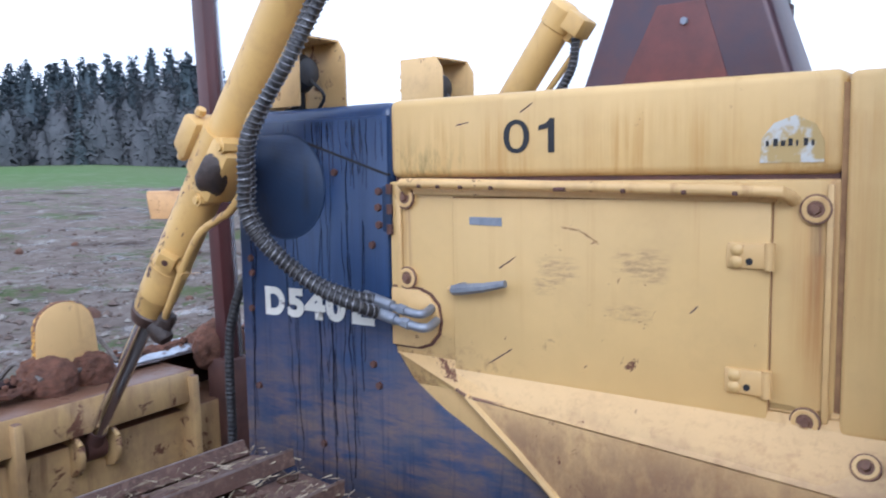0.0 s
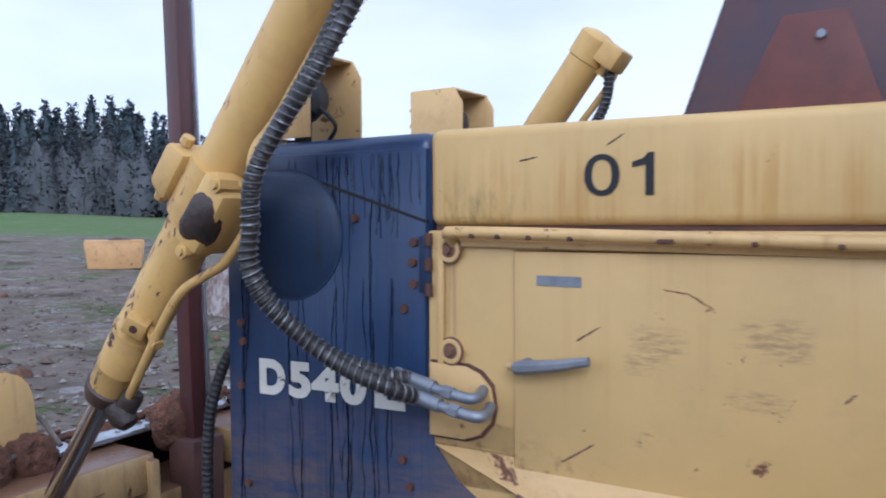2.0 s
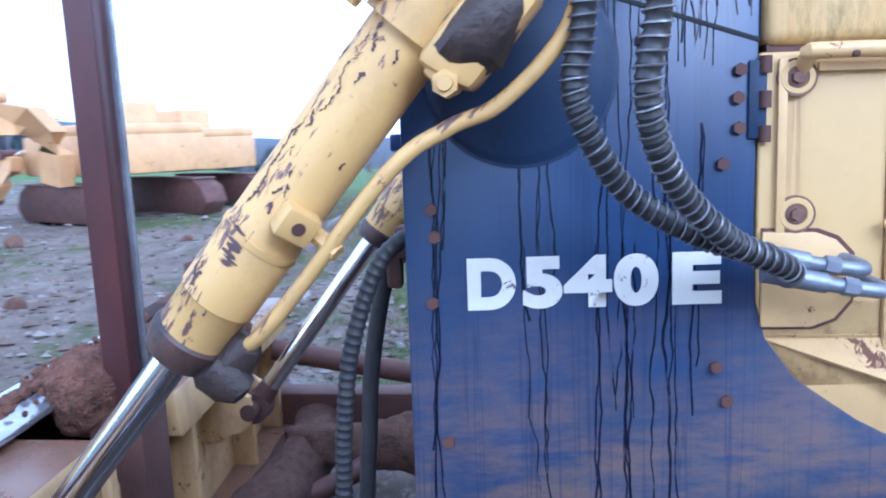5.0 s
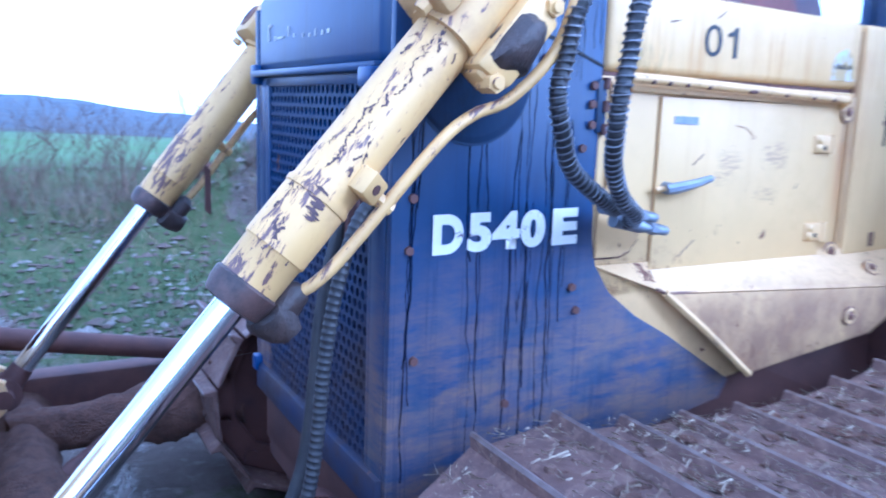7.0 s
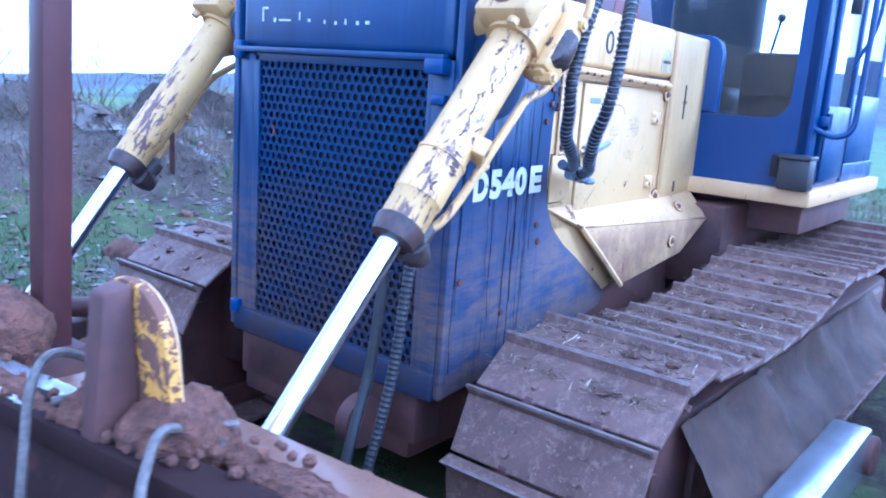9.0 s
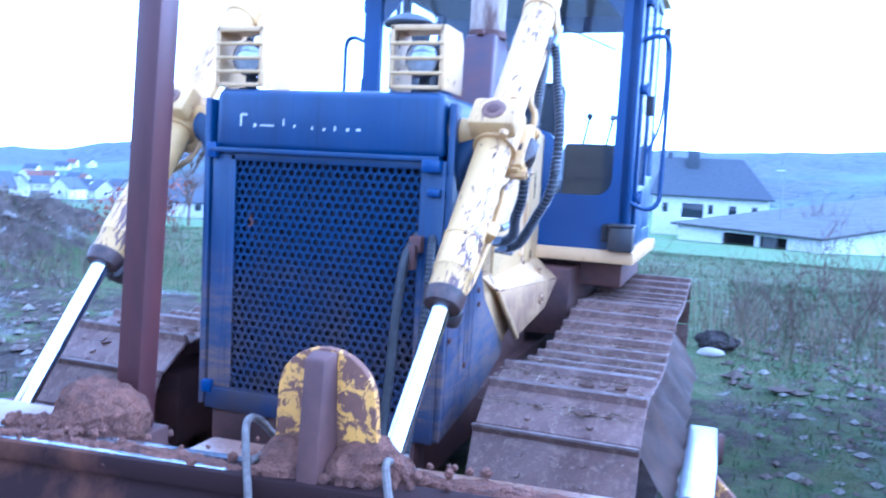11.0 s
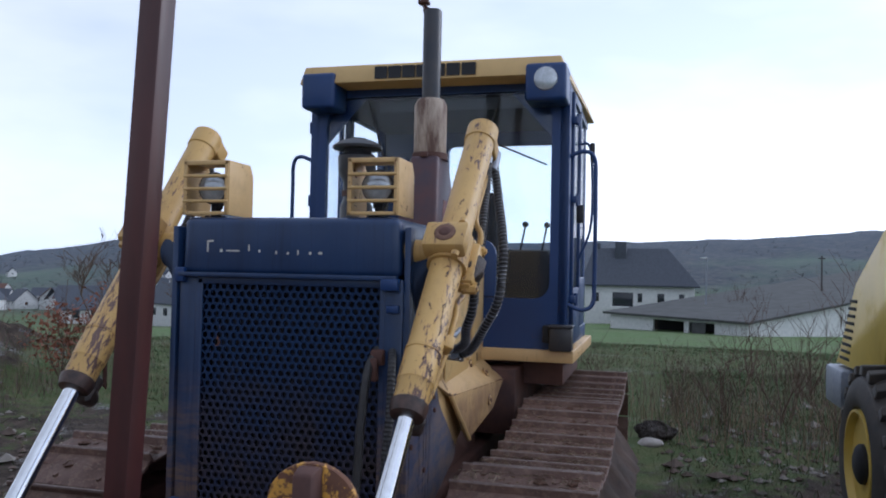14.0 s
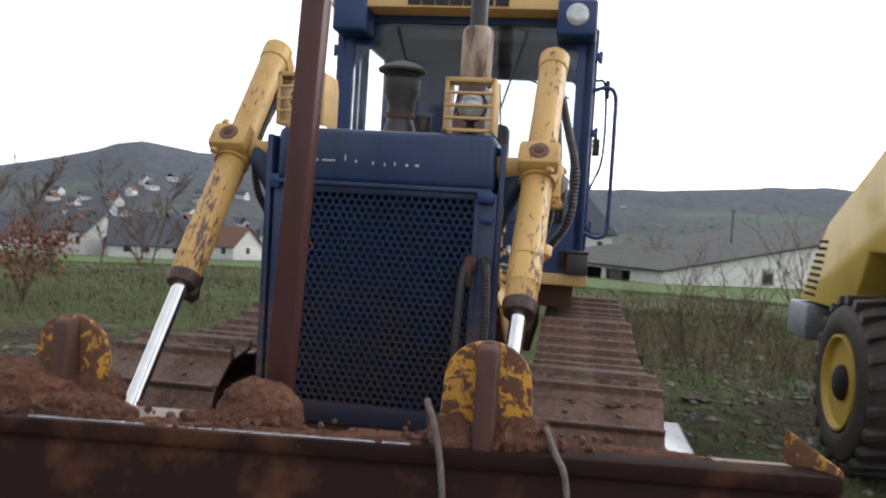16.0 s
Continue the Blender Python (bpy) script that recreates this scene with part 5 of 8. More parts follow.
def marks():
    door = next(o for o in dozer.children if o.name.startswith("access_door"))
    side = next(o for o in dozer.children if o.name.startswith("engine_side_panel"))
    for k, (x0, z0, x1, z1) in enumerate(((0.891, 1.126, 0.962, 1.172), (0.924, 1.384, 0.973, 1.416), (1.419, 1.304, 1.438, 1.323), (1.10, 1.497, 1.15, 1.49), (1.15, 1.49, 1.197, 1.461))):
        part("scratch", ragged(x0, z0, x1, z1, 0.004, 0.003, 0.0072, k), M_SCAR if k < 3 else M_SEAM, door)
    for k, (x0, z0, x1, z1) in enumerate(((0.795, 1.760, 0.835, 1.768), (0.985, 1.785, 1.02, 1.808))):
        part("scratch", ragged(x0, z0, x1, z1, 0.004, 0.003, 0.0012, 20 + k), M_SCAR, HOOD)
    rnd = random.Random(6)
    # water runs down the blue side
    bm = bmesh.new()
    def run(x, z0, z1, w):
        n = max(4, int((z0 - z1) / 0.025))
        rows, xx = [], x
        for k in range(n + 1):
            z = z0 + (z1 - z0) * k / n
            xx += rnd.gauss(0, 0.0026)
            ww = w * rnd.uniform(0.7, 1.2) * (0.4 if k == 0 else 1)
            y = left(xx) - 0.0009
            rows.append([bm.verts.new((xx - ww / 2, y, z)), bm.verts.new((xx + ww / 2, y, z))])
        for r0, r1 in zip(rows, rows[1:]):
            bm.faces.new((r0[0], r0[1], r1[1], r1[0]))
    for k in range(24):
        x = rnd.choice((0.02, 0.05, 0.16, 0.19, 0.24, 0.31, 0.33, 0.36, 0.42, 0.47)) + rnd.gauss(0, 0.012)
        z0 = rnd.choice((1.79, 1.69, 1.5, 1.40, 1.30))
        run(x, z0, max(0.66, z0 - rnd.uniform(0.4, 1.0)), rnd.uniform(0.0024, 0.0052))
    for k in range(30):
        x = rnd.uniform(0.26, 0.555)
        run(x, 1.792, 1.792 - rnd.uniform(0.04, 0.20), rnd.uniform(0.002, 0.004))
    o = part("wet_stain", bm, M_WETRUN, HP)
    o["kind"] = "stuff"
    # scars down to the steel on the rams
    for c, G, T, ax, back, yc in (RAM_L, RAM_R):
        sgn = 1 if G.y > 0 else -1
        u, v = -back, Vector((0, sgn, 0))
        def patch(s0, s1, th, half, seed, n=22):
            r_ = random.Random(seed)
            b_ = bmesh.new()
            rows, t0 = [], radians(th)
            for k in range(n + 1):
                s = s0 + (s1 - s0) * k / n
                t0 += r_.gauss(0, 0.035)
                hw = radians(half) * r_.uniform(0.1, 1.3) * (0.1 if k in (0, n) else 1)
                row = []
                for q in (-1, -0.33, 0.33, 1):
                    t = t0 + hw * q
                    row.append(b_.verts.new(G + ax * s + (0.0672 if s < 0.25 else 0.0652) * (math.cos(t) * v + math.sin(t) * u)))
                rows.append(row)
            for r0, r1 in zip(rows, rows[1:]):
                for q in range(3):
                    b_.faces.new((r0[q], r0[q + 1], r1[q + 1], r1[q]))
            part("paint_scar", b_, M_SCAR, c)
        patch(0.46, 0.64, 30, 1.6, 5, 60)
        patch(0.30, 0.44, 36, 2.2, 6, 50)
        patch(0.18, 0.243, 12, 15, 11, 30)
        for k in range(40):
            r_ = random.Random(k * 7 + 3)
            s = r_.uniform(0.08, 0.95)
            patch(s, s + r_.uniform(0.008, 0.035), r_.gauss(35, 35), r_.uniform(1.2, 4), 30 + k, 7)


marks()


def cab():
    x0, x1 = 2.20, 3.62
    W = 0.86
    zb, zt = 1.15, 2.88
    # front wall: pillars, lower panels and the header round a wide window with rounded corners
    def frame_yz(outer, inner, xa, xb):
        """Ring between two outlines of the same number of points."""
        bm = bmesh.new()
        rings = [[bm.verts.new((x, y, z)) for y, z in pl] for x in (xa, xb) for pl in (outer, inner)]
        o0, i0, o1, i1 = rings
        n = len(outer)
        for k in range(n):
            j = (k + 1) % n
            bm.faces.new((o0[k], o0[j], i0[j], i0[k]))
            bm.faces.new((o1[k], i1[k], i1[j], o1[j]))
            bm.faces.new((o0[k], o1[k], o1[j], o0[j]))
            bm.faces.new((i0[k], i0[j], i1[j], i1[k]))
        return bm
    def rounded(y0, y1, z0, z1, rl, rh):
        out = []
        for cy, cz, a0, r in ((y0 + rl, z0 + rl, 180, rl), (y1 - rl, z0 + rl, 270, rl), (y1 - rh, z1 - rh, 0, rh), (y0 + rh, z1 - rh, 90, rh)):
            for k in range(6):
                a = radians(a0 + 18 * k)
                out.append((cy + r * math.cos(a), cz + r * math.sin(a)))
        return out
    outer = rounded(-0.90, 0.90, zb, zt, 0.002, 0.002)
    inner = rounded(-0.785, 0.785, 1.475, 2.83, 0.10, 0.20)
    mid = rounded(-0.43, 0.43, 1.48, 1.857, 0.01, 0.10)
    c = part("cab", join(frame_yz(outer, inner, x0, x0 + 0.05), slab_yz(mid, x0 + 0.001, x0 + 0.049, 0.004)), M_BLUEC, dozer, "dark blue operator cab with yellow roof")
    rear_in = rounded(-0.78, 0.26, 1.55, 2.70, 0.06, 0.05)
    part("rear_wall", frame_yz(rounded(-0.88, 0.88, zb, zt, 0.002, 0.002), rear_in, x1 - 0.05, x1), M_BLUEC, c)
    pane = part("windscreen", slab_yz(inner, x0 + 0.02, x0 + 0.026, 0), M_GLASS, c, "dusty front window", smooth=False)
    pane.visible_shadow = False
    rp = part("rear_window", slab_yz(rear_in, x1 - 0.03, x1 - 0.024, 0), M_GLASS, c, smooth=False)
    rp.visible_shadow = False
    # sides: posts, sill, door
    for s in (-1, 1):
        def B(xa, xb, ya, yb, za, zb_, bev=0.008):
            return box(xa, xb, min(s * ya, s * yb), max(s * ya, s * yb), za, zb_, bev)
        part("side_post", join(B(x0, x0 + 0.09, 0.82, 0.905, zb, zt, 0.02), B(x1 - 0.09, x1, 0.82, 0.89, zb, zt, 0.02), B(x0 + 0.62, x0 + 0.70, 0.85, 0.90, zb, zt), B(x0 + 0.05, x1, 0.86, 0.90, zt - 0.06, zt), B(x0 + 0.05, x1, 0.86, 0.90, zb, zb + 0.10), B(x0 + 0.70, x1 - 0.05, 0.865, 0.895, zb + 0.1, 1.62)), M_BLUEC, c)
        door = part("cab_door", join(B(x0 + 0.10, x0 + 0.15, 0.895, 0.925, zb + 0.03, zt - 0.04, 0.01), B(x0 + 0.56, x0 + 0.61, 0.895, 0.925, zb + 0.03, zt - 0.04, 0.01), B(x0 + 0.10, x0 + 0.61, 0.895, 0.925, zt - 0.10, zt - 0.04, 0.01), B(x0 + 0.10, x0 + 0.61, 0.895, 0.925, zb + 0.03, 1.55, 0.01)), M_BLUEC, c)
        g = part("door_glass", B(x0 + 0.14, x0 + 0.57, 0.906, 0.912, 1.53, zt - 0.09, 0), M_GLASS, door, smooth=False)
        g.visible_shadow = False
        if s < 0:
            g = part("side_glass", B(x0 + 0.69, x1 - 0.07, 0.876, 0.882, 1.6, zt - 0.05, 0), M_GLASS, c, smooth=False)
            g.visible_shadow = False
        for zz in (1.45, 2.1, 2.62):
            part("door_hinge", join(B(x0 + 0.07, x0 + 0.12, 0.90, 0.945, zz, zz + 0.05, 0.006), cyl((x0 + 0.10, s * 0.945, zz - 0.015), (x0 + 0.10, s * 0.945, zz + 0.065), 0.013, None, 8)), M_BLUEC, door)
        # grab rail beside the door
        yy = s * 1.02
        part("grab_rail", tube(spline([(x0 + 0.03, s * 0.90, 2.40), (x0 + 0.035, s * 0.99, 2.43), (x0 + 0.06, s * 1.055, 2.39), (x0 + 0.07, s * 1.065, 2.2), (x0 + 0.07, s * 1.065, 1.6), (x0 + 0.06, s * 1.055, 1.45), (x0 + 0.035, s * 0.99, 1.41), (x0 + 0.03, s * 0.90, 1.44)], 8), 0.014, 10), M_BLUEC, c)
        if s < 0:
            part("mirror_arm", tube(spline([(x0 + 0.45, s * 0.92, 2.55), (x0 + 0.46, s * 1.0, 2.5), (x0 + 0.46, s * 1.01, 2.0), (x0 + 0.45, s * 0.93, 1.75)], 6), 0.010, 8), M_BLUEC, c)
            part("mirror", B(x0 + 0.42, x0 + 0.47, 1.0, 1.03, 2.42, 2.55, 0.006), M_BLACK, c)
            part("door_catch", B(x0 + 0.2, x0 + 0.24, 0.93, 0.98, 1.98, 2.10, 0.006), M_BLACK, c)
    # roof with its pale fascia
    rf = part("roof", hexa([(x0 - 0.22, -0.90, zt), (x0 - 0.22, 0.90, zt), (x1 + 0.05, 0.95, zt), (x1 + 0.05, -0.95, zt)], [(x0 - 0.19, -0.86, 3.005), (x0 - 0.19, 0.87, 3.005), (x1 + 0.03, 0.90, 3.0), (x1 + 0.03, -0.90, 3.0)], 0.012, 2), M_YEL, c)
    # maker's name on the fascia, as plain black blocks
    for k, (a, w) in enumerate(((0.36, 0.085), (0.265, 0.085), (0.17, 0.085), (0.075, 0.085), (-0.02, 0.095), (-0.13, 0.085), (-0.23, 0.09))):
        part("name_block", box(x0 - 0.2235, x0 - 0.195, a - w, a, 2.898, 2.978, 0), M_INK, rf)
    for y0, y1, lamp in ((-0.90, -0.64, True), (0.64, 0.88, False)):
        b = part("work_lamp_box", box(x0 - 0.23, x0 + 0.01, y0, y1, 2.715, 2.955, 0.025, 3), M_BLUEC, c)
        if lamp:
            part("work_lamp", join(lathe((x0 - 0.23, -0.77, 2.85), (-1, 0, 0), [(0, 0.075), (0.012, 0.072), (0.018, 0.05), (0.02, 0.02)], 24)), M_LENS, b, "round clear work lamp")
    for sg in (-1, 1):
        tri = [(sg * 0.79, 2.84), (sg * 0.50, 2.84), (sg * 0.56, 2.78), (sg * 0.79, 2.52)]
        part("gusset", slab_yz(tri, x0 + 0.052, x0 + 0.064, 0.003), M_BLUEC, c)
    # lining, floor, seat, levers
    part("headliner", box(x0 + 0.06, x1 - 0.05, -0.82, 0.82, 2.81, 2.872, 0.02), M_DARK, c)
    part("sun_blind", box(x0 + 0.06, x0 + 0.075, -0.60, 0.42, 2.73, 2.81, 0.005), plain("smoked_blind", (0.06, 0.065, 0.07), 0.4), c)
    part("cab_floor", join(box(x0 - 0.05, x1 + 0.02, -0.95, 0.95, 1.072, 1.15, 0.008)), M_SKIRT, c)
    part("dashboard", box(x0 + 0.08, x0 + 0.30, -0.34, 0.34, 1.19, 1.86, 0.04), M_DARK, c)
    st = part("seat", join(box(2.72, 3.2, -0.29, 0.29, 1.45, 1.62, 0.05, 3), box(3.08, 3.24, -0.28, 0.28, 1.58, 2.26, 0.06, 3), box(2.8, 3.1, -0.2, 0.2, 1.18, 1.46, 0.01)), M_SEAT, c)
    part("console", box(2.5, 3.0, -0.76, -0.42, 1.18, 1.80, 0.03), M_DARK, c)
    for xx, yy in ((2.62, -0.52), (2.7, -0.66)):
        lv = part("lever", cyl((xx, yy, 1.78), (xx - 0.02, yy - 0.04, 1.97), 0.007, None, 8), M_DARK, c)
        part("knob", lathe((xx - 0.02, yy - 0.04, 1.96), (0, 0, 1), [(0, 0.008), (0.012, 0.022), (0.03, 0.022), (0.042, 0.008)], 12), M_BLACK, lv)
    part("window_brace", join(cyl((x0 + 0.05, -0.40, 2.5), (x0 + 0.05, -0.75, 2.35), 0.006, None, 6)), M_DARK, c)
    for y in (-0.26, 0.28):
        part("wiper", join(cyl((x0 - 0.008, y * 1.7, 2.80), (x0 - 0.014, y * 1.1, 2.25), 0.007, None, 6), cyl((x0 - 0.010, y * 1.05, 2.42), (x0 - 0.010, y * 1.18, 1.98), 0.006, None, 6)), M_BLACK, c)
    # frame and belly below the cab
    part("under_frame", join(box(x0 - 0.15, x1 - 0.1, -0.60, 0.60, 0.62, 1.03, 0.01), box(x0 + 0.2, x1 - 0.2, -0.86, 0.86, 0.90, 1.068, 0.01)), M_RUST, c)
    # step lamp and box on the cab floor
    tl = part("side_lamp", join(box(2.09, 2.20, -0.945, -0.80, 1.15, 1.30, 0.014), box(2.08, 2.20, -0.95, -0.795, 1.295, 1.315, 0.006)), M_PRE, c)
    part("lamp_bracket", join(box(2.12, 2.20, -0.80, -0.755, 1.20, 1.31, 0.01)), M_DARK, tl)


cab()


def track_line(step):
    """Closed loop of the chain in x, z, as centre line of the shoes."""
    xf, zf, rf = 0.24, 0.415, 0.378
    xr, zr, rr = 3.40, 0.47, 0.395
    pts = []
    for k in range(31):
        a = radians(90 + 180 * k / 30)
        pts.append(Vector((xf + rf * math.cos(a), 0, zf + rf * math.sin(a))))
    for x in np.linspace(xf + 0.2, xr - 0.2, 14):
        pts.append(Vector((x, 0, 0.06)))
    for k in range(31):
        a = radians(-90 + 180 * k / 30)
        pts.append(Vector((xr + rr * math.cos(a), 0, zr + rr * math.sin(a))))
    for x in np.linspace(xr - 0.15, xf + 0.15, 24):
        t = (x - xf) / (xr - xf)
        sag = 0.085 * math.sin(math.pi * min(1, t / 0.52)) if t < 0.52 else 0.05 * math.sin(math.pi * (t - 0.52) / 0.48)
        pts.append(Vector((x, 0, zf + rf + (zr + rr - zf - rf) * t - sag)))
    pts.append(pts[0].copy())
    total = sum((b - a).length for a, b in zip(pts, pts[1:]))
    n = round(total / step)
    return resample(pts, total / n)[:n], total / n


def shoe_mesh(pitch, w):
    """One shoe: sloping plate with a tall bar along its front edge, and four bolts."""
    bm = join(hexa([(-pitch * 0.455, -w / 2, -0.018), (pitch * 0.50, -w / 2, -0.012), (pitch * 0.50, w / 2, -0.012), (-pitch * 0.455, w / 2, -0.018)],
                   [(-pitch * 0.455, -w / 2, -0.006), (pitch * 0.50, -w / 2, 0.010), (pitch * 0.50, w / 2, 0.010), (-pitch * 0.455, w / 2, -0.006)], 0.003, 1),
              hexa([(pitch * 0.36, -w / 2, 0.003), (pitch * 0.50, -w / 2, 0.003), (pitch * 0.50, w / 2, 0.003), (pitch * 0.36, w / 2, 0.003)],
                   [(pitch * 0.435, -w / 2, 0.040), (pitch * 0.49, -w / 2, 0.040), (pitch * 0.49, w / 2, 0.040), (pitch * 0.435, w / 2, 0.040)], 0.005, 1),
              *[cyl((bx, by, -0.01), (bx, by, 0.009), 0.014, 0.012, 6) for bx in (-pitch * 0.22, pitch * 0.12) for by in (-0.11, 0.11)])
    return bm


def track(s):
    yc, w = s * 0.957, 0.575
    tk = part("track", box(0.2, 3.3, yc - 0.19, yc + 0.19, 0.28, 0.62, 0.03), M_RUST, dozer, "rusty crawler track packed with mud")
    pts, pitch = track_line(0.203)
    bm = shoe_mesh(pitch, w)
    for f in bm.faces:
        f.material_index = 1 if f.calc_center_median().z > 0.034 else 0
    me = mesh("track_shoe", bm, (M_SHOE, M_TRACKS), False)
    link = mesh("link", join(box(-pitch * 0.62, pitch * 0.62, -0.13, -0.085, -0.11, -0.012, 0.012), box(-pitch * 0.62, pitch * 0.62, 0.085, 0.13, -0.11, -0.012, 0.012), cyl((pitch * 0.5, -0.15, -0.06), (pitch * 0.5, 0.15, -0.06), 0.03, None, 10)), M_RUST, False)
    rnd = random.Random(5 + s)
    n = len(pts)
    for i, p in enumerate(pts):
        d = (pts[(i + 1) % n] - pts[i - 1]).normalized()
        up = Vector((-d.z, 0, d.x))
        if up.dot(p - Vector((1.7, 0, 0.45))) < 0:
            up = -up
        xax = d
        yax = up.cross(xax)
        m = Matrix((xax, yax, up)).transposed().to_4x4()
        m.translation = Vector((p.x, yc, p.z))
        # the tall bar leads on the top run towards the front
        sh = share("track_shoe", me, tk, m @ pose(0, 0, 0.0, 0, 0, 180))
        share("link", link, tk, m)
    # rollers, idler, sprocket
    for x in (0.62, 1.1, 1.58, 2.06, 2.54, 2.9):
        part("track_roller", lathe((x, yc - 0.16, 0.25), (0, 1, 0), [(0, 0.09), (0.03, 0.12), (0.06, 0.10), (0.26, 0.10), (0.29, 0.12), (0.32, 0.09)], 18), M_RUST, tk)
    part("carrier_roller", lathe((1.7, yc - 0.12, 0.67), (0, 1, 0), [(0, 0.07), (0.24, 0.07)], 18), M_RUST, tk)
    part("idler", lathe((0.24, yc - 0.07, 0.415), (0, 1, 0), [(0, 0.12), (0, 0.30), (0.02, 0.315), (0.12, 0.315), (0.14, 0.30), (0.14, 0.12)], 32), M_RUST, tk)
    part("sprocket", lathe((3.40, yc - 0.06, 0.47), (0, 1, 0), [(0, 0.12), (0, 0.30), (0.12, 0.30), (0.12, 0.12)], 32), M_RUST, tk)
    part("frame_guard", hexa([(0.45, yc + s * 0.19, 0.25), (3.1, yc + s * 0.19, 0.25), (3.1, yc + s * 0.19, 0.60), (0.45, yc + s * 0.19, 0.60)], [(0.45, yc + s * 0.215, 0.25), (3.1, yc + s * 0.215, 0.25), (3.1, yc + s * 0.215, 0.58), (0.45, yc + s * 0.215, 0.58)], 0.008), M_TRACK, tk)
    # mud-caked slope outside the shoes
    bm = bmesh.new()
    nx, nq = 60, 8
    rows = []
    for i in range(nx + 1):
        x = 0.30 + 2.5 * i / nx
        row = []
        for q in range(nq + 1):
            t = q / nq
            pt = Vector((x, s * (1.17 + 0.18 * t), 0.62 - 0.26 * t ** 0.8))
            pt += Vector((0, s, 1)) * 0.03 * noise.noise(pt * 5) + Vector((0, 0, 0.012)) * noise.noise(pt * 21)
            row.append(bm.verts.new(pt))
        rows.append(row)
    for r0, r1 in zip(rows, rows[1:]):
        for q in range(nq):
            bm.faces.new((r0[q], r0[q + 1], r1[q + 1], r1[q]))
    bmesh.ops.solidify(bm, geom=bm.faces[:], thickness=0.03)
    part("mud_slope", bm, M_WETMUD, tk, "smooth wet mud caked along the track frame")
    # mud packed on the shoes
    bm = bmesh.new()
    for k in range(220):
        x = rnd.uniform(0.05, 3.2)
        i = min(range(n), key=lambda q: abs(pts[q].x - x) + (10 if pts[q].z < 0.5 else 0))
        p = Vector((x, yc + rnd.uniform(-0.27, 0.27), pts[i].z + 0.008))
        r = rnd.uniform(0.006, 0.03)
        m = Matrix.Translation(p) @ Matrix.Diagonal((r, r * rnd.uniform(0.7, 1.6), r * 0.28, 1))
        bmesh.ops.create_icosphere(bm, subdivisions=1, radius=1, matrix=m)
    part("caked_mud", rough_up(bm, 0.008, 40), M_MUD, tk)["kind"] = "stuff"
    # straw lying on the shoes
    bm = bmesh.new()
    for k in range(1700 if s < 0 else 350):
        x = rnd.uniform(-0.05, 3.0) if rnd.random() < 0.5 else rnd.uniform(-0.05, 1.4)
        i = min(range(n), key=lambda q: abs(pts[q].x - x) + (10 if pts[q].z < 0.5 else 0))
        a, l = rnd.uniform(0, math.pi), rnd.uniform(0.012, 0.05) * (1.5 if rnd.random() < 0.1 else 1)
        c0 = Vector((x, yc + rnd.uniform(-0.28, 0.28), pts[i].z + 0.014 + rnd.uniform(0, 0.012)))
        dv = Vector((math.cos(a), math.sin(a), rnd.uniform(-0.25, 0.25))) * l
        sd = Vector((-math.sin(a), math.cos(a), 0)) * 0.0008
        q = [bm.verts.new(v) for v in (c0 - dv / 2 - sd, c0 - dv / 2 + sd, c0 + dv / 2 + sd + Vector((0, 0, 0.004)), c0 + dv / 2 - sd)]
        bm.faces.new(q)
    ob = part("straw", bm, M_STRAW, tk)
    ob["kind"] = "stuff"
    return tk


M_WETMUD = plain("wet_clay", (0.20, 0.125, 0.092), 0.66, 0.0, scale=5, second=(0.10, 0.07, 0.06), bumps=0.4, dist=0.01)
M_STRAW = plain("straw", (0.44, 0.37, 0.26), 0.8, scale=14, second=(0.20, 0.15, 0.10), lo=0.42, hi=0.58)
track(-1)
track(1)


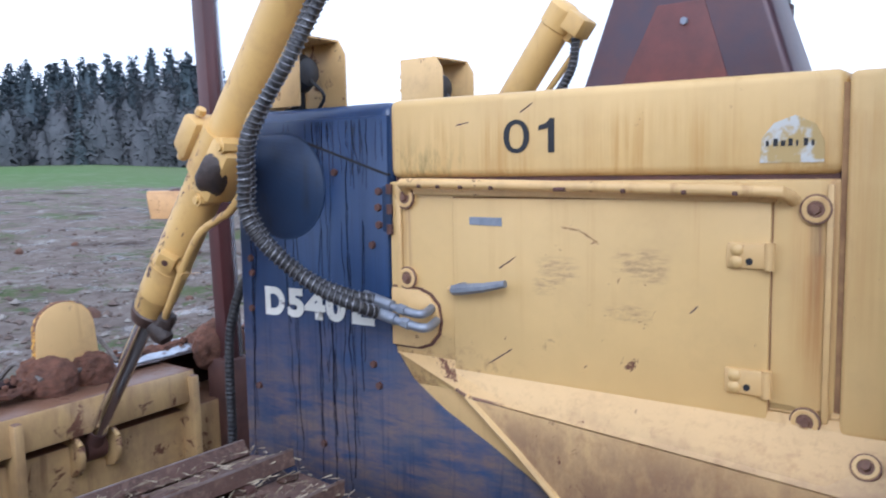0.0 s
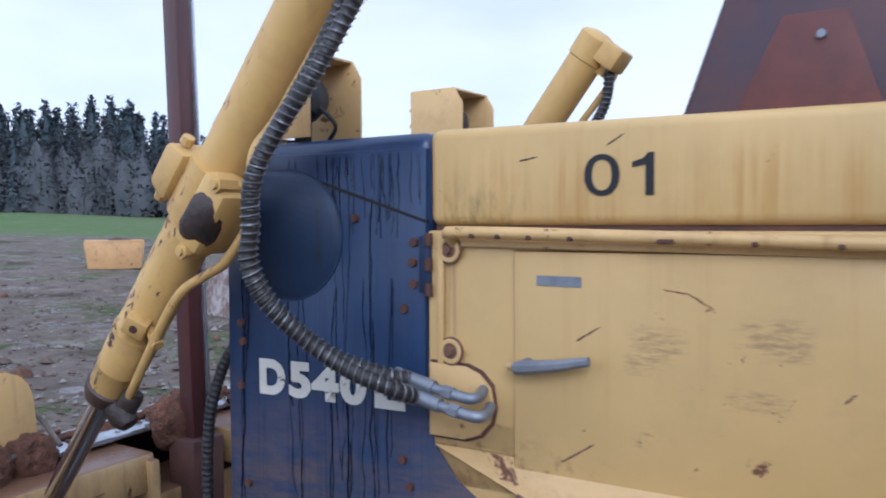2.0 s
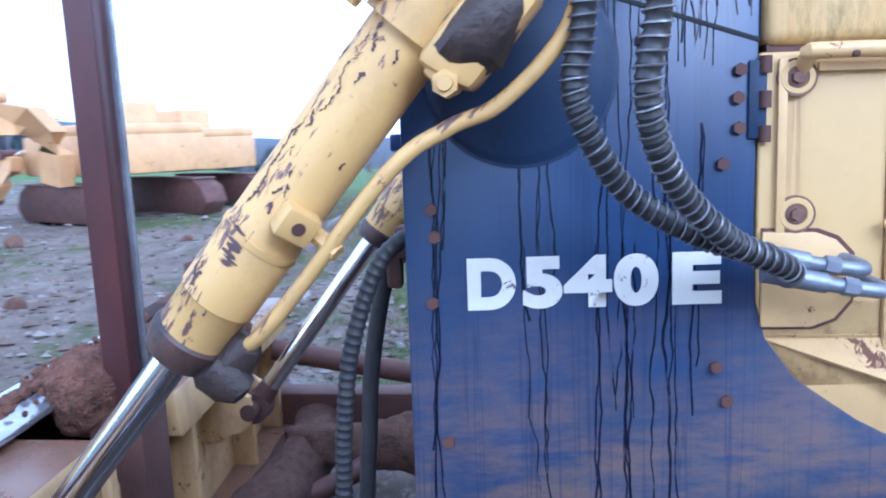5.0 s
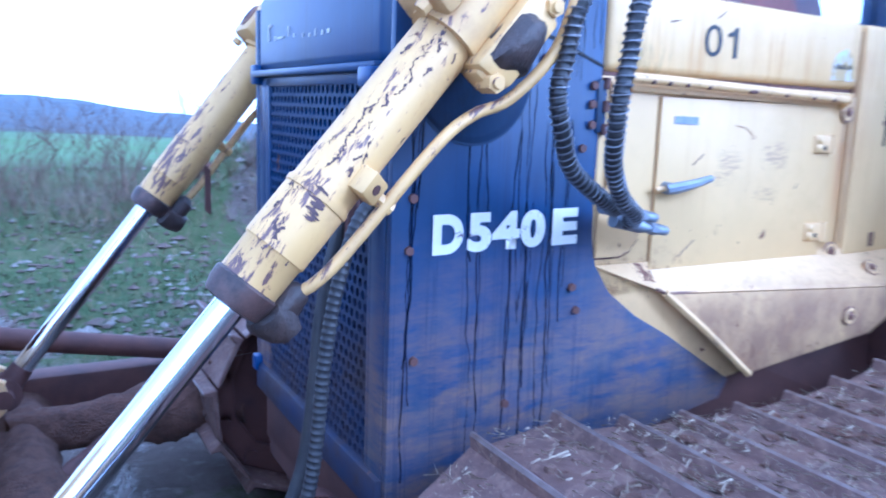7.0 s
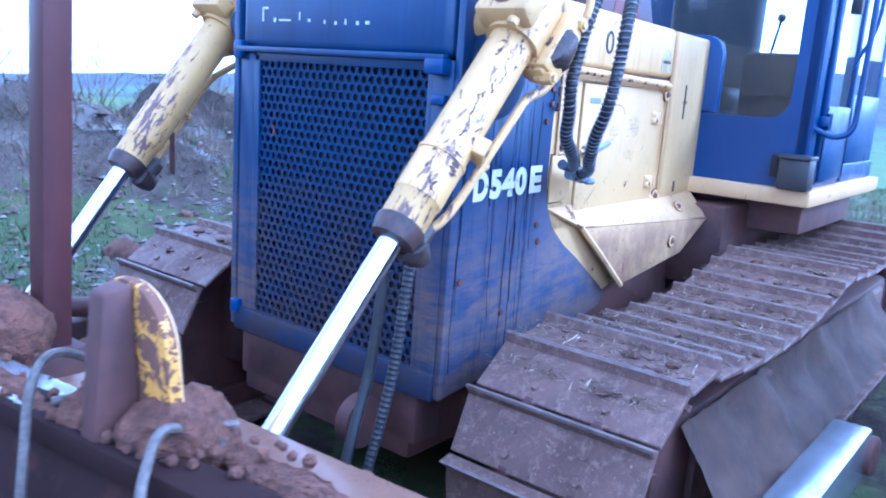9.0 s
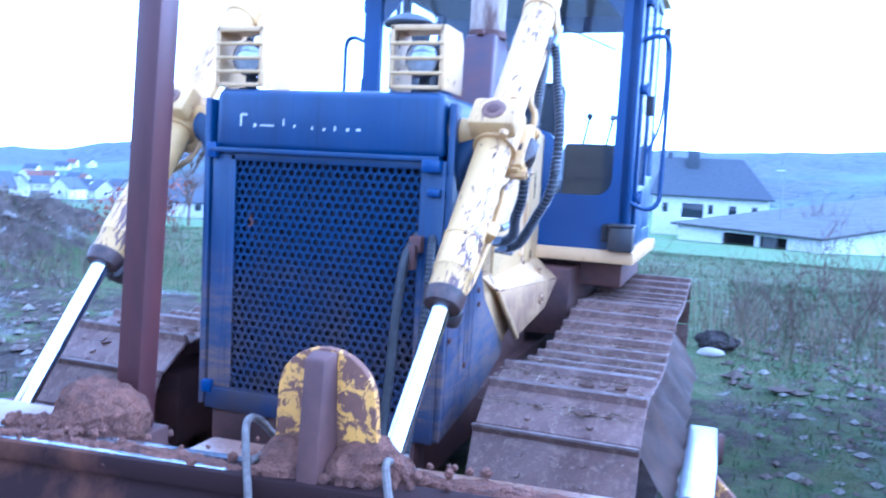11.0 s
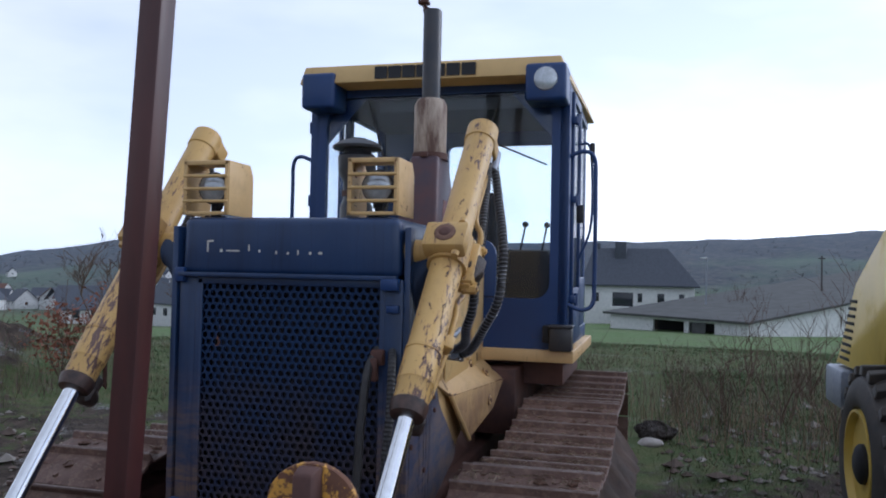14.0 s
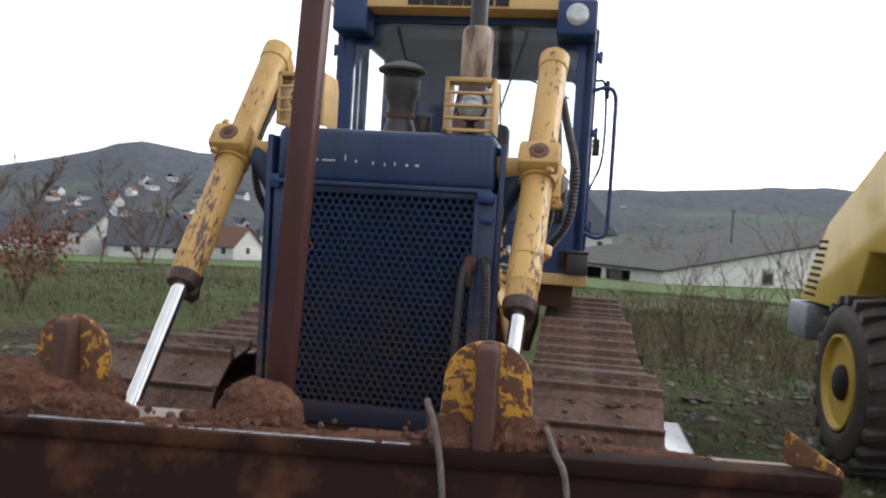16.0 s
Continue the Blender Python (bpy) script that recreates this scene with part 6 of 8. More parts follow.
def blade():
    # the blade is set at a slight angle: x as a function of y
    def bx(y):
        return -1.32 - 0.11 * y
    ya, yb, ztop = -1.585, 1.53, 0.855
    prof = [(0.10, 0.02), (-0.02, 0.12), (-0.10, 0.30), (-0.12, 0.50), (-0.085, 0.68), (0.0, ztop)]
    bm = bmesh.new()
    ny = 16
    grid = []
    for k in range(ny + 1):
        y = ya + (yb - ya) * k / ny
        # front face leans towards -x at its foot and top: curved section
        grid.append([bm.verts.new((bx(y) - 0.0 - (0.10 - abs(dx + 0.0)) * 0 + (-dx - 0.12) * -1 + 0.0, y, z)) for dx, z in prof])
    for a, b in zip(grid, grid[1:]):
        for i in range(len(prof) - 1):
            bm.faces.new((a[i], a[i + 1], b[i + 1], b[i]))
    bmesh.ops.recalc_face_normals(bm, faces=bm.faces)
    bmesh.ops.solidify(bm, geom=bm.faces[:], thickness=0.03)
    mb = part("blade", bm, M_BLADE, dozer, "wide rust-brown dozer blade with a wet worn face")
    tf = lambda y: bx(y) + 0.12
    # top edge strip and back boxes
    part("top_edge", hexa([(tf(ya) - 0.045, ya, ztop - 0.05), (tf(ya) + 0.05, ya, ztop - 0.05), (tf(yb) + 0.05, yb, ztop - 0.05), (tf(yb) - 0.045, yb, ztop - 0.05)],
                          [(tf(ya) - 0.045, ya, ztop), (tf(ya) + 0.05, ya, ztop), (tf(yb) + 0.05, yb, ztop), (tf(yb) - 0.045, yb, ztop)], 0.008), M_BLADE, mb, "rusty top edge")
    rear = lambda y: -0.98 - 0.075 * y
    part("wet_edge", hexa([(tf(y) + d, y, ztop - 0.04) for y, d in ((-0.42, -0.028), (-0.42, 0.125), (0.66, 0.125), (0.66, -0.028))],
                          [(tf(y) + d, y, z) for y, d, z in ((-0.42, -0.028, ztop + 0.004), (-0.42, 0.125, ztop - 0.022), (0.66, 0.125, ztop - 0.022), (0.66, -0.028, ztop + 0.004))], 0.003), M_WET, mb, "wet shining stretch of the top edge")
    def back_box(y0, y1, z0, z1, d0, d1, mat=M_BLADEB, name="stiffener"):
        return part(name, hexa([(tf(y0) + d0, y0, z0), (rear(y0) + d1, y0, z0), (rear(y1) + d1, y1, z0), (tf(y1) + d0, y1, z0)], [(tf(y0) + d0, y0, z1), (rear(y0) + d1 * 0.9, y0, z1), (rear(y1) + d1 * 0.9, y1, z1), (tf(y1) + d0, y1, z1)], 0.012), mat, mb)
    back_box(-1.55, -0.16, 0.66, 0.80, 0.04, 0.12)
    back_box(0.20, 1.50, 0.66, 0.80, 0.04, 0.17)
    back_box(-1.52, 1.52, 0.12, 0.62, -0.02, 0.07)
    back_box(-1.52, 1.52, 0.10, 0.26, 0.0, 0.22)
    for y in (-1.35, -0.95, -0.18, 0.35, 0.95, 1.35):
        back_box(y - 0.02, y + 0.02, 0.12, 0.78, 0.0, 0.16, name="rib")
    for y in (-1.585, 1.53):
        back_box(y - 0.015, y + 0.015, 0.05, 0.80, -0.16, 0.10, M_BLADE, "end_plate")
    part("corner_tab", hexa([(tf(-1.5) - 0.03, -1.585, 0.84), (tf(-1.5), -1.585, 0.84), (tf(-1.5) + 0.14, -1.47, 0.84), (tf(-1.5) + 0.11, -1.47, 0.84)], [(tf(-1.5) - 0.03, -1.585, 0.87), (tf(-1.5), -1.585, 0.87), (tf(-1.5) + 0.14, -1.47, 0.94), (tf(-1.5) + 0.11, -1.47, 0.94)], 0.004), M_HORN, mb)
    # rod lugs: cheek plates with a round nose either side of each rod eye
    for y in (-0.644, 0.713):
        for o in (-0.085, 0.065):
            pl = [(-1.12, 0.44), (-0.90, 0.47)] + [(-0.862 + 0.085 * math.sin(radians(a)), 0.582 - 0.085 * math.cos(radians(a))) for a in range(0, 181, 30)] + [(-0.98, 0.78), (-1.12, 0.79)]
            lug = part("ram_lug", hexa([(x, y + o, z) for x, z in pl], [(x, y + o + 0.022, z) for x, z in pl], 0.004), M_BLADEB, mb)
            part("lug_lip", tube([(-0.99, y + o + 0.011, 0.785), (-0.93, y + o + 0.011, 0.735), (-0.872, y + o + 0.011, 0.672), (-0.79, y + o + 0.011, 0.625)], 0.012, 8), M_YELW, lug)
    # two upright guards with a rounded top and a middle rib
    for yc, x, zc in ((-0.615, tf(-0.606) + 0.075, 1.03), (0.755, -0.945, 0.985)):
        pl = [(yc - 0.14, 0.80)] + [(yc - 0.125 * math.cos(radians(a)), zc + 0.115 * math.sin(radians(a))) for a in range(0, 181, 15)] + [(yc + 0.14, 0.80)]
        g = part("blade_guard", hexa([(x - 0.012 - 0.05 * (z - 0.8), y, z) for y, z in pl], [(x + 0.014 - 0.05 * (z - 0.8), y, z) for y, z in pl], 0.004), M_HORN, mb, "upright guard plate with flaking yellow paint")
        pb = [(yc + (y - yc) * 0.97, z - 0.004) for y, z in pl]
        part("guard_back", hexa([(x + 0.0142 - 0.05 * (z - 0.8), y, z) for y, z in pb], [(x + 0.020 - 0.05 * (z - 0.8), y, z) for y, z in pb], 0.002), M_YELW, g)
        part("guard_rib", hexa([(x - 0.112, yc - 0.028, 0.80), (x - 0.012, yc - 0.036, 0.80), (x - 0.012, yc + 0.036, 0.80), (x - 0.112, yc + 0.028, 0.80)], [(x - 0.085, yc - 0.026, zc + 0.10), (x - 0.03, yc - 0.034, zc + 0.112), (x - 0.03, yc + 0.034, zc + 0.112), (x - 0.085, yc + 0.026, zc + 0.10)], 0.010), M_RUST, g)
    # soil heaped on the top edge
    rnd = random.Random(3)
    for y0, w, h, dx in ((-0.53, 0.10, 0.085, 0.03), (-0.71, 0.11, 0.10, 0.03), (-0.62, 0.17, 0.04, 0.02), (0.09, 0.14, 0.12, 0.13), (0.62, 0.2, 0.05, 0.08), (0.90, 0.22, 0.12, 0.20), (0.20, 0.10, 0.03, 0.05), (-0.25, 0.22, 0.022, -0.05), (0.02, 0.22, 0.024, -0.05), (0.35, 0.24, 0.022, -0.05), (0.74, 0.17, 0.07, 0.28), (-1.0, 0.3, 0.014, 0.04), (0.95, 0.4, 0.02, 0.08)):
        bm = bmesh.new()
        bmesh.ops.create_icosphere(bm, subdivisions=5, radius=1, matrix=Matrix.Translation((tf(y0) + 0.06 + dx, y0, 0.84)) @ Matrix.Diagonal((0.11 if h > 0.05 else 0.045, w, h, 1)))
        rough_up(bm, 0.022 if h > 0.05 else 0.008, 9, y0)
        rough_up(bm, 0.011 if h > 0.05 else 0.007, 34, y0)
        rough_up(bm, 0.006, 90, y0)
        part("heaped_soil", bm, M_SOIL, mb, "reddish crumbly soil")
    bm = bmesh.new()
    for k in range(260):
        y = rnd.choice((-0.65, -0.55, -0.72, 0.08, 0.15, 0.65, 0.75)) + rnd.gauss(0, 0.13)
        r = rnd.uniform(0.004, 0.016)
        bmesh.ops.create_icosphere(bm, subdivisions=1, radius=r, matrix=Matrix.Translation((tf(y) + rnd.uniform(-0.03, 0.18), y, 0.857 + r * 0.5)) @ Matrix.Rotation(rnd.uniform(0, 3), 4, "X"))
    part("loose_soil", rough_up(bm, 0.004, 60), M_SOIL, mb)["kind"] = "stuff"
    # wire rope lying over the blade
    for y, o, hi in ((-0.47, 0.0, 0.97), (-0.80, 0.03, 0.915)):
        x = tf(y)
        p = [(x + 0.16, y + 0.03, 0.87), (x + 0.06, y + 0.02, hi - 0.02), (x - 0.01, y + 0.01, hi), (x - 0.06, y - 0.02, hi - 0.05), (x - 0.09, y - 0.05, 0.80), (x - 0.13, y - 0.08, 0.55)]
        part("wire_rope", tube(spline(p, 8), 0.0095, 8), M_ROPE, mb, "dull twisted wire rope")
    part("wire_rope", tube(spline([(-1.16, -0.47, 0.88), (-1.06, -0.50, 0.875), (-0.965, -0.66, 0.868), (-1.0, -0.74, 0.866), (-1.02, -0.82, 0.87)], 8), 0.0095, 8), M_ROPE, mb)
    # push arms outside the tracks and the tube struts
    for s in (-1, 1):
        part("push_arm", hexa([(-0.98, s * 1.36, 0.16), (1.35, s * 1.36, 0.20), (1.35, s * 1.50, 0.20), (-0.98, s * 1.50, 0.16)], [(-0.98, s * 1.36, 0.40), (1.35, s * 1.36, 0.40), (1.35, s * 1.50, 0.40), (-0.98, s * 1.50, 0.40)], 0.015), M_WET if s < 0 else M_RUST, mb, "flat-topped steel push arm")
        part("arm_pivot", lathe((1.33, s * 1.26, 0.30), (0, s, 0), [(0, 0.075), (0.26, 0.075), (0.27, 0.06)], 20), M_RUST, mb)
        part("strut", cyl((-0.92, s * 1.28, 0.62), (0.35, s * 1.40, 0.36), 0.045, None, 16), M_RUST, mb)
    def lumpy(p0, p1, r0, r1, seed, amount=0.03):
        """Beam caked with mud, between two points."""
        path = [Vector(p0).lerp(Vector(p1), k / 40) for k in range(41)]
        bm = tube(path, r0, 24, [r0 + (r1 - r0) * k / 40 for k in range(41)])
        rough_up(bm, amount, 7, seed)
        return rough_up(bm, amount * 0.5, 26, seed + 3)
    part("cross_beam", lumpy((-0.74, -1.4, 0.23), (-0.74, 1.4, 0.23), 0.12, 0.12, 1.0), M_MUD, mb, "cross beam caked with dried mud")
    part("side_beam", lumpy((-0.80, 1.04, 0.30), (0.02, 1.00, 0.33), 0.075, 0.125, 2.0), M_MUD, mb, "muddy beam before the track")
    part("brace", lumpy((-0.46, 0.92, 0.27), (-0.95, 0.55, 0.10), 0.04, 0.04, 3.0, 0.008), M_RUST, mb)
    part("strut_bracket", join(hexa([(-0.13, 1.20, 0.16), (-0.09, 1.20, 0.16), (-0.03, 1.20, 0.42), (-0.14, 1.20, 0.46)], [(-0.13, 1.46, 0.16), (-0.09, 1.46, 0.16), (-0.03, 1.46, 0.42), (-0.14, 1.46, 0.46)], 0.006)), M_TRACKS, mb)
    # post standing behind the blade
    ps = part("blade_post", join(hexa([(-0.953, 0.050, 0.25), (-0.878, 0.050, 0.25), (-0.878, 0.126, 0.25), (-0.953, 0.126, 0.25)], [(-0.922, -0.075, 3.4), (-0.847, -0.075, 3.4), (-0.847, 0.001, 3.4), (-0.922, 0.001, 3.4)], 0.006)), M_POST, mb, "red-brown steel box post")
    part("post_shoe", box(-0.99, -0.84, 0.0, 0.15, 0.20, 0.80, 0.01), M_RUST, ps)
    part("post_edge", hexa([(-0.873, 0.094, 0.80), (-0.853, 0.094, 0.80), (-0.853, 0.104, 0.80), (-0.873, 0.104, 0.80)], [(-0.849, -0.014, 3.4), (-0.829, -0.014, 3.4), (-0.829, -0.004, 3.4), (-0.849, -0.004, 3.4)], 0.002), M_WET, ps)
    return mb


blade()
part("belly_pan", box(-0.02, 3.4, -0.42, 0.42, 0.34, 0.56, 0.02), M_RUST, dozer)
part("tow_eye", lathe((-0.12, -0.32, 0.47), (0, 1, 0), [(0, 0.04), (0, 0.085), (0.05, 0.085), (0.05, 0.04)], 20), M_RUST, dozer)
part("front_crossmember", box(-0.02, 0.10, -0.44, 0.44, 0.40, 0.57, 0.01), M_RUST, dozer)

# ---------------------------------------------------------------- surroundings


def polar(az, r, dz=0.0):
    x, y = r * math.cos(radians(az)), r * math.sin(radians(az))
    return Vector((x, y, ground_z(x, y) + dz))


def leaf_mat(name, colour, second):
    """Thin foliage: light falls on it and through it."""
    m, nt, b = nmat(name)
    out = nt.nodes["Material Output"]
    c = mixc(nt, ramp(nt, noise_tex(nt, coords(nt), 0.25, 4), 0.35, 0.65), colour, second)
    d, t, mx = nt.nodes.new("ShaderNodeBsdfDiffuse"), nt.nodes.new("ShaderNodeBsdfTranslucent"), nt.nodes.new("ShaderNodeMixShader")
    nt.links.new(c, d.inputs[0])
    nt.links.new(c, t.inputs[0])
    mx.inputs[0].default_value = 0.25
    nt.links.new(d.outputs[0], mx.inputs[1])
    nt.links.new(t.outputs[0], mx.inputs[2])
    nt.links.new(mx.outputs[0], out.inputs[0])
    return m


def conifer_wood():
    """Belt of mixed wood beyond the field."""
    rnd = random.Random(11)
    bm_v, bm_f, mi, norms = [], [], [], []
    for k in range(1000):
        az = rnd.uniform(108, 172)
        edge = k % 2 == 0
        r = (98 + rnd.uniform(0, 6)) if edge else 104 + rnd.uniform(0, 26)
        p = polar(az, r, -0.5)
        conif = rnd.random() < (0.10 if edge else 0.75)
        top = float(np.interp(az, [108, 116, 125, 132.8, 135.6, 139.6, 141.6, 146.7, 151.5, 155.7, 172], [-0.6, 0.6, 2.4, 4.3, 5.2, 6.5, 7.4, 8.7, 7.6, 7.2, 7.6]))
        h = max(2.5, 1.6 + r * math.tan(radians(top)) - p.z) * (rnd.uniform(0.70, 1.0) if conif else rnd.uniform(0.40, 0.80))
        w = h * (rnd.uniform(0.17, 0.25) if conif else 0.38)
        n = 380 if conif else 520
        # solid heart of the crown
        core = []
        for zf, rf in (((0.03, 0.62), (0.35, 0.50), (0.68, 0.26), (0.90, 0.06)) if conif else ((0.0, 0.55), (0.28, 0.60), (0.52, 0.52), (0.74, 0.20))):
            o = len(bm_v)
            core.append(o)
            for q in range(6):
                rr = w * rf * rnd.uniform(0.5, 1.15)
                bm_v.append(tuple(p + Vector((rr * math.cos(q * 1.0472), rr * math.sin(q * 1.0472), h * (zf + 0.08 * rnd.uniform(-1, 1))))))
                norms.append(tuple(Vector((math.cos(q * 1.0472), math.sin(q * 1.0472), zf - 0.2)).normalized()))
        for o0, o1 in zip(core, core[1:]):
            for q in range(6):
                bm_f.append((o0 + q, o0 + (q + 1) % 6, o1 + (q + 1) % 6, o1 + q))
                mi.append(0 if conif else 1)
        for q in range(n):
            f = rnd.random() ** 0.9
            if conif:
                zz = h * (0.04 + 0.96 * f)
                rad = w * (1.05 - f) * (0.55 + 0.55 * rnd.random())
            else:
                zz = h * f
                rad = w * math.sqrt(max(0.05, 1 - (2 * f - 0.8) ** 2 * 0.7)) * rnd.random() ** 0.4
            a = rnd.uniform(0, 6.283)
            c = p + Vector((rad * math.cos(a), rad * math.sin(a), zz))
            s = h * (0.042 if conif else 0.034) * rnd.uniform(0.6, 1.4) * (1.2 - 0.6 * f)
            o = len(bm_v)
            for _ in range(3):
                bm_v.append(tuple(c + Vector((rnd.uniform(-1, 1), rnd.uniform(-1, 1), rnd.uniform(-1.0, 0.6) * (1.0 if conif else 0.8))) * s))
            bm_f.append((o, o + 1, o + 2))
            nv = tuple(((c - (p + Vector((0, 0, h * 0.35)))).normalized() + Vector((0, 0, 0.7))).normalized())
            norms += [nv, nv, nv]
            mi.append(0 if conif else 1)
        o = len(bm_v)
        for a in (0, 2.1, 4.2):
            bm_v.append(tuple(p + Vector((0.14 * math.cos(a), 0.14 * math.sin(a), 0))))
        bm_v.append(tuple(p + Vector((0, 0, h * 0.9))))
        bm_f += [(o, o + 1, o + 3), (o + 1, o + 2, o + 3), (o + 2, o, o + 3)]
        mi += [2, 2, 2]
        norms += [(-0.5, -0.8, 0.3)] * 4
    me = bpy.data.meshes.new("far_wood")
    me.from_pydata(bm_v, [], bm_f)
    me.normals_split_custom_set_from_vertices(norms)
    # both leaf colours are paled and blued to paint in the distance haze
    for m in (leaf_mat("hazed_conifer", (0.085, 0.110, 0.125), (0.11, 0.135, 0.15)), leaf_mat("hazed_brush", (0.165, 0.168, 0.180), (0.115, 0.125, 0.135)), plain("bark", (0.06, 0.045, 0.035), 0.95, scale=2)):
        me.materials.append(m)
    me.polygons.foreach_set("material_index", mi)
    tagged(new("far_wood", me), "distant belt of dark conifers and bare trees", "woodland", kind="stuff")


conifer_wood()

M_ROOF = plain("slate_roof", (0.075, 0.085, 0.11), 0.75, scale=3, second=(0.05, 0.058, 0.075))
M_WALLW = plain("white_render", (0.70, 0.70, 0.69), 0.85, scale=2, second=(0.56, 0.57, 0.57))
M_ETERNIT = plain("grey_sheet_roof", (0.085, 0.086, 0.088), 0.95, scale=0.5, second=(0.050, 0.054, 0.052))
M_PANE = plain("dark_window", (0.03, 0.035, 0.045), 0.15, scale=4)
M_TILE = plain("red_tile_roof", (0.17, 0.085, 0.065), 0.8, scale=3)


def house(name, az, r, w, d, hw, hr, rz, label, roof=None, wins=((-0.25, 0.5), (0.1, 0.5), (0.3, 0.5)), base=None, sink=1.0):
    p = polar(az, r)
    if base is not None:
        p.z = base
    h = thing(name, p, label, "house", "village houses", rz)
    part("wall", join(box(-w / 2, w / 2, -d / 2, d / 2, -sink, hw, 0.02), hexa([(-w / 2, -d / 2, hw), (-w / 2, d / 2, hw), (-w / 2 + 0.3, d / 2, hw), (-w / 2 + 0.3, -d / 2, hw)], [(-w / 2, -0.05, hw + hr * 0.97), (-w / 2, 0.05, hw + hr * 0.97), (-w / 2 + 0.3, 0.05, hw + hr * 0.97), (-w / 2 + 0.3, -0.05, hw + hr * 0.97)], 0)), M_WALLW, h)
    o, t = 0.45, 0.18
    part("roof", join(*[hexa([(-w / 2 - o, s * (d / 2 + o), hw - o * hr / (d / 2)), (w / 2 + o, s * (d / 2 + o), hw - o * hr / (d / 2)), (w / 2 + o, 0, hw + hr), (-w / 2 - o, 0, hw + hr)],
                             [(-w / 2 - o, s * (d / 2 + o), hw - o * hr / (d / 2) + t), (w / 2 + o, s * (d / 2 + o), hw - o * hr / (d / 2) + t), (w / 2 + o, 0, hw + hr + t), (-w / 2 - o, 0, hw + hr + t)], 0) for s in (-1, 1)]), roof or M_ROOF, h)
    for fx, fz in wins:
        part("window", box(fx * w - 0.55, fx * w + 0.55, d / 2 - 0.02, d / 2 + 0.03, hw * fz - 0.1, hw * fz + 1.1, 0.01), M_PANE, h)
    part("window", box(-w / 2 - 0.03, -w / 2 + 0.02, -0.5, 0.5, hw * 0.5, hw * 0.5 + 1.2, 0.01), M_PANE, h)
    return h


H = thing("house", (150, 1.2, -7.0), "white rendered house with a hipped dark slate roof and chimneys", "house", "village houses")
part("wall", box(-6, 6, -9.5, 9.5, -2, 7.4, 0.03), M_WALLW, H)
part("roof", hexa([(-6.8, -10.4, 7.2), (6.8, -10.4, 7.2), (6.8, 10.4, 7.2), (-6.8, 10.4, 7.2)], [(-0.3, -5.0, 14.0), (0.3, -5.0, 14.0), (0.3, 8.5, 14.0), (-0.3, 8.5, 14.0)], 0), M_ROOF, H)
part("gutter", box(-6.95, -6.75, -10.4, 10.4, 7.0, 7.3, 0.02), M_ROOF, H)
part("chimney", box(-2.2, -0.6, 2.4, 4.4, 11.6, 15.2, 0.03), M_ROOF, H)
part("chimney", box(-0.5, 0.5, 7.2, 8.0, 13.0, 14.9, 0.03), M_ROOF, H)
for ya, yb, za, zb in ((7.0, 7.9, 4.2, 5.8), (1.0, 4.6, 3.4, 5.9), (-0.6, 0.2, 4.2, 5.8), (-4.4, -3.2, 4.2, 5.8), (-7.8, -6.9, 4.2, 5.8)):
    wn_ = part("window", box(-6.05, -5.96, ya, yb, za, zb, 0.01), M_PANE, H)
part("balcony", box(-7.4, -6.0, 0.6, 5.0, 2.6, 3.4, 0.03), M_WALLW, H)


def barn():
    """Low shed seen on its corner: grey sheet roof, white walls, open bays to the yard."""
    b = thing("barn", (99, -12.3, -6.0), "low white shed with a weathered grey sheet roof and open bays", "barn", rz=-45)
    # local +x runs along the gable wall, away to the right; local +y along the open side
    D, L, he, hr = 140, 24, 2.5, 10.6
    part("gable_wall", hexa([(0, 0, -2), (D, 0, -2), (D, 0, he), (D / 2, 0, hr - 0.2), (0, 0, he)], [(0, 0.3, -2), (D, 0.3, -2), (D, 0.3, he), (D / 2, 0.3, hr - 0.2), (0, 0.3, he)], 0), M_WALLW, b)
    part("open_side", join(box(0, 0.3, 0.3, 5, -2, he, 0.02), box(0, 0.3, L - 8.5, L, -2, he, 0.02), box(0, 0.3, 5, L - 8.5, he - 0.5, he, 0.02), box(0, 0.3, 9.2, 10.0, -2, he, 0.02)), M_WALLW, b)
    # near-black sheet stands in for the shade deep in the bays
    part("bay_shade", box(5.5, 5.8, 0.4, L - 0.5, -2, he, 0), M_DARK, b)
    part("bay_door", box(-0.3, -0.15, 6.2, 8.4, -0.8, he - 0.5, 0.02), M_ETERNIT, b)
    o = 0.8
    for sgn in (0, 1):
        xa, xb = (-o, D / 2) if sgn == 0 else (D + o, D / 2)
        part("roof", hexa([(xa, -o, he - 0.2), (xb, -o, hr), (xb, L + o, hr), (xa, L + o, he - 0.2)], [(xa, -o, he + 0.1), (xb, -o, hr + 0.3), (xb, L + o, hr + 0.3), (xa, L + o, he + 0.1)], 0), M_ETERNIT, b)
    part("gable_window", box(22.0, 24.4, -0.08, 0.05, 0.9, 2.7, 0.02), M_PANE, b)
    part("gable_window", box(21.7, 24.7, -0.05, 0.04, 0.6, 3.0, 0.02), M_STEEL, b)
    return b


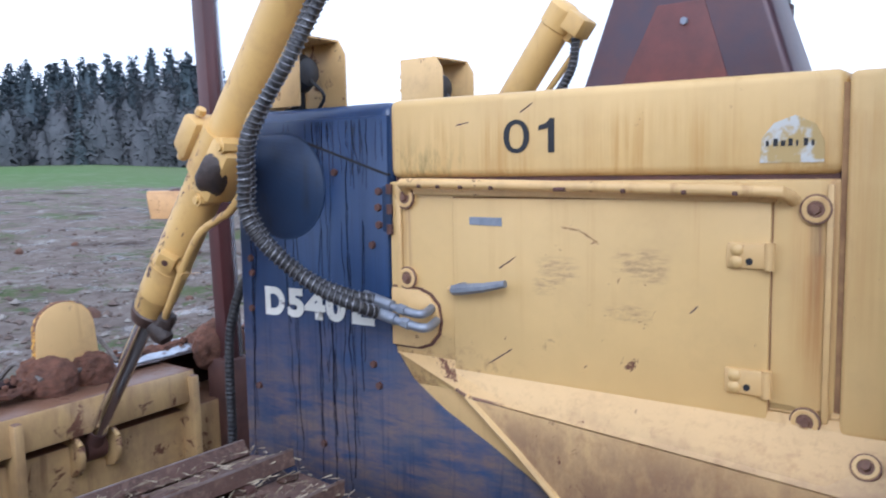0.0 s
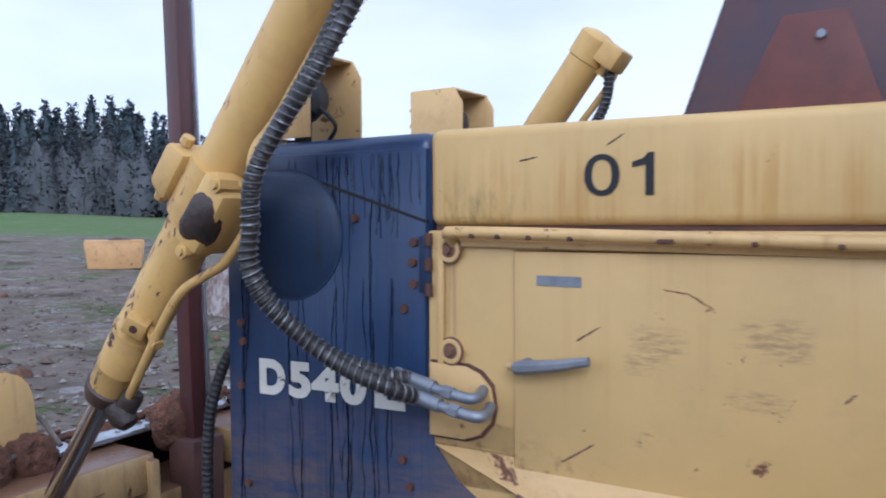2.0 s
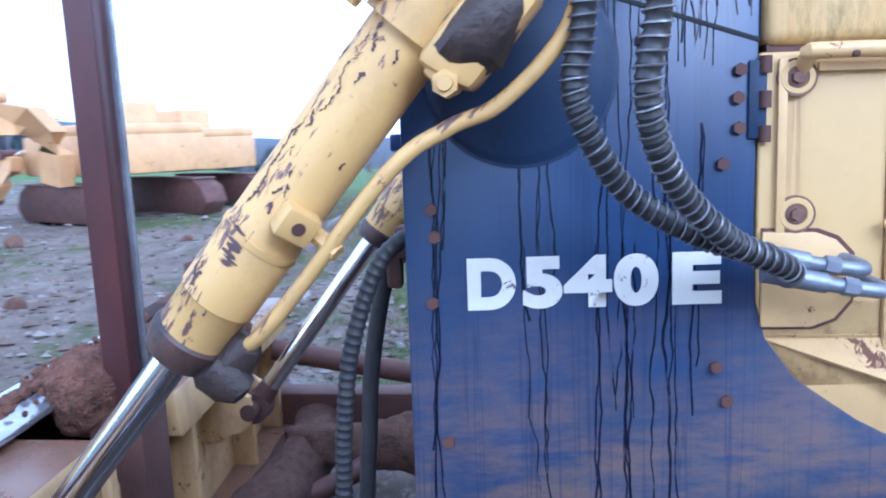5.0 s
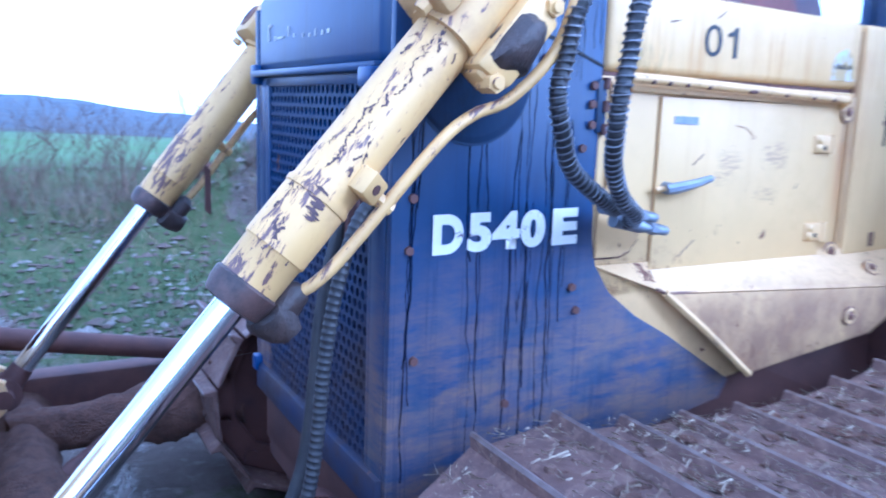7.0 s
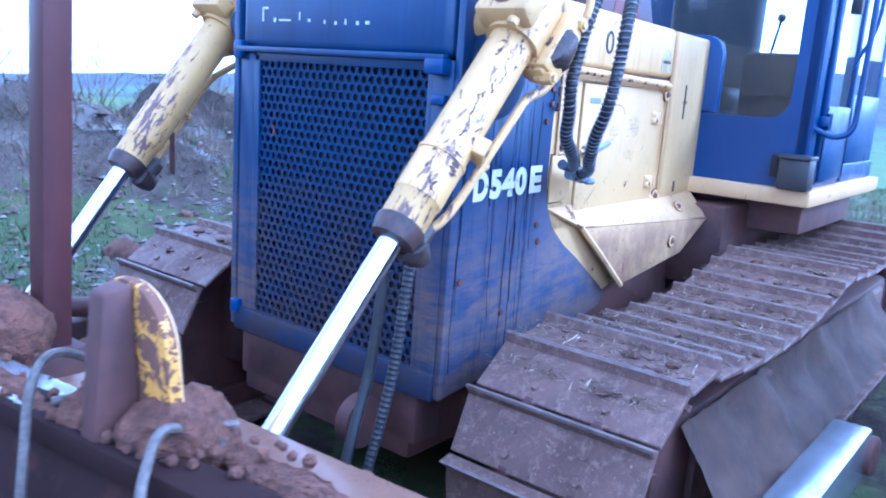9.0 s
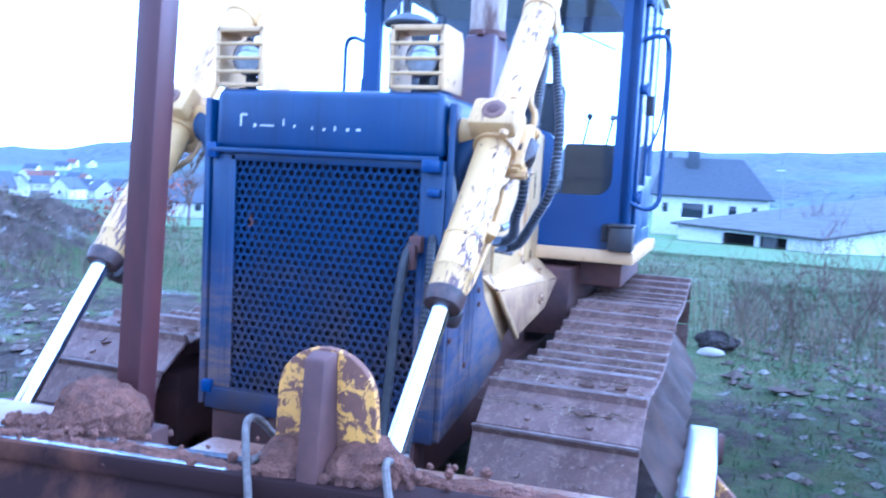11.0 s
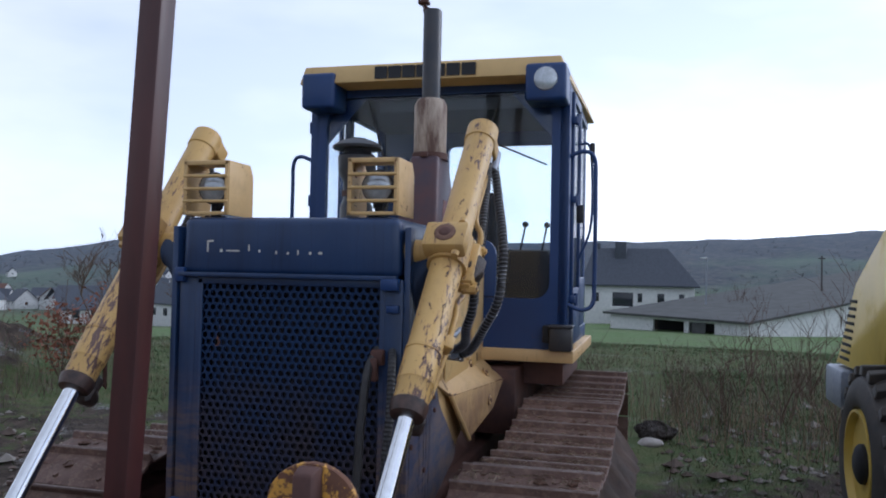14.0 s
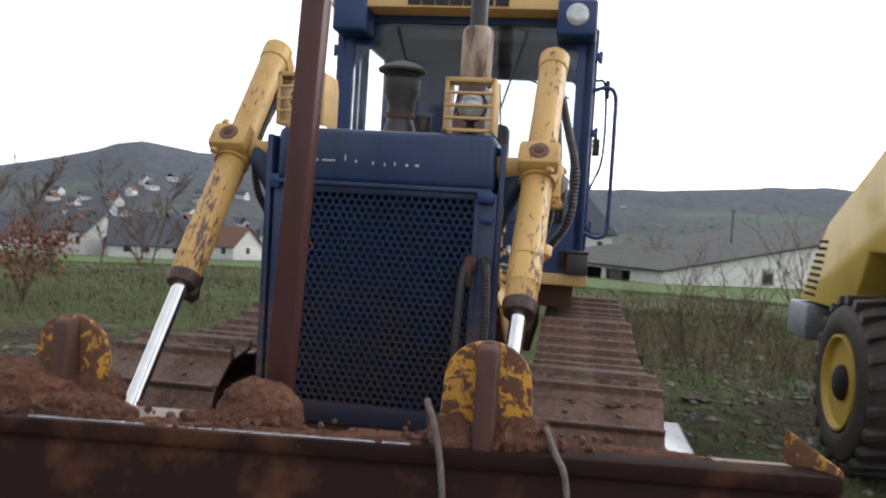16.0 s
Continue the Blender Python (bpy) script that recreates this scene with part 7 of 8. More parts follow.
barn()
rnd = random.Random(21)
rnd = random.Random(4)
house("house", 33.4, 140, 9, 7, 4.2, 3.0, 68, "white gabled house with a dark roof beside the meadow", M_ROOF)
house("house", 29.2, 132, 13, 8, 2.4, 3.8, 118, "low house with a broad dark slate roof", M_ROOF)
house("house", 38.0, 150, 14, 9, 3.0, 3.6, 128, "low house with a broad dark slate roof", M_ROOF)
house("house", 24.2, 160, 10, 8, 3.0, 3.5, 70, "small house with a red tiled roof", M_TILE)
for k in range(130):
    az, r = rnd.uniform(20, 52), rnd.uniform(240, 900)
    house("house", az, r, rnd.uniform(8, 12), rnd.uniform(7, 9), rnd.uniform(3.5, 5), rnd.uniform(3.5, 4.5), rnd.uniform(0, 180), "small white village house with a pitched roof", M_ROOF if rnd.random() < 0.72 else M_TILE)


def village_trees():
    r_ = random.Random(17)
    V, F, I, N = [], [], [], []
    for k in range(560):
        az = r_.uniform(-16, 50)
        r = r_.uniform(230, 700) if az > 20 else r_.uniform(180, 520)
        p = polar(az, r, -0.3)
        h = r_.uniform(3, 6.5) if az > 20 else r_.uniform(4, 8)
        con = r_.random() < 0.25
        for q in range(40):
            f = r_.random()
            rad = h * (0.16 * (1.05 - f) if con else 0.42 * math.sqrt(max(0.05, 1 - (2 * f - 1) ** 2))) * r_.random() ** 0.4
            a = r_.uniform(0, 6.283)
            c = p + Vector((rad * math.cos(a), rad * math.sin(a), h * f))
            o = len(V)
            for _ in range(3):
                V.append(tuple(c + Vector((r_.uniform(-1, 1), r_.uniform(-1, 1), r_.uniform(-1, 1))) * h * 0.045))
            F.append((o, o + 1, o + 2))
            N += [tuple(((c - (p + Vector((0, 0, h * 0.3)))).normalized() + Vector((0, 0, 0.6))).normalized())] * 3
            I.append(0 if con else 1)
    stuff("village_trees", V, F, [leaf_mat("dark_evergreen", (0.05, 0.065, 0.060), (0.04, 0.05, 0.05)), leaf_mat("bare_twigs", (0.105, 0.098, 0.098), (0.12, 0.095, 0.085))], I, "bare trees and dark evergreens among the village houses", "trees").data.normals_split_custom_set_from_vertices(N)


def stuff(name, verts, faces, mats, idx, label, category):
    me = bpy.data.meshes.new(name)
    me.from_pydata(verts, [], faces)
    for m in mats:
        me.materials.append(m)
    me.polygons.foreach_set("material_index", idx)
    return tagged(new(name, me), label, category, kind="stuff")


village_trees()


def hill_trees():
    """Woods that roughen the far slopes and their crests."""
    r_ = random.Random(29)
    V, F, I, N = [], [], [], []
    for k in range(5200):
        u = r_.random()
        az, r = (r_.uniform(16, 46), r_.uniform(760, 1230)) if u < 0.4 else ((r_.uniform(-22, 8), r_.uniform(650, 1230)) if u < 0.65 else (r_.uniform(58, 112), r_.uniform(480, 1230)))
        if noise.noise(Vector((az * 0.35, r * 0.006, 4))) < -0.1 and r < 1150:
            continue
        p = polar(az, r, -1)
        h = r_.uniform(2, 3.6)
        for q in range(12):
            f = r_.random()
            rad = h * 0.5 * r_.random() ** 0.5
            a = r_.uniform(0, 6.283)
            c = p + Vector((rad * math.cos(a), rad * math.sin(a), h * f))
            o = len(V)
            for _ in range(3):
                V.append(tuple(c + Vector((r_.uniform(-1, 1), r_.uniform(-1, 1), r_.uniform(-1, 1))) * h * 0.22))
            F.append((o, o + 1, o + 2))
            N += [tuple(((c - (p + Vector((0, 0, h * 0.2)))).normalized() * 0.5 + Vector((0, 0, 1))).normalized())] * 3
            I.append(0 if k % 3 == 0 else 1)
    # air haze between here and the hills is put into these pale colours
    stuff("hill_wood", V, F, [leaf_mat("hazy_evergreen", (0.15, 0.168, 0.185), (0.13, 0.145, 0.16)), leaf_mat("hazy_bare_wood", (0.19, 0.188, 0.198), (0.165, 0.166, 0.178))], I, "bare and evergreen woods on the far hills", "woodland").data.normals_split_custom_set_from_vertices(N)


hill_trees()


def roller():
    """Yellow compactor parked beside the bulldozer, its rear towards the meadow."""
    q = thing("road_roller", (2.2, -3.02, 0), "yellow road roller with a large muddy rear tyre", "road roller")
    Y = 0.10
    body = part("body", hexa([(2.25, Y, 0.95), (2.15, Y, 1.0), (1.55, Y, 1.62), (0.2, Y, 2.25), (-1.5, Y, 2.4), (-1.5, Y, 1.5), (-0.75, Y, 1.5), (-0.45, Y, 1.42), (0.55, Y, 1.42), (0.85, Y, 0.95)],
                             [(2.25, Y - 1.6, 0.95), (2.15, Y - 1.6, 1.0), (1.55, Y - 1.6, 1.62), (0.2, Y - 1.6, 2.25), (-1.5, Y - 1.6, 2.4), (-1.5, Y - 1.6, 1.5), (-0.75, Y - 1.6, 1.5), (-0.45, Y - 1.6, 1.42), (0.55, Y - 1.6, 1.42), (0.85, Y - 1.6, 0.95)], 0.02), M_ROLL, q)
    for k in range(9):
        z = 1.0 + 0.058 * k
        x = 2.06 - 0.058 * k * 0.75
        part("vent_slot", box(x - 0.33 + 0.012 * k, x, Y - 0.01, Y + 0.004, z, z + 0.026, 0.004), M_DARK, body)
    part("rear_bumper", box(1.75, 2.32, -1.5, 0.16, 0.62, 0.93, 0.03), M_STEEL, q)
    part("chassis", box(-1.5, 2.1, -1.4, -0.1, 0.5, 1.45, 0.03), M_DARK, q)
    wheel = part("wheel", lathe((-0.03, 0.45, 0.575), (0, -1, 0), [(0.06, 0.305), (0.02, 0.33), (0.0, 0.39), (0.03, 0.49), (0.09, 0.53), (0.16, 0.54), (0.42, 0.54), (0.50, 0.52), (0.54, 0.44), (0.55, 0.32)], 40, False), M_TYRE, q)
    part("rim", lathe((-0.03, 0.43, 0.575), (0, -1, 0), [(0.03, 0.315), (-0.01, 0.312), (-0.012, 0.295), (0.02, 0.28), (0.14, 0.255), (0.17, 0.15), (0.13, 0.12), (0.10, 0.11), (0.09, 0.02)], 32), M_ROLL, wheel)
    part("hub", lathe((-0.03, 0.45, 0.575), (0, -1, 0), [(0, 0.06), (0.015, 0.10), (0.03, 0.115), (0.2, 0.13)], 20), M_DARK, wheel)
    for k in range(22):
        for side in (0, 1):
            a = 2 * math.pi * (k + 0.5 * side) / 22
            m = Matrix.Translation((-0.03, 0.45, 0.575)) @ Matrix.Rotation(a, 4, "Y") @ Matrix.Diagonal((1, 1, 1.03, 1))
            bm = hexa([(-0.035, -0.03 - 0.25 * side, 0.495), (0.035, -0.03 - 0.25 * side, 0.495), (0.10, -0.27 - 0.25 * side, 0.50), (0.03, -0.27 - 0.25 * side, 0.50)], [(-0.028, -0.035 - 0.25 * side, 0.553), (0.028, -0.035 - 0.25 * side, 0.553), (0.092, -0.265 - 0.25 * side, 0.557), (0.036, -0.265 - 0.25 * side, 0.557)], 0.005, 1)
            bm.transform(m)
            part("tread_lug", bm, M_TYRE, wheel)
    return q


M_ROLL = paint("roller_yellow", (0.70, 0.505, 0.095), rust=0.1, streak=0.15, dirt=0.2, rough=0.4)
M_TYRE = plain("muddy_tyre", (0.030, 0.029, 0.030), 0.6, scale=6, second=(0.075, 0.062, 0.052), bumps=0.3)
roller()

M_ORANGE = paint("excavator_orange", (0.62, 0.365, 0.16), rust=0.4, streak=0.3, dirt=0.4)


def plate_link(p0, p1, w0, w1, t, az):
    """Tapered box girder between two points in the upright plane of direction az."""
    p0, p1 = Vector(p0), Vector(p1)
    d = (p1 - p0).normalized()
    n = Vector((math.cos(az), math.sin(az), 0)).cross(Vector((0, 0, 1)))
    up = n.cross(d)
    if up.z < 0:
        up = -up
    return hexa([p0 - up * w0 / 2 - n * t / 2, p1 - up * w1 / 2 - n * t / 2, p1 + up * w1 / 2 - n * t / 2, p0 + up * w0 / 2 - n * t / 2],
                [p0 - up * w0 / 2 + n * t / 2, p1 - up * w1 / 2 + n * t / 2, p1 + up * w1 / 2 + n * t / 2, p0 + up * w0 / 2 + n * t / 2], 0.03)


def on(az, el, r):
    """A point seen from the walk's middle at that bearing, height angle and distance."""
    return Vector((0.75 + r * math.cos(radians(az)), -1.93 + r * math.sin(radians(az)), 1.61 + r * math.tan(radians(el))))


def ex_from(az, el, r):
    """A point at that bearing and height angle from the walk's turn."""
    return Vector((0.58 + r * math.cos(radians(az)), -1.86 + r * math.sin(radians(az)), 1.57 + r * math.tan(radians(el))))


def girder(pts, widths, t, az):
    """Bent box girder through points, with its depth at each of them."""
    n = Vector((-math.sin(radians(az)), math.cos(radians(az)), 0))
    lo, hi = [], []
    for k, p in enumerate(pts):
        d = (pts[min(k + 1, len(pts) - 1)] - pts[max(k - 1, 0)]).normalized()
        up = d.cross(n).normalized()
        if up.z < 0:
            up = -up
        lo.append(p - up * widths[k] / 2)
        hi.append(p + up * widths[k] / 2)
    bm = bmesh.new()
    rows = [[bm.verts.new(v) for v in (a - n * t / 2, b - n * t / 2, b + n * t / 2, a + n * t / 2)] for a, b in zip(lo, hi)]
    for r0, r1 in zip(rows, rows[1:]):
        for q in range(4):
            bm.faces.new((r0[q], r0[(q + 1) % 4], r1[(q + 1) % 4], r1[q]))
    bm.faces.new(rows[0][::-1])
    bm.faces.new(rows[-1])
    return bevel(bm, 0.02, 1)


def excavator(name_label, seed, boom, bw, stick, sw, ram1, ram2, body, rz, bucket, az):
    base = ex_from(*body)
    base.z = ground_z(base.x, base.y)
    e = thing("excavator", tuple(base), name_label, "excavator", "parked excavators", rz)
    inv = Matrix.Rotation(radians(-rz), 4, "Z")
    def L(q):
        return inv @ (ex_from(*q) - base)
    a = az - rz
    part("boom", girder([L(q) for q in boom], bw, 0.42, a), M_ORANGE, e)
    part("stick", girder([L(q) for q in stick], sw, 0.34, a), M_ORANGE, e)
    for nm, (p, m, q) in (("arm_ram", ram1), ("bucket_ram", ram2)):
        c = part(nm, cyl(L(p), L(m), 0.10, None, 14), M_ORANGE, e)
        part("ram_rod", cyl(L(m), L(q), 0.05, None, 10), M_CHROME, c)
    for q in (boom[-1], stick[0], stick[-1]):
        p = L(q)
        n = Vector((-math.sin(radians(a)), math.cos(radians(a)), 0))
        part("pivot_pin", cyl(p - n * 0.27, p + n * 0.27, 0.10, None, 14), M_RUST, e)
    if bucket:
        c = L(bucket)
        part("bucket_link", cyl(L(stick[-1]), c, 0.09, None, 10), M_ORANGE, e)
        part("coupling", rough_up(box(c.x - 0.2, c.x + 0.2, c.y - 0.2, c.y + 0.2, c.z - 0.22, c.z + 0.15, 0.04), 0.03, 3, seed), M_RUST, e)
    part("upper_body", join(box(-1.3, 1.5, -1.25, 1.25, 0.95, 1.75, 0.06), box(-1.3, 0.1, -1.25, 1.25, 1.7, 1.95, 0.08)), M_ORANGE, e)
    cb = part("cab", box(0.25, 1.55, -1.25, -0.25, 1.0, 2.45, 0.08), M_ORANGE, e)
    part("cab_window", join(box(0.45, 1.35, -1.27, -1.24, 1.55, 2.3, 0.02)), M_PANE, cb)
    part("cab_window", box(1.54, 1.57, -1.1, -0.4, 1.4, 2.3, 0.02), M_PANE, cb)
    for y in (-1.1, 1.1):
        t = part("crawler", hexa([(-1.75, y - 0.28, 0.28), (-1.5, y - 0.28, 0.02), (1.5, y - 0.28, 0.02), (1.75, y - 0.28, 0.28), (1.6, y - 0.28, 0.62), (1.3, y - 0.28, 0.76), (-1.3, y - 0.28, 0.76), (-1.6, y - 0.28, 0.62)],
                                 [(-1.75, y + 0.28, 0.28), (-1.5, y + 0.28, 0.02), (1.5, y + 0.28, 0.02), (1.75, y + 0.28, 0.28), (1.6, y + 0.28, 0.62), (1.3, y + 0.28, 0.76), (-1.3, y + 0.28, 0.76), (-1.6, y + 0.28, 0.62)], 0.03), M_RUST, e)
        for k in range(17):
            x = -1.3 + 2.6 * k / 16
            part("crawler_shoe", box(x - 0.06, x + 0.06, y - 0.3, y + 0.3, 0.755, 0.79, 0.008), M_TRACK, t)
    return e


excavator("orange crawler excavator resting with its arm folded down", 1,
          [(123.4, -2.6, 17.3), (123.3, -0.6, 17.1), (123.8, 0.6, 16.9), (124.9, 1.5, 16.7), (126.2, 1.6, 16.5), (127.7, 1.3, 16.2), (129.9, 1.3, 15.8), (133.3, 1.1, 15.2)], [0.42, 0.48, 0.60, 0.66, 0.62, 0.52, 0.46, 0.32],
          [(132.6, 3.0, 15.2), (133.7, 1.8, 15.1), (135.7, 0.2, 14.6), (137.9, -1.3, 14.2)], [0.32, 0.80, 0.50, 0.34],
          ((125.9, 2.9, 16.5), (131.7, 3.2, 15.5), (132.7, 3.2, 15.2)), ((135.0, 2.2, 15.0), (137.7, 0.8, 14.4), (139.8, -0.2, 14.1)), (119.6, -5, 18.5), 150, (139.6, -1.2, 14.1), 170)
excavator("second orange excavator standing behind the first", 2,
          [(119.6, -0.6, 20.4), (121.5, -0.2, 20.2), (122.7, -0.6, 19.9), (124.4, -1.1, 19.6), (126.1, -1.4, 19.2)], [0.5, 0.62, 0.6, 0.52, 0.35],
          [(125.9, -0.6, 19.1), (126.3, -1.5, 19.1), (126.7, -2.5, 18.9), (127.2, -3.4, 18.7)], [0.40, 0.62, 0.46, 0.3],
          ((121.3, 0.7, 19.9), (124.2, -0.2, 19.5), (125.7, -0.7, 19.1)), ((126.5, -0.9, 19.1), (127.0, -2.0, 18.9), (127.9, -3.2, 18.7)), (115.4, -5, 21.5), 155, (127.9, -3.8, 18.6), 175)


def spare_bucket(az, r, size, rz, mat):
    p = ex_from(az, 0, r)
    p.z = ground_z(p.x, p.y) - 0.02
    b = thing("excavator_bucket", tuple(p), "worn digging bucket lying upside down on the mud", "bucket", "spare buckets", rz)
    bm = bmesh.new()
    n = 14
    prof = [(-0.62 * math.cos(math.pi * k / n), 0.78 * math.sin(math.pi * k / n) ** 0.8) for k in range(n + 1)]
    rows = [[bm.verts.new((x * size, y * size, z * size)) for x, z in prof] for y in (-0.62, 0.62)]
    for k in range(n):
        bm.faces.new((rows[0][k], rows[0][k + 1], rows[1][k + 1], rows[1][k]))
    bmesh.ops.solidify(bm, geom=bm.faces[:], thickness=0.04)
    part("shell", bm, mat, b)
    for y in (-0.62, 0.60):
        poly = [(x * size, z * size) for x, z in prof]
        part("side_wall", hexa([(x, y * size, z) for x, z in poly], [(x, y * size + 0.03, z) for x, z in poly], 0), mat, b)
    for k in range(6):
        ya = (-0.56 + 0.2 * k) * size
        ring = [(x * size * 1.0, z * size) for x, z in prof]
        out = [(x * 1.03, z * 1.03 + 0.004) for x, z in ring]
        bm = bmesh.new()
        vs = [[bm.verts.new((x, y, z)) for x, z in out] for y in (ya, ya + 0.06)]
        for q in range(n):
            bm.faces.new((vs[0][q], vs[0][q + 1], vs[1][q + 1], vs[1][q]))
        bmesh.ops.solidify(bm, geom=bm.faces[:], thickness=0.02)
        part("wear_strip", bm, mat, b)
    return b


M_BKT = plain("weathered_bucket", (0.42, 0.38, 0.37), 0.6, 0.1, scale=5, second=(0.19, 0.125, 0.10), lo=0.42, hi=0.60)
spare_bucket(133.6, 14.0, 1.16, -14, M_BKT)
spare_bucket(134.9, 19.5, 1.0, 5, M_RUST)


def grass():
    rnd = random.Random(8)
    V, F, I = [], [], []
    def blade_of(p, h, lean, w, mi):
        a = rnd.uniform(0, 6.283)
        side = Vector((-math.sin(a), math.cos(a), 0)) * w
        tip = p + Vector((math.cos(a) * lean, math.sin(a) * lean, h))
        o = len(V)
        V.extend([tuple(p - side), tuple(p + side), tuple(tip)])
        F.append((o, o + 1, o + 2))
        I.append(mi)
    for k in range(150000):
        u = rnd.random()
        if k % 12 == 0:
            x, y = rnd.uniform(-2.2, 2.0), rnd.uniform(1.6, 5.5)
        elif u < 0.35:
            x, y = rnd.uniform(-0.5, 12), rnd.uniform(-7, -1.6)
        elif u < 0.75:
            x, y = rnd.uniform(2, 30), rnd.uniform(-14, 16)
        else:
            x, y = rnd.uniform(-7, 12), rnd.uniform(2.2, 20)
        g = grass_at(x, y)
        if rnd.random() > (g - 0.28) * (1.5 if k % 12 else 3.5) or (-0.6 < x < 4 and abs(y) < 1.4):
            continue
        p = Vector((x, y, ground_z(x, y) - 0.01))
        h = rnd.uniform(0.025, 0.085) * (1.7 if rnd.random() < 0.08 else 1)
        blade_of(p, h, h * 0.7, 0.0028 + 0.0006 * math.hypot(x, y), 0 if rnd.random() < 0.85 else 1)
    # dry weeds and brush along the edge of the yard
    for k in range(620):
        u = rnd.random()
        if u < 0.45:
            x, y = rnd.uniform(7.0, 13), rnd.uniform(-10, 2.5)
        elif u < 0.8:
            a, r = rnd.uniform(58, 112), rnd.uniform(7.5, 12)
            x, y = r * math.cos(radians(a)), r * math.sin(radians(a))
        else:
            a, r = rnd.uniform(15, 60), rnd.uniform(7, 15)
            x, y = r * math.cos(radians(a)), r * math.sin(radians(a))
        c = Vector((x, y, ground_z(x, y)))
        tall = 0.8 if rnd.random() < 0.25 else 0.4
        for q in range(rnd.randint(12, 40)):
            p = c + Vector((rnd.gauss(0, 0.25), rnd.gauss(0, 0.25), -0.02))
            h = rnd.uniform(0.25, 0.95) * tall
            blade_of(p, h, rnd.uniform(0, 0.45) * tall, rnd.uniform(0.002, 0.005), 2 if rnd.random() < 0.85 else (1 if rnd.random() < 0.6 else 0))
    # a thicket of brown stalks beside the yard
    for k in range(1900):
        t = rnd.random()
        x, y = 5.6 + rnd.gauss(0, 0.7) + 1.4 * rnd.random(), -1.4 - 2.6 * t + rnd.gauss(0, 0.2)
        if noise.noise(Vector((x * 1.6, y * 1.6, 9))) < -0.22:
            continue
        h = rnd.uniform(0.15, 0.58) * (1.3 if rnd.random() < 0.06 else 1)
        blade_of(Vector((x, y, ground_z(x, y) - 0.02)), h, rnd.uniform(0.02, 0.30), rnd.uniform(0.002, 0.0045), rnd.choice((2, 3, 3, 0)))
    # brambles in the meadow behind the machine
    for k in range(5200):
        a, r = radians(rnd.gauss(92, 9)), rnd.uniform(7.0, 14)
        x, y = r * math.cos(a), r * math.sin(a)
        if noise.noise(Vector((x * 0.5, y * 0.5, 2))) < -0.05:
            continue
        h = rnd.uniform(0.15, 0.62)
        blade_of(Vector((x, y, ground_z(x, y) - 0.02)), h, rnd.uniform(0.05, 0.5), rnd.uniform(0.003, 0.006), rnd.choice((0, 0, 1, 3, 2)))
    # brush and broken twigs on the soil heaps
    for k in range(7000):
        if rnd.random() < 0.6:
            x, y = rnd.gauss(2.3, 1.4), rnd.gauss(7.2, 0.8)
        else:
            x, y = rnd.gauss(5.6, 1.8), rnd.gauss(8.6, 0.9)
        h = rnd.uniform(0.02, 0.30)
        blade_of(Vector((x, y, ground_z(x, y) - 0.02)), h, rnd.uniform(0.05, 0.5), rnd.uniform(0.003, 0.009), rnd.choice((2, 2, 2, 3, 1, 0)))
    mats = [plain("grass_green", (0.080, 0.120, 0.045), 0.8, scale=2, second=(0.048, 0.080, 0.030)), plain("grass_dry", (0.17, 0.14, 0.07), 0.85, scale=2), plain("weed_brown", (0.150, 0.108, 0.082), 0.9, scale=2, second=(0.09, 0.064, 0.052)), plain("dry_russet_stalk", (0.27, 0.185, 0.12), 0.9, scale=2, second=(0.17, 0.115, 0.075))]
    stuff("grass", V, F, mats, I, "short wet meadow grass with dry weed stalks", "grass")


grass()


def bare_shrub(p, h, seed, mat, n=7, leafy=None, name="shrub", label="leafless brown shrub at the edge of the yard"):
    rnd = random.Random(seed)
    s = thing(name, tuple(p), label, "shrub" if h < 4 else "tree", "bare shrubs")
    bms = []
    tips = []
    def limb(a, d, length, r, level):
        pts = [a]
        for k in range(4):
            d = (d + Vector((rnd.uniform(-1, 1), rnd.uniform(-1, 1), rnd.uniform(-0.3, 0.6))) * 0.22).normalized()
            pts.append(pts[-1] + d * length / 4)
        bms.append(tube(pts, r, 5, [r * (1 - 0.17 * k) for k in range(5)]))
        tips.append(pts[-1])
        if level > 0:
            for k in range((3 if level > 1 else 4) if n > 1 else 4):
                q = pts[rnd.randint(1, 4)]
                nd = (d + Vector((rnd.uniform(-1, 1), rnd.uniform(-1, 1), rnd.uniform(-0.2, 0.7)))).normalized()
                limb(q, nd, length * rnd.uniform(0.45, 0.7), r * (0.5 if n > 1 else 0.62), level - 1)
    for k in range(n):
        limb(Vector((rnd.uniform(-0.1, 0.1) * h * 0.4, rnd.uniform(-0.1, 0.1) * h * 0.4, -0.05)), Vector((rnd.uniform(-0.5, 0.5), rnd.uniform(-0.5, 0.5), 1)).normalized(), h * rnd.uniform(0.45, 0.7), h * (0.007 if n > 1 else 0.013), 2 if n > 1 else 4)
    part("branch_work", join(*bms), mat, s, smooth=False)["kind"] = "stuff"
    if leafy:
        bm = bmesh.new()
        for t in tips:
            for _ in range(8):
                c = t + Vector((rnd.gauss(0, 0.1), rnd.gauss(0, 0.1), rnd.gauss(0, 0.1))) * h * 0.6
                vs = [bm.verts.new(c + Vector((rnd.uniform(-1, 1), rnd.uniform(-1, 1), rnd.uniform(-1, 1))) * 0.035 * h) for _ in range(3)]
                bm.faces.new(vs)
        part("foliage", bm, leafy, s, smooth=False)["kind"] = "stuff"
    return s


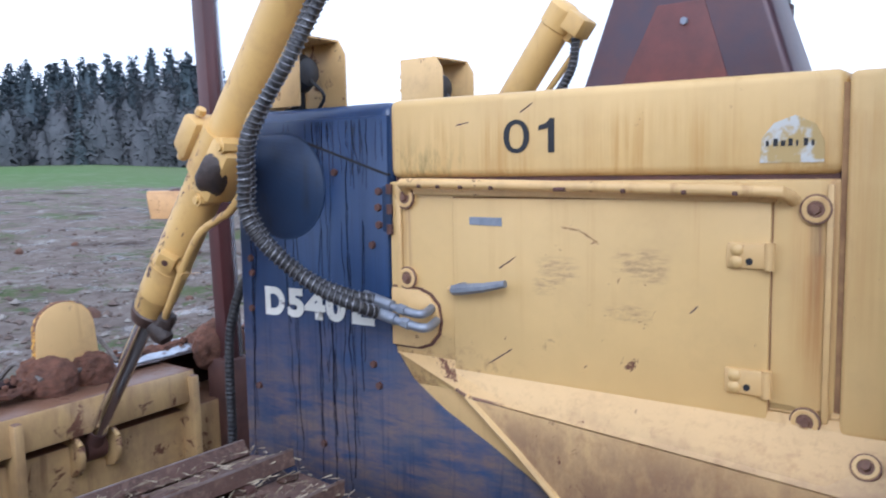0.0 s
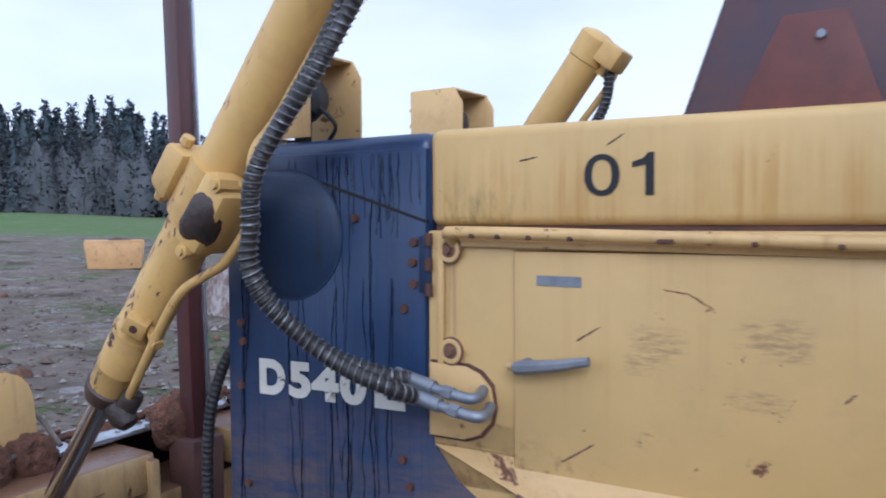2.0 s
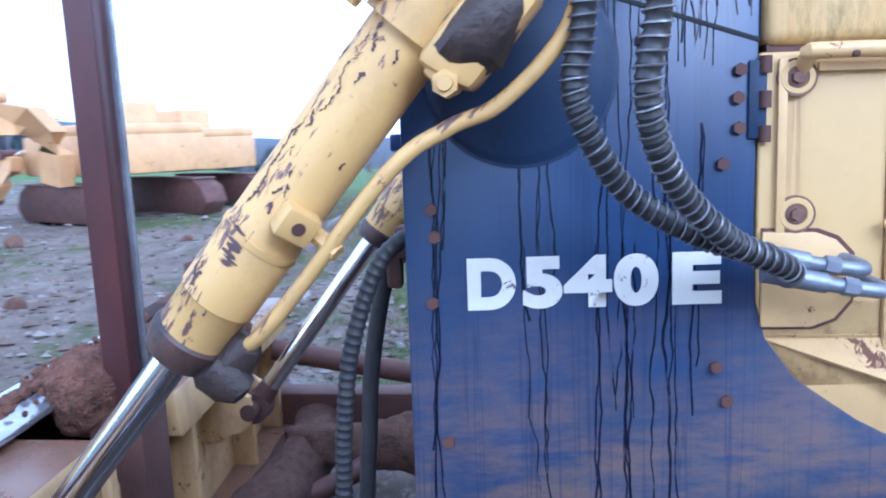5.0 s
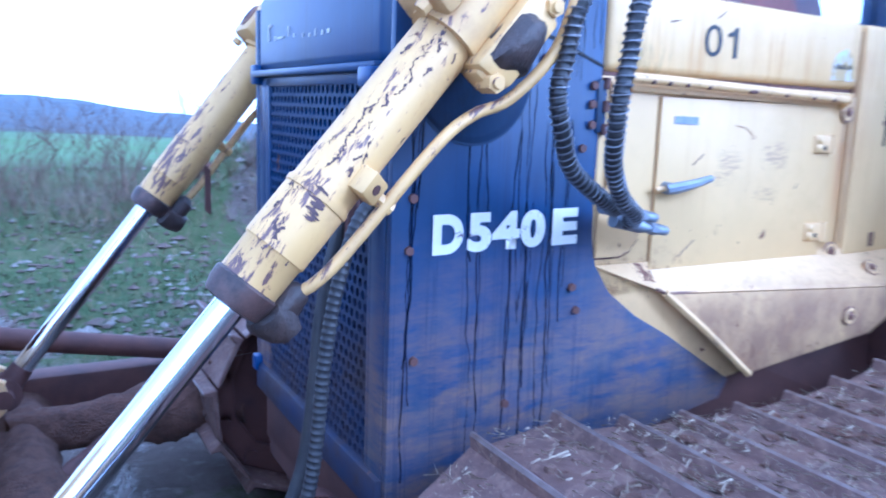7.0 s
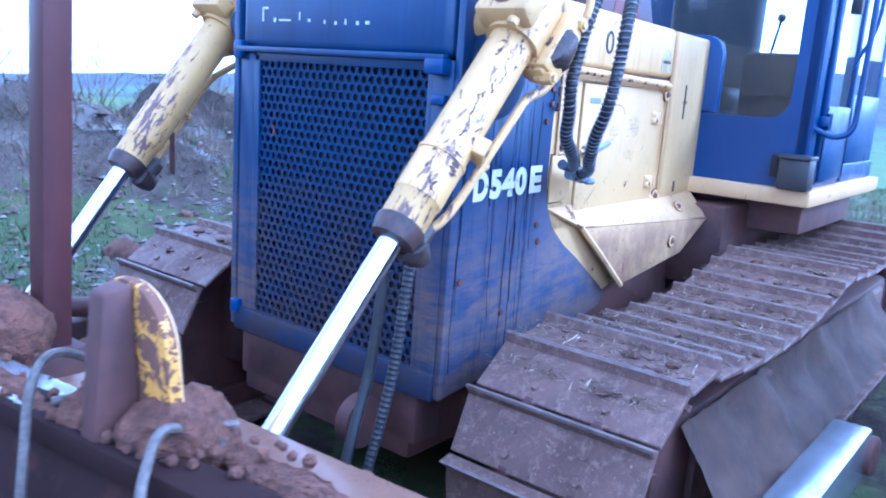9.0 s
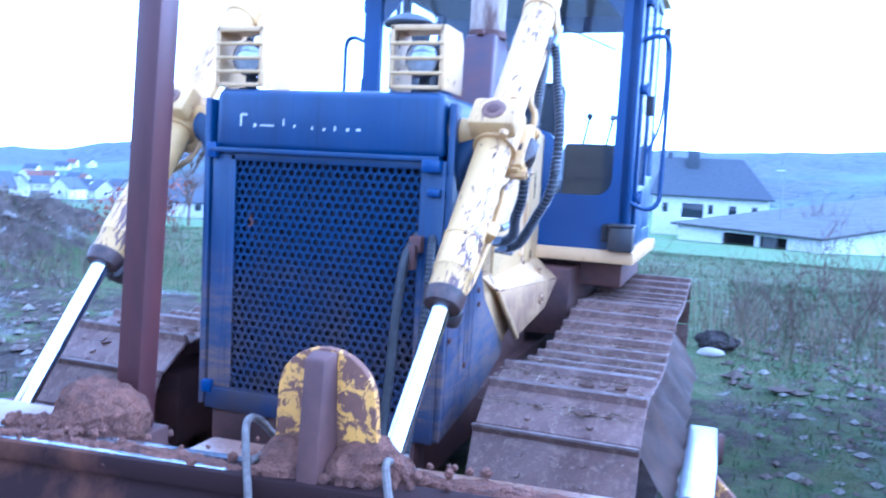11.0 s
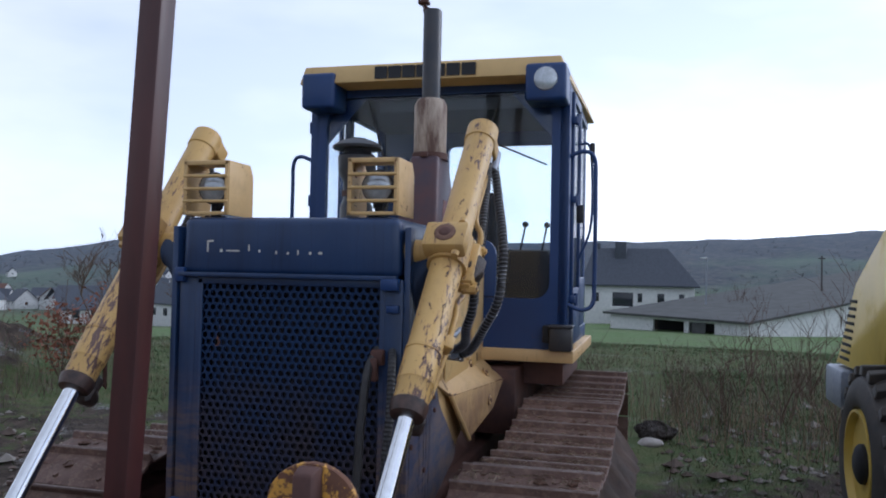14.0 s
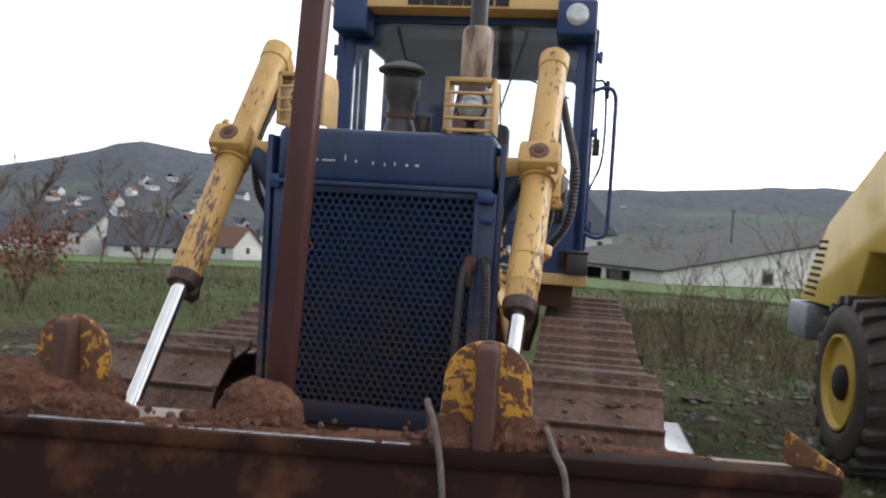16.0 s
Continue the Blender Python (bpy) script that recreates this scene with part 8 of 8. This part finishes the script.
M_TWIG = plain("twig_brown", (0.11, 0.07, 0.05), 0.9, scale=6)
for k, (x, y, h) in enumerate(((9.5, -3.6, 1.5), (10.5, -4.6, 1.9), (8.8, -2.6, 1.1), (11.5, -3.0, 1.4), (12.5, -5.5, 1.6), (9.0, 8.5, 1.3), (7.0, 11.0, 1.5), (12, 10, 1.6), (10.0, -0.6, 1.0), (5.0, 13, 1.4), (9.6, -6.2, 1.3), (14, 9, 1.8), (0.5, 8.2, 1.5), (2.2, 8.4, 1.7), (-0.6, 8.0, 1.3), (3.4, 8.0, 1.4), (1.4, 9.0, 1.8), (-1.8, 9.2, 1.5), (6.6, -2.2, 1.2), (7.0, -2.9, 1.4), (6.3, -3.3, 1.1), (7.2, -1.7, 1.0), (0.2, 10.6, 1.9), (-0.9, 10.9, 1.7), (1.0, 11.6, 1.9), (-1.7, 11.2, 1.6), (-0.3, 12.4, 1.8))):
    bare_shrub((x, y, ground_z(x, y)), h, 40 + k, M_TWIG, 6)
bare_shrub((6.1, 6.2, ground_z(6.1, 6.2)), 1.25, 77, M_TWIG, 7, plain("russet_leaves", (0.22, 0.075, 0.04), 0.8, scale=3), label="low bush with russet leaves still on")
for k, (az, r, h) in enumerate(((37.6, 58, 8.5), (31, 48, 5), (-6.6, 120, 8), (-4.5, 125, 7), (27.5, 50, 5), (33, 75, 7), (29.6, 62, 6), (38.5, 66, 7))):
    bare_shrub(polar(az, r), h, 90 + k, M_TWIG, 8 if az < 0 else 1, name="tree", label="round-crowned bare tree beyond the shed" if az < 0 else "bare winter tree beyond the meadow")


def clutter():
    rnd = random.Random(31)
    for k in range(46):
        a, r = rnd.uniform(60, 160), rnd.uniform(4, 20)
        x, y = r * math.cos(radians(a)), r * math.sin(radians(a))
        if abs(y) < 1.8 and -1.6 < x < 4:
            continue
        s = rnd.uniform(0.04, 0.16)
        bm = bmesh.new()
        bmesh.ops.create_icosphere(bm, subdivisions=2, radius=s)
        rough_up(bm, s * 0.6, 5, k)
        ob = new("stone", mesh("stone", bm, M_MUD, True))
        ob.matrix_basis = pose(x, y, ground_z(x, y) + s * 0.15, 0, 0, rnd.uniform(0, 360))
        tagged(ob, "muddy stone lying in the churned yard", "stone", "stones in the mud")


clutter()


def trough():
    """Open sheet-steel trough standing in the yard."""
    x, y = -20.4, 13.1
    q = thing("steel_trough", (x, y, ground_z(x, y) - 0.03), "open orange-brown sheet-steel trough standing on the mud", "trough", rz=55)
    def wall(b, t):
        return hexa(b, t, 0.01)
    for s in (-1, 1):
        part("side_plate", wall([(-0.72, s * 0.42, 0), (0.72, s * 0.42, 0), (0.72, s * 0.46, 0), (-0.72, s * 0.46, 0)], [(-0.82, s * 0.52, 0.84), (0.82, s * 0.52, 0.84), (0.82, s * 0.56, 0.84), (-0.82, s * 0.56, 0.84)]), M_ORANGE, q)
        part("end_plate", wall([(s * 0.72, -0.42, 0), (s * 0.76, -0.42, 0), (s * 0.76, 0.42, 0), (s * 0.72, 0.42, 0)], [(s * 0.82, -0.52, 0.80), (s * 0.86, -0.52, 0.80), (s * 0.86, 0.52, 0.80), (s * 0.82, 0.52, 0.80)]), M_ORANGE, q)
    part("bottom", box(-0.72, 0.72, -0.42, 0.42, 0.0, 0.04, 0), M_RUST, q)
    bm = bmesh.new()
    bmesh.ops.create_icosphere(bm, subdivisions=3, radius=1, matrix=Matrix.Translation((0.15, 0, 0.62)) @ Matrix.Diagonal((0.55, 0.42, 0.30, 1)))
    part("filling", rough_up(bm, 0.09, 6, 4), M_RUST, q, "rusty scrap heaped inside")
    part("rim", join(box(-0.84, 0.84, -0.575, -0.535, 0.82, 0.87, 0.01), box(-0.84, 0.84, 0.535, 0.575, 0.82, 0.87, 0.01)), M_ORANGE, q)


trough()


def clod_pile():
    bm = bmesh.new()
    bmesh.ops.create_icosphere(bm, subdivisions=5, radius=1, matrix=Matrix.Translation((0, 0, 0.05)) @ Matrix.Diagonal((0.14, 0.18, 0.10, 1)))
    rough_up(bm, 0.065, 7, 7)
    rough_up(bm, 0.025, 14, 2)
    rough_up(bm, 0.012, 40, 5)
    ob = new("earth_clod", mesh("earth_clod", bm, plain("dark_earth", (0.020, 0.015, 0.012), 0.9, scale=30, second=(0.045, 0.032, 0.026), bumps=1.0, dist=0.02), True))
    ob.matrix_basis = pose(5.3, -1.47, ground_z(5.3, -1.47))
    tagged(ob, "dark lump of turned earth at the yard's edge", "earth clod")
    bm = bmesh.new()
    bmesh.ops.create_icosphere(bm, subdivisions=3, radius=1, matrix=Matrix.Diagonal((0.07, 0.13, 0.045, 1)))
    ob = new("stone", mesh("stone", rough_up(bm, 0.03, 12, 8), M_PALE, True))
    ob.matrix_basis = pose(5.08, -1.42, ground_z(5.08, -1.42) + 0.01, 0, 0, 20)
    tagged(ob, "pale flat stone before a dark lump of earth", "stone", "stones in the mud")


M_PALE = plain("pale_limestone", (0.40, 0.37, 0.35), 0.8, scale=14, second=(0.26, 0.23, 0.21))
clod_pile()


def rubble():
    """Clods and small stones strewn over the churned yard."""
    r_ = random.Random(52)
    shape = [Vector(q) for q in ((1, 0, 0), (-1, 0.1, 0), (0.1, 1, 0), (0, -1, 0.1), (0.1, 0, 0.8), (0, 0.1, -0.6))]
    tri = ((0, 2, 4), (2, 1, 4), (1, 3, 4), (3, 0, 4), (2, 0, 5), (1, 2, 5), (3, 1, 5), (0, 3, 5))
    V, F, I = [], [], []
    for k in range(11000):
        if k % 6 == 0:
            x, y = r_.uniform(-0.5, 9), r_.uniform(-6, -1.5)
        else:
            a, r = r_.uniform(50, 178), 3 + 19 * r_.random() ** 1.4
            x, y = r * math.cos(radians(a)), r * math.sin(radians(a))
        if abs(y) < 1.75 and -1.7 < x < 4:
            continue
        s = r_.uniform(0.012, 0.05) * (2.0 if r_.random() < 0.06 else 1)
        c = Vector((x, y, ground_z(x, y) + s * 0.2))
        o = len(V)
        for q in shape:
            V.append(tuple(c + Vector((q.x * r_.uniform(0.5, 1.3), q.y * r_.uniform(0.5, 1.3), q.z * r_.uniform(0.4, 1.0))) * s))
        mi = 0 if r_.random() < 0.68 else 1
        for f in tri:
            F.append(tuple(o + i for i in f))
            I.append(mi)
    stuff("rubble", V, F, [plain("brown_clod", (0.135, 0.10, 0.082), 0.95, scale=12, second=(0.08, 0.058, 0.048)), plain("pale_stone", (0.23, 0.21, 0.185), 0.85, scale=9, second=(0.15, 0.13, 0.115))], I, "clods of mud and small pale stones strewn about", "rubble")


rubble()


def pole_things():
    M_POLE = plain("weathered_pole", (0.09, 0.085, 0.085), 0.8, scale=2)
    p = polar(-11.4, 130)
    u = thing("utility_pole", tuple(p), "dark wooden utility pole beyond the shed", "pole")
    top = 1.6 + 130 * math.tan(radians(1.7)) - p.z
    part("pole", cyl((0, 0, -1), (0, 0, top), 0.17, 0.12, 10), M_POLE, u)
    part("crossarm", box(-0.1, 0.1, -0.5, 0.5, top - 0.5, top - 0.35, 0.02), M_POLE, u)
    p = polar(-4.2, 118)
    s = thing("street_lamp", tuple(p), "slim grey street lamp beside the white house", "street lamp")
    top = 1.6 + 118 * math.tan(radians(1.45)) - p.z
    part("lamp_post", cyl((0, 0, -1), (0, 0, top), 0.10, 0.07, 10), M_STEEL, s)
    part("lamp_head", box(-0.2, 0.25, -0.1, 0.9, top - 0.05, top + 0.12, 0.04), M_WALLW, s)


pole_things()
